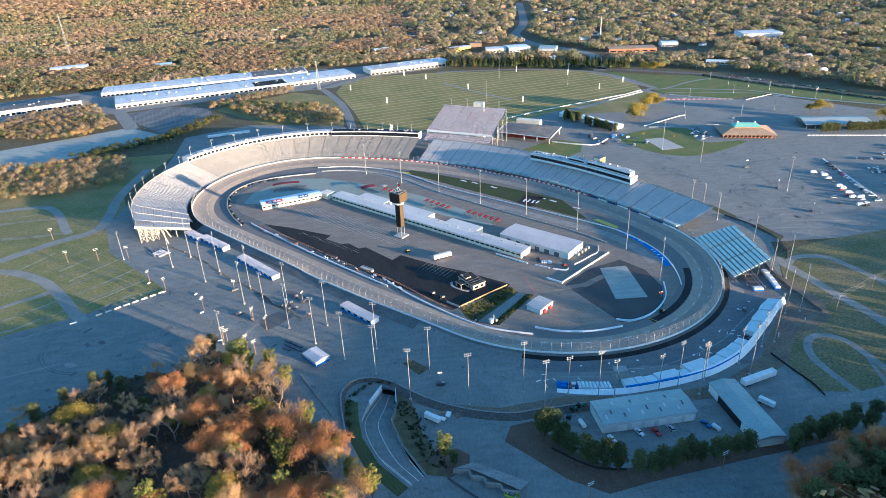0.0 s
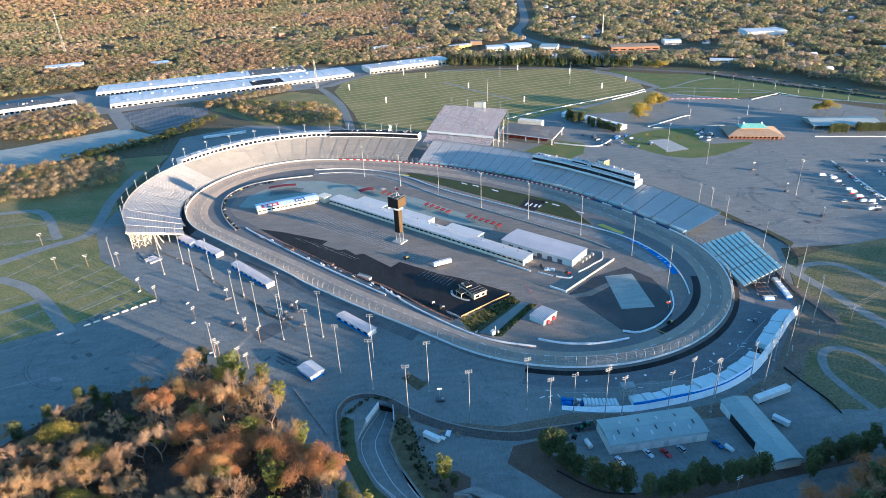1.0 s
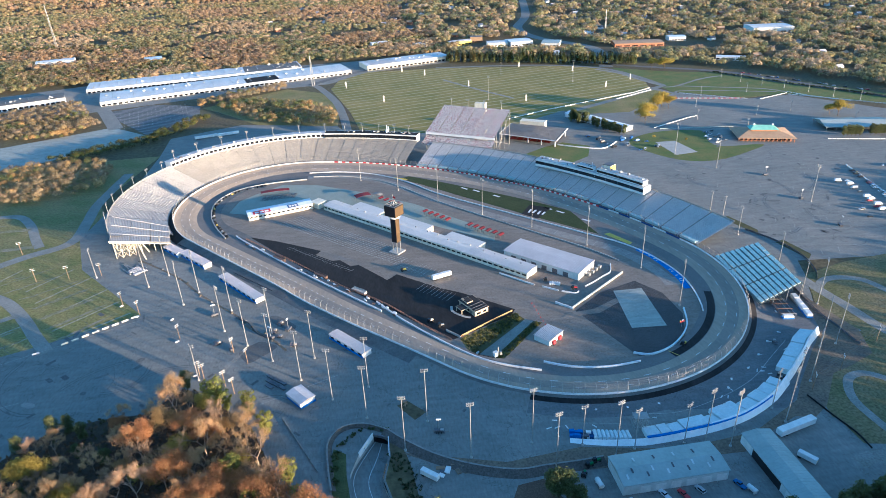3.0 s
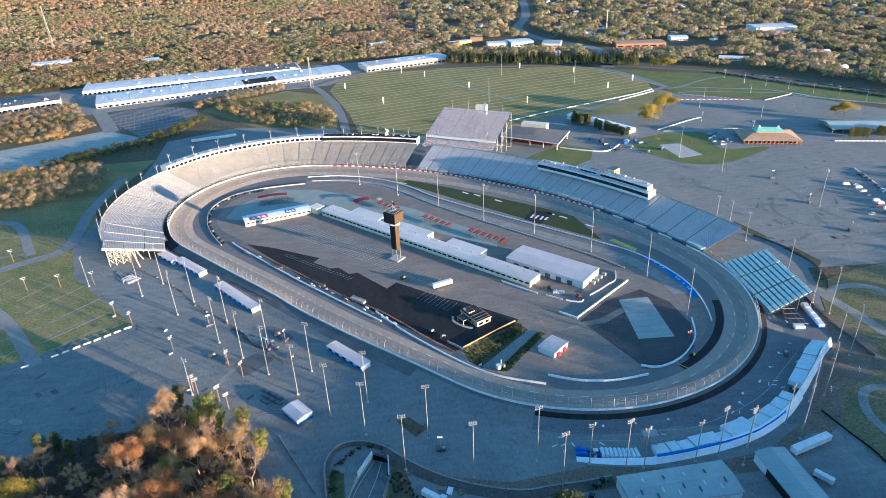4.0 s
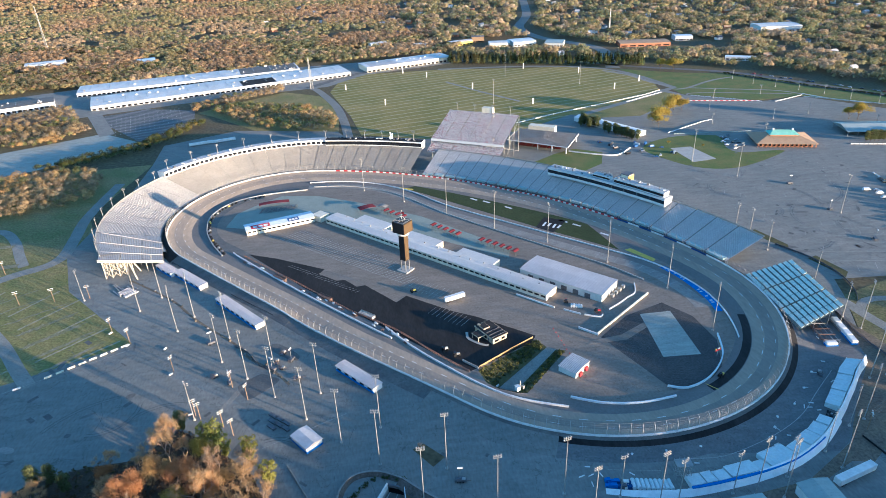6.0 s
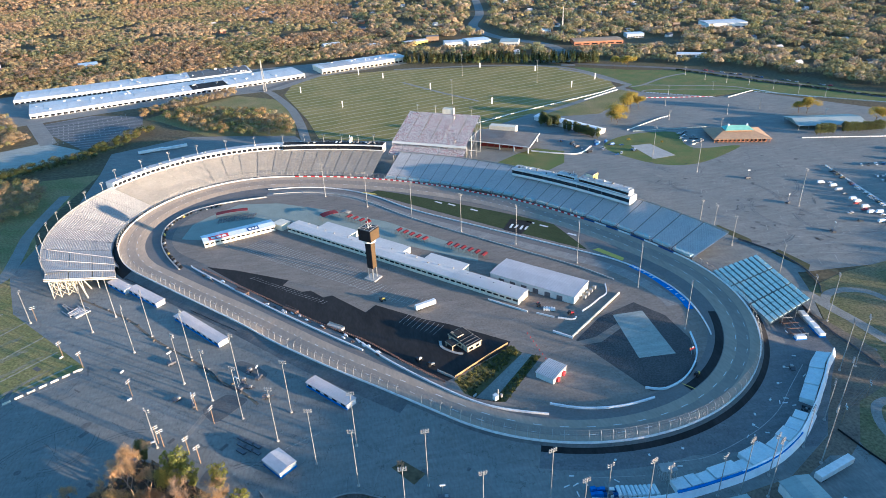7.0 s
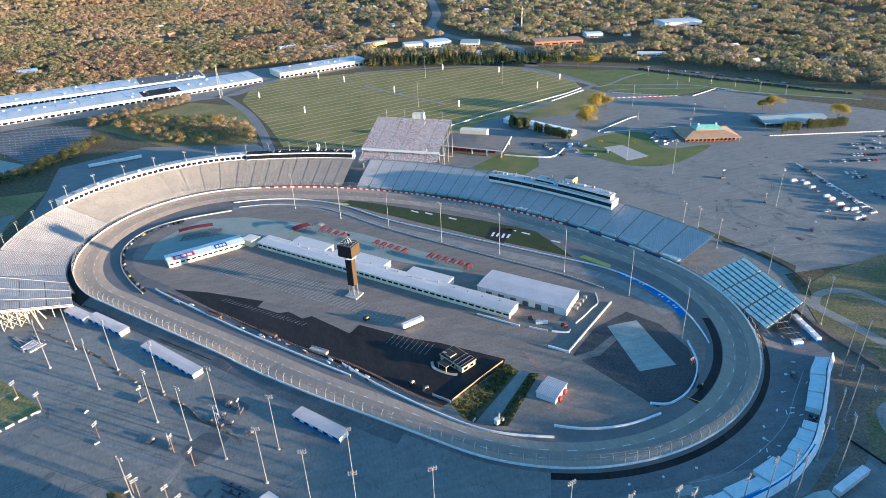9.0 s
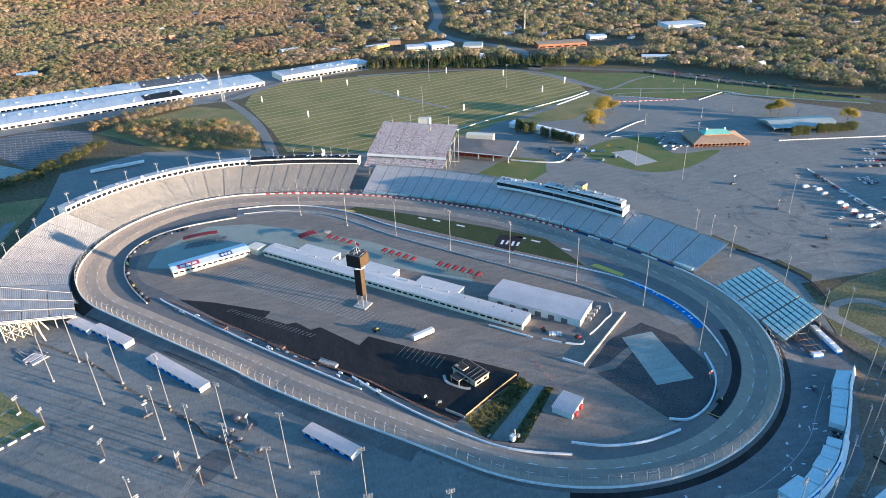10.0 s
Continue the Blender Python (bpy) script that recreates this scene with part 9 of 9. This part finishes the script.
for px, py, s in ((366, 740, 1.7), (377, 752, 1.8), (383, 744, 1.5), (338, 708, 1.7), (346, 714, 1.4), (556, 664, 1.7), (548, 668, 1.4), (330, 705, 1.2), (600, 610, 1.7), (330, 690, 1.3), (455, 968, 1.8), (470, 955, 1.9), (316, 632, 0.35), (346, 615, 0.3)):
    put_tree("yellow", 1, px, py, s, g.uniform(0, 360))
for i in range(9):
    put_tree("dark", g.randrange(3), 247 + g.uniform(-5, 5) + i * 1.5, 722 - i * 2.2, 0.95, 0)
for i in range(12):
    put_tree("dark", g.randrange(3), 266 + i * 2.0 + g.uniform(-2, 2), 688 - i * 3.3, 0.85, 0)
for i in range(16):
    put_tree("dark", g.randrange(3), 520 + (i if i > 4 else i - 2) * 4.3, 592 - i * 0.5, 0.85, 0)
put_tree("bare", 1, 16, 236, 0.4, 10)
# shrubs along the ramp wall and banks
shrub_verts, shrub_tints = [], []
for i in range(70):
    s = g.random()
    p = (smooth([(-19, 190), (-20, 205), (-17, 215), (-10, 222), (0, 224), (8, 219)], 10))[int(s * 49)]
    clump(g, shrub_verts, shrub_tints, Vector((p.x + g.uniform(-1.5, 2.5), p.y - g.uniform(0, 2), 0.7)), g.uniform(0.6, 1.2), 14, 0.3, (0.06, 0.075, 0.03))
for i in range(120):
    a = Vector((10, 205)).lerp(Vector((24, 156)), g.random())
    clump(g, shrub_verts, shrub_tints, Vector((a.x + g.uniform(-5, 4), a.y, 0.4)), g.uniform(0.5, 1.0), 12, 0.3, (0.05, 0.06, 0.03))
for i in range(420):
    u, w_ = g.random(), g.random()
    up, lo_ = (BANK_L, RAMP_L) if i % 3 else (BANK_R, RAMP_R)
    a = up[0].lerp(up[1], u).lerp(lo_[0].lerp(lo_[1], u), w_ * 0.85)
    clump(g, shrub_verts, shrub_tints, Vector((a.x, a.y, a.z + 0.35)), g.uniform(0.6, 1.2), 16, 0.22, g.choice(((0.075, 0.085, 0.03), (0.10, 0.105, 0.035), (0.16, 0.15, 0.045), (0.06, 0.07, 0.03))))
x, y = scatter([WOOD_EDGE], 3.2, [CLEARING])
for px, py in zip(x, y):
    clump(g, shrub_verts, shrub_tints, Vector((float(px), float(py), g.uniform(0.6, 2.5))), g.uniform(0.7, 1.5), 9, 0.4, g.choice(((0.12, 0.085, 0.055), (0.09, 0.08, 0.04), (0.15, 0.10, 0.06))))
shrub_verts += HEDGE[0]
shrub_tints += HEDGE[1]
shb = quads_mesh("shrubs", shrub_verts, shrub_tints, None)
tagged(shb, "low green shrubs on banks and along walls", "shrubs", kind="stuff")

# ---- houses and far buildings in the woods ----
def make_house(w, d, h, wallm, roofm, label):
    o = empty("house")
    tagged(o, label, "house", "houses in the woods")
    bm = bmesh.new()
    box(bm, 0, 0, 0, w, d, h)
    part("wall", bm, wallm, o)
    bm = bmesh.new()
    gable(bm, w, d, h + 0.1, h + d * 0.32)
    part("roof", bm, roofm, o)
    for i in range(3):
        bm = bmesh.new()
        box(bm, -w / 2 + w * (i + 0.5) / 3, -d / 2 - 0.03, 1.0, 1.2, 0.12, 1.4)
        part("window", bm, GLASS, o)
    return o


HOUSES = [make_house(13, 9, 4.5, WHITE, GREYSTEEL, "small white house with dark roof"), make_house(14, 10, 5.5, BRICK, TANROOF, "brick house with brown roof"), make_house(12, 9, 4.5, SHEDWALL, METALROOF, "pale house with light roof")]
x, y = HOUSE_X, HOUSE_Y
used = set()
for px, py in zip(x, y):
    i = g.randrange(3)
    m = pose(float(px), float(py), 0.0, 0, 0, g.uniform(-40, 40))
    if i in used:
        copy_thing(HOUSES[i], m)
    else:
        HOUSES[i].matrix_world = m
        used.add(i)
for a, b, dpt, h, wm, rm, lab in (((170, 1285), (215, 1300), 18, 8, YELLOW, METALROOF, "yellow walled industrial hall with metal roof"), ((100, 1292), (125, 1300), 16, 7, WHITE, PALEBLUE, "white hall with blue roof"), ((14, 1312), (45, 1325), 16, 10, WHITE, ROOFWHITE, "white plant building with flat roof"),
                                   ((285, 1245), (330, 1250), 40, 8, WHITE, PALEBLUE, "pale blue roofed hall"), ((240, 1255), (280, 1252), 30, 7, CREAM, ROOFWHITE, "cream industrial hall with white roof"), ((340, 1225), (372, 1212), 40, 7, SHEDWALL, TEALROOF, "pale hall with grey green roof"),
                                   ((470, 1175), (560, 1160), 40, 6, BRICK, TANROOF, "low brick commercial building"), ((590, 1205), (622, 1200), 26, 7, WHITE, PALEBLUE, "white hall with blue roof"), ((585, 1012), (625, 990), 16, 5, WHITE, PALEBLUE, "long building with pale roof"),
                                   ((780, 1235), (860, 1225), 50, 10, WHITE, ROOFWHITE, "large white hall in the woods"), ((-640, 1318), (-575, 1338), 30, 8, WHITE, ROOFWHITE, "white hall in the woods"), ((-425, 1290), (-395, 1300), 34, 7, SHEDWALL, PALEBLUE, "blue grey hall in the woods"),
                                   ((215, 1318), (240, 1315), 16, 11, WOOD, GREYSTEEL, "brown timber clad tall hall"), ((440, 1320), (480, 1330), 26, 6, WHITE, ROOFWHITE, "white hall beside the road")):
    hall("industrial_hall", lab, "building", a, b, dpt, h, h + 1.2, wm, rm, 6, (0.8, 2.2))


def make_mast(h, label):
    t = empty("radio_mast")
    tagged(t, label, "mast")
    for i in range(3):
        a = 2 * math.pi * i / 3
        bm = bmesh.new()
        bar(bm, (2.5 * math.cos(a), 2.5 * math.sin(a), 0), (0.5 * math.cos(a), 0.5 * math.sin(a), h), 0.35, 4)
        part("leg", bm, STEEL, t)
    bm = bmesh.new()
    for k in range(16):
        z0, z1 = h * k / 16, h * (k + 1) / 16
        for i in range(3):
            a, b = 2 * math.pi * i / 3, 2 * math.pi * (i + 1) / 3
            r0, r1 = 2.5 - 2 * k / 16, 2.5 - 2 * (k + 1) / 16
            bar(bm, (r0 * math.cos(a), r0 * math.sin(a), z0), (r1 * math.cos(b), r1 * math.sin(b), z1), 0.16, 3)
    part("lattice", bm, STEEL, t)
    return t


place(make_mast(95, "tall lattice radio mast above the woods"), -687, 1530, 0)
place(make_mast(46, "lattice mast with dishes beside the field"), -84, 1004, 0)
place(make_mast(50, "slim lattice mast in the woods"), 505, 1330, 0)

# earth strip, fence and clutter between the lanes of the front lot
road("earth_strip", [(-175.6, 432.3), (-139.5, 399.5), (-116.8, 370.9), (-86.4, 338.5), (-77.8, 325.3), (-60.6, 308.5), (-51.2, 296.0)], 1.6, DIRT, "bare earth strip across the front lot", 0.115)
barrier("wire_fence", [(-87.3, 337.0), (-78.1, 328.9), (-70.7, 316.5), (-60.6, 308.5)], 1.3, 0.12, GREYSTEEL, "dark sagging fence across the front lot", 0.08, 3)
g = random.Random(61)
strip_line = smooth([(-175.6, 432.3), (-139.5, 399.5), (-116.8, 370.9), (-86.4, 338.5), (-77.8, 325.3), (-60.6, 308.5), (-51.2, 296.0)], 10)
for i in range(34):
    p = strip_line[g.randrange(len(strip_line))]
    s = g.uniform(0.4, 1.1)
    bm = bmesh.new()
    bmesh.ops.create_icosphere(bm, subdivisions=1, radius=1.0)
    for v in bm.verts:
        v.co = Vector((v.co.x * s * g.uniform(0.7, 1.3), v.co.y * s * g.uniform(0.7, 1.3), max(0.0, v.co.z) * s * 0.8))
    o = tagged(part("boulder", bm, (GRAVEL, DIRT, CONCRETE_OLD)[i % 3]), "rough grey boulder lying on an earth strip", "rock", "boulders on the earth strip")
    o.matrix_world = pose(p.x + g.uniform(-1.5, 1.5), p.y + g.uniform(-1.5, 1.5), 0.1, 0, 0, g.uniform(0, 90))
for i in range(12):
    bm = bmesh.new()
    box(bm, 0, 0, 0, g.uniform(7, 10), 0.9, 0.5)
    o = tagged(part("bench_plank", bm, BENCH), "pale aluminium bench plank stacked on the asphalt", "plank", "stacked bench planks")
    o.matrix_world = pose(-173.3 - (i % 6) * 1.5 + 4 + g.uniform(-0.6, 0.6), 414.7 + (i % 6) * 1.3 - 3 + g.uniform(-0.6, 0.6), 0.08 + 0.52 * (i // 6), 0, 0, 48 + g.uniform(-9, 9))

# dark worn patches and gear in the front lot
sheet("worn_patch", [(-79, 299), (-74, 304), (-68, 308), (-62, 305), (-57, 301), (-63, 294), (-71, 287.5), (-76, 292)], 0.118, TARMARK, "dark churned asphalt between the poles", 4)
sheet("worn_patch", [(-62, 336), (-48, 322), (-52, 318), (-66, 331)], 0.118, TARMARK, "dark churned asphalt beside the fence", 4)
g = random.Random(71)
for x, y in ((-118, 317), (-152, 350.5), (-99, 281), (-128, 343), (-167, 366)):
    bm = bmesh.new()
    box(bm, 0, 0, 0, 2.4, 0.8, 0.8)
    bmesh.ops.bevel(bm, geom=bm.edges[:], offset=0.12, segments=1, affect="EDGES")
    tagged(place(part("pole_block", bm, WHITE), x - 0.8, y - 0.8, g.uniform(20, 60), 0.08), "white concrete block guarding a pole foot", "block", "pole guard blocks")


def make_gear(label):
    """A wheeled flat rig with a frame, a box and hoses."""
    t = empty("equipment_trailer")
    tagged(t, label, "equipment", "gear in the front lot")
    bm = bmesh.new()
    box(bm, 0, 0, 0.5, 4.6, 2.0, 0.25)
    part("deck", bm, GREYSTEEL, t)
    bm = bmesh.new()
    box(bm, 0.9, 0, 0.75, 1.6, 1.5, 1.1)
    bmesh.ops.bevel(bm, geom=bm.edges[:], offset=0.1, segments=1, affect="EDGES")
    part("engine_box", bm, STEEL, t)
    bm = bmesh.new()
    for y in (-0.8, 0.8):
        bar(bm, (-2.0, y, 0.75), (-2.0, y, 1.9), 0.06)
        bar(bm, (-0.3, y, 0.75), (-0.3, y, 1.9), 0.06)
        bar(bm, (-2.0, y, 1.9), (-0.3, y, 1.9), 0.06)
    bar(bm, (2.3, 0, 0.6), (4.2, 0, 0.5), 0.07)
    part("frame", bm, RUSTSTEEL, t)
    for x in (-0.7, 0.7):
        for y in (-1.05, 1.05):
            o = part("wheel", wheel_bm(0.36, 0.25), TYRE, t)
            o.location = (x, y, 0.36)
    return t


gear = make_gear("rusty flat equipment trailer on asphalt")
for i, (x, y, a) in enumerate(((-93.4, 309.7, 35), (-56.6, 311, -25), (-57.4, 325, 60), (-47, 300.5, 10), (31.6, 215.8, -10), (-60, 317, 80))):
    m = pose(x, y, 0.08, 0, 0, a)
    if i:
        copy_thing(gear, m)
    else:
        gear.matrix_world = m

# fence-side clutter on the infield
FENCE_SIDE = smooth([(-97, 448), (-76, 426.5), (-56, 404), (-38.6, 385), (-15, 362.5), (1, 344.5), (18, 325)], 10)
for i in range(46):
    p = FENCE_SIDE[g.randrange(len(FENCE_SIDE) - 1)]
    bm = bmesh.new()
    kind_ = g.random()
    size_ = (g.uniform(1.6, 3.6), g.uniform(0.6, 1.2), g.uniform(0.4, 1.0))
    box(bm, 0, 0, 0, *size_)
    box(bm, g.uniform(-0.5, 0.5), 0, size_[2], size_[0] * 0.5, size_[1] * 0.7, 0.3)
    bmesh.ops.bevel(bm, geom=bm.edges[:], offset=0.06, segments=1, affect="EDGES")
    m_ = WALLWHITE if kind_ < 0.35 else PALEBLUE if kind_ < 0.5 else GREYSTEEL if kind_ < 0.75 else RUSTSTEEL
    lab = {WALLWHITE: "white stacked barrier pieces beside the fence", PALEBLUE: "pale blue barrier pieces beside the fence", GREYSTEEL: "dark grey crates beside the fence", RUSTSTEEL: "rusty brown crates beside the fence"}[m_]
    tagged(place(part("stacked_crate", bm, m_), p.x - g.uniform(0.5, 3.5), p.y - g.uniform(0.5, 3.5), -48 + g.uniform(-10, 10), 0.12), lab, "crate", "clutter beside the infield fence")
for x, y, a in ((-8.5, 356.4, -42), (-69, 415, -46), (-36, 383, -46)):
    bm = bmesh.new()
    for k in range(6):
        box(bm, -5 + k * 2, 0, 0.3, 1.7, 2.6, 1.2)
    box(bm, 0, 0, 0, 12, 2.8, 0.3)
    box(bm, 0, 1.4, 0.3, 12, 0.15, 1.8)
    tagged(place(part("slatted_rack", bm, CONCRETE if x > -20 else RUSTSTEEL), x, y, a, 0.12), "long slatted rack of boards by the fence", "rack", "racks by the fence")

# yellow gate line, cart, sign and boxes by the turn
paint("gate_line", [line_quad((167.2, 259.8), (172.2, 253.4), 0.5, 0.26)], 0.26, YELLOW, "yellow line across the apron")
cart_t = make_gear("small white and grey cart on dark asphalt")
cart_t.matrix_world = pose(229.2, 257.3, 0.12, 0, 0, 70)
shaped = empty("marker_sign", pose(184.7, 281.1, 0.15, 0, 0, 20))
tagged(shaped, "red and yellow shaped marker sign on a post", "sign")
for nm, x, z, sx, sz, m in (("post", 0, 0, 0.25, 3.6, STEEL), ("panel", 0, 3.4, 4.0, 1.1, REDPAINT), ("panel", 0.3, 4.5, 1.4, 0.8, WHITE), ("fin", -1.8, 4.4, 0.7, 1.0, YELLOW)):
    bm = bmesh.new()
    box(bm, x, 0, z, sx, 0.4, sz)
    bmesh.ops.bevel(bm, geom=bm.edges[:], offset=0.08, segments=1, affect="EDGES")
    part(nm, bm, m, shaped)
for i, (x, y) in enumerate(((214.1, 248.1), (202.3, 237.9), (188.8, 230.6), (182.4, 236.4), (143.6, 218.3), (164.0, 230.5), (110.9, 218.8), (127.0, 218.1), (183.7, 224.4), (225.8, 259.1))):
    bm = bmesh.new()
    box(bm, 0, 0, 0, 1.2, 0.9, 0.9)
    box(bm, 1.6, 0.3, 0, 1.8, 0.25, 0.3)
    bmesh.ops.bevel(bm, geom=bm.edges[:], offset=0.08, segments=1, affect="EDGES")
    tagged(place(part("white_crate", bm, WHITE), x, y, 37 * i, 0.12), "small white crate with a plank on dark asphalt", "crate", "white crates in the turn lot")
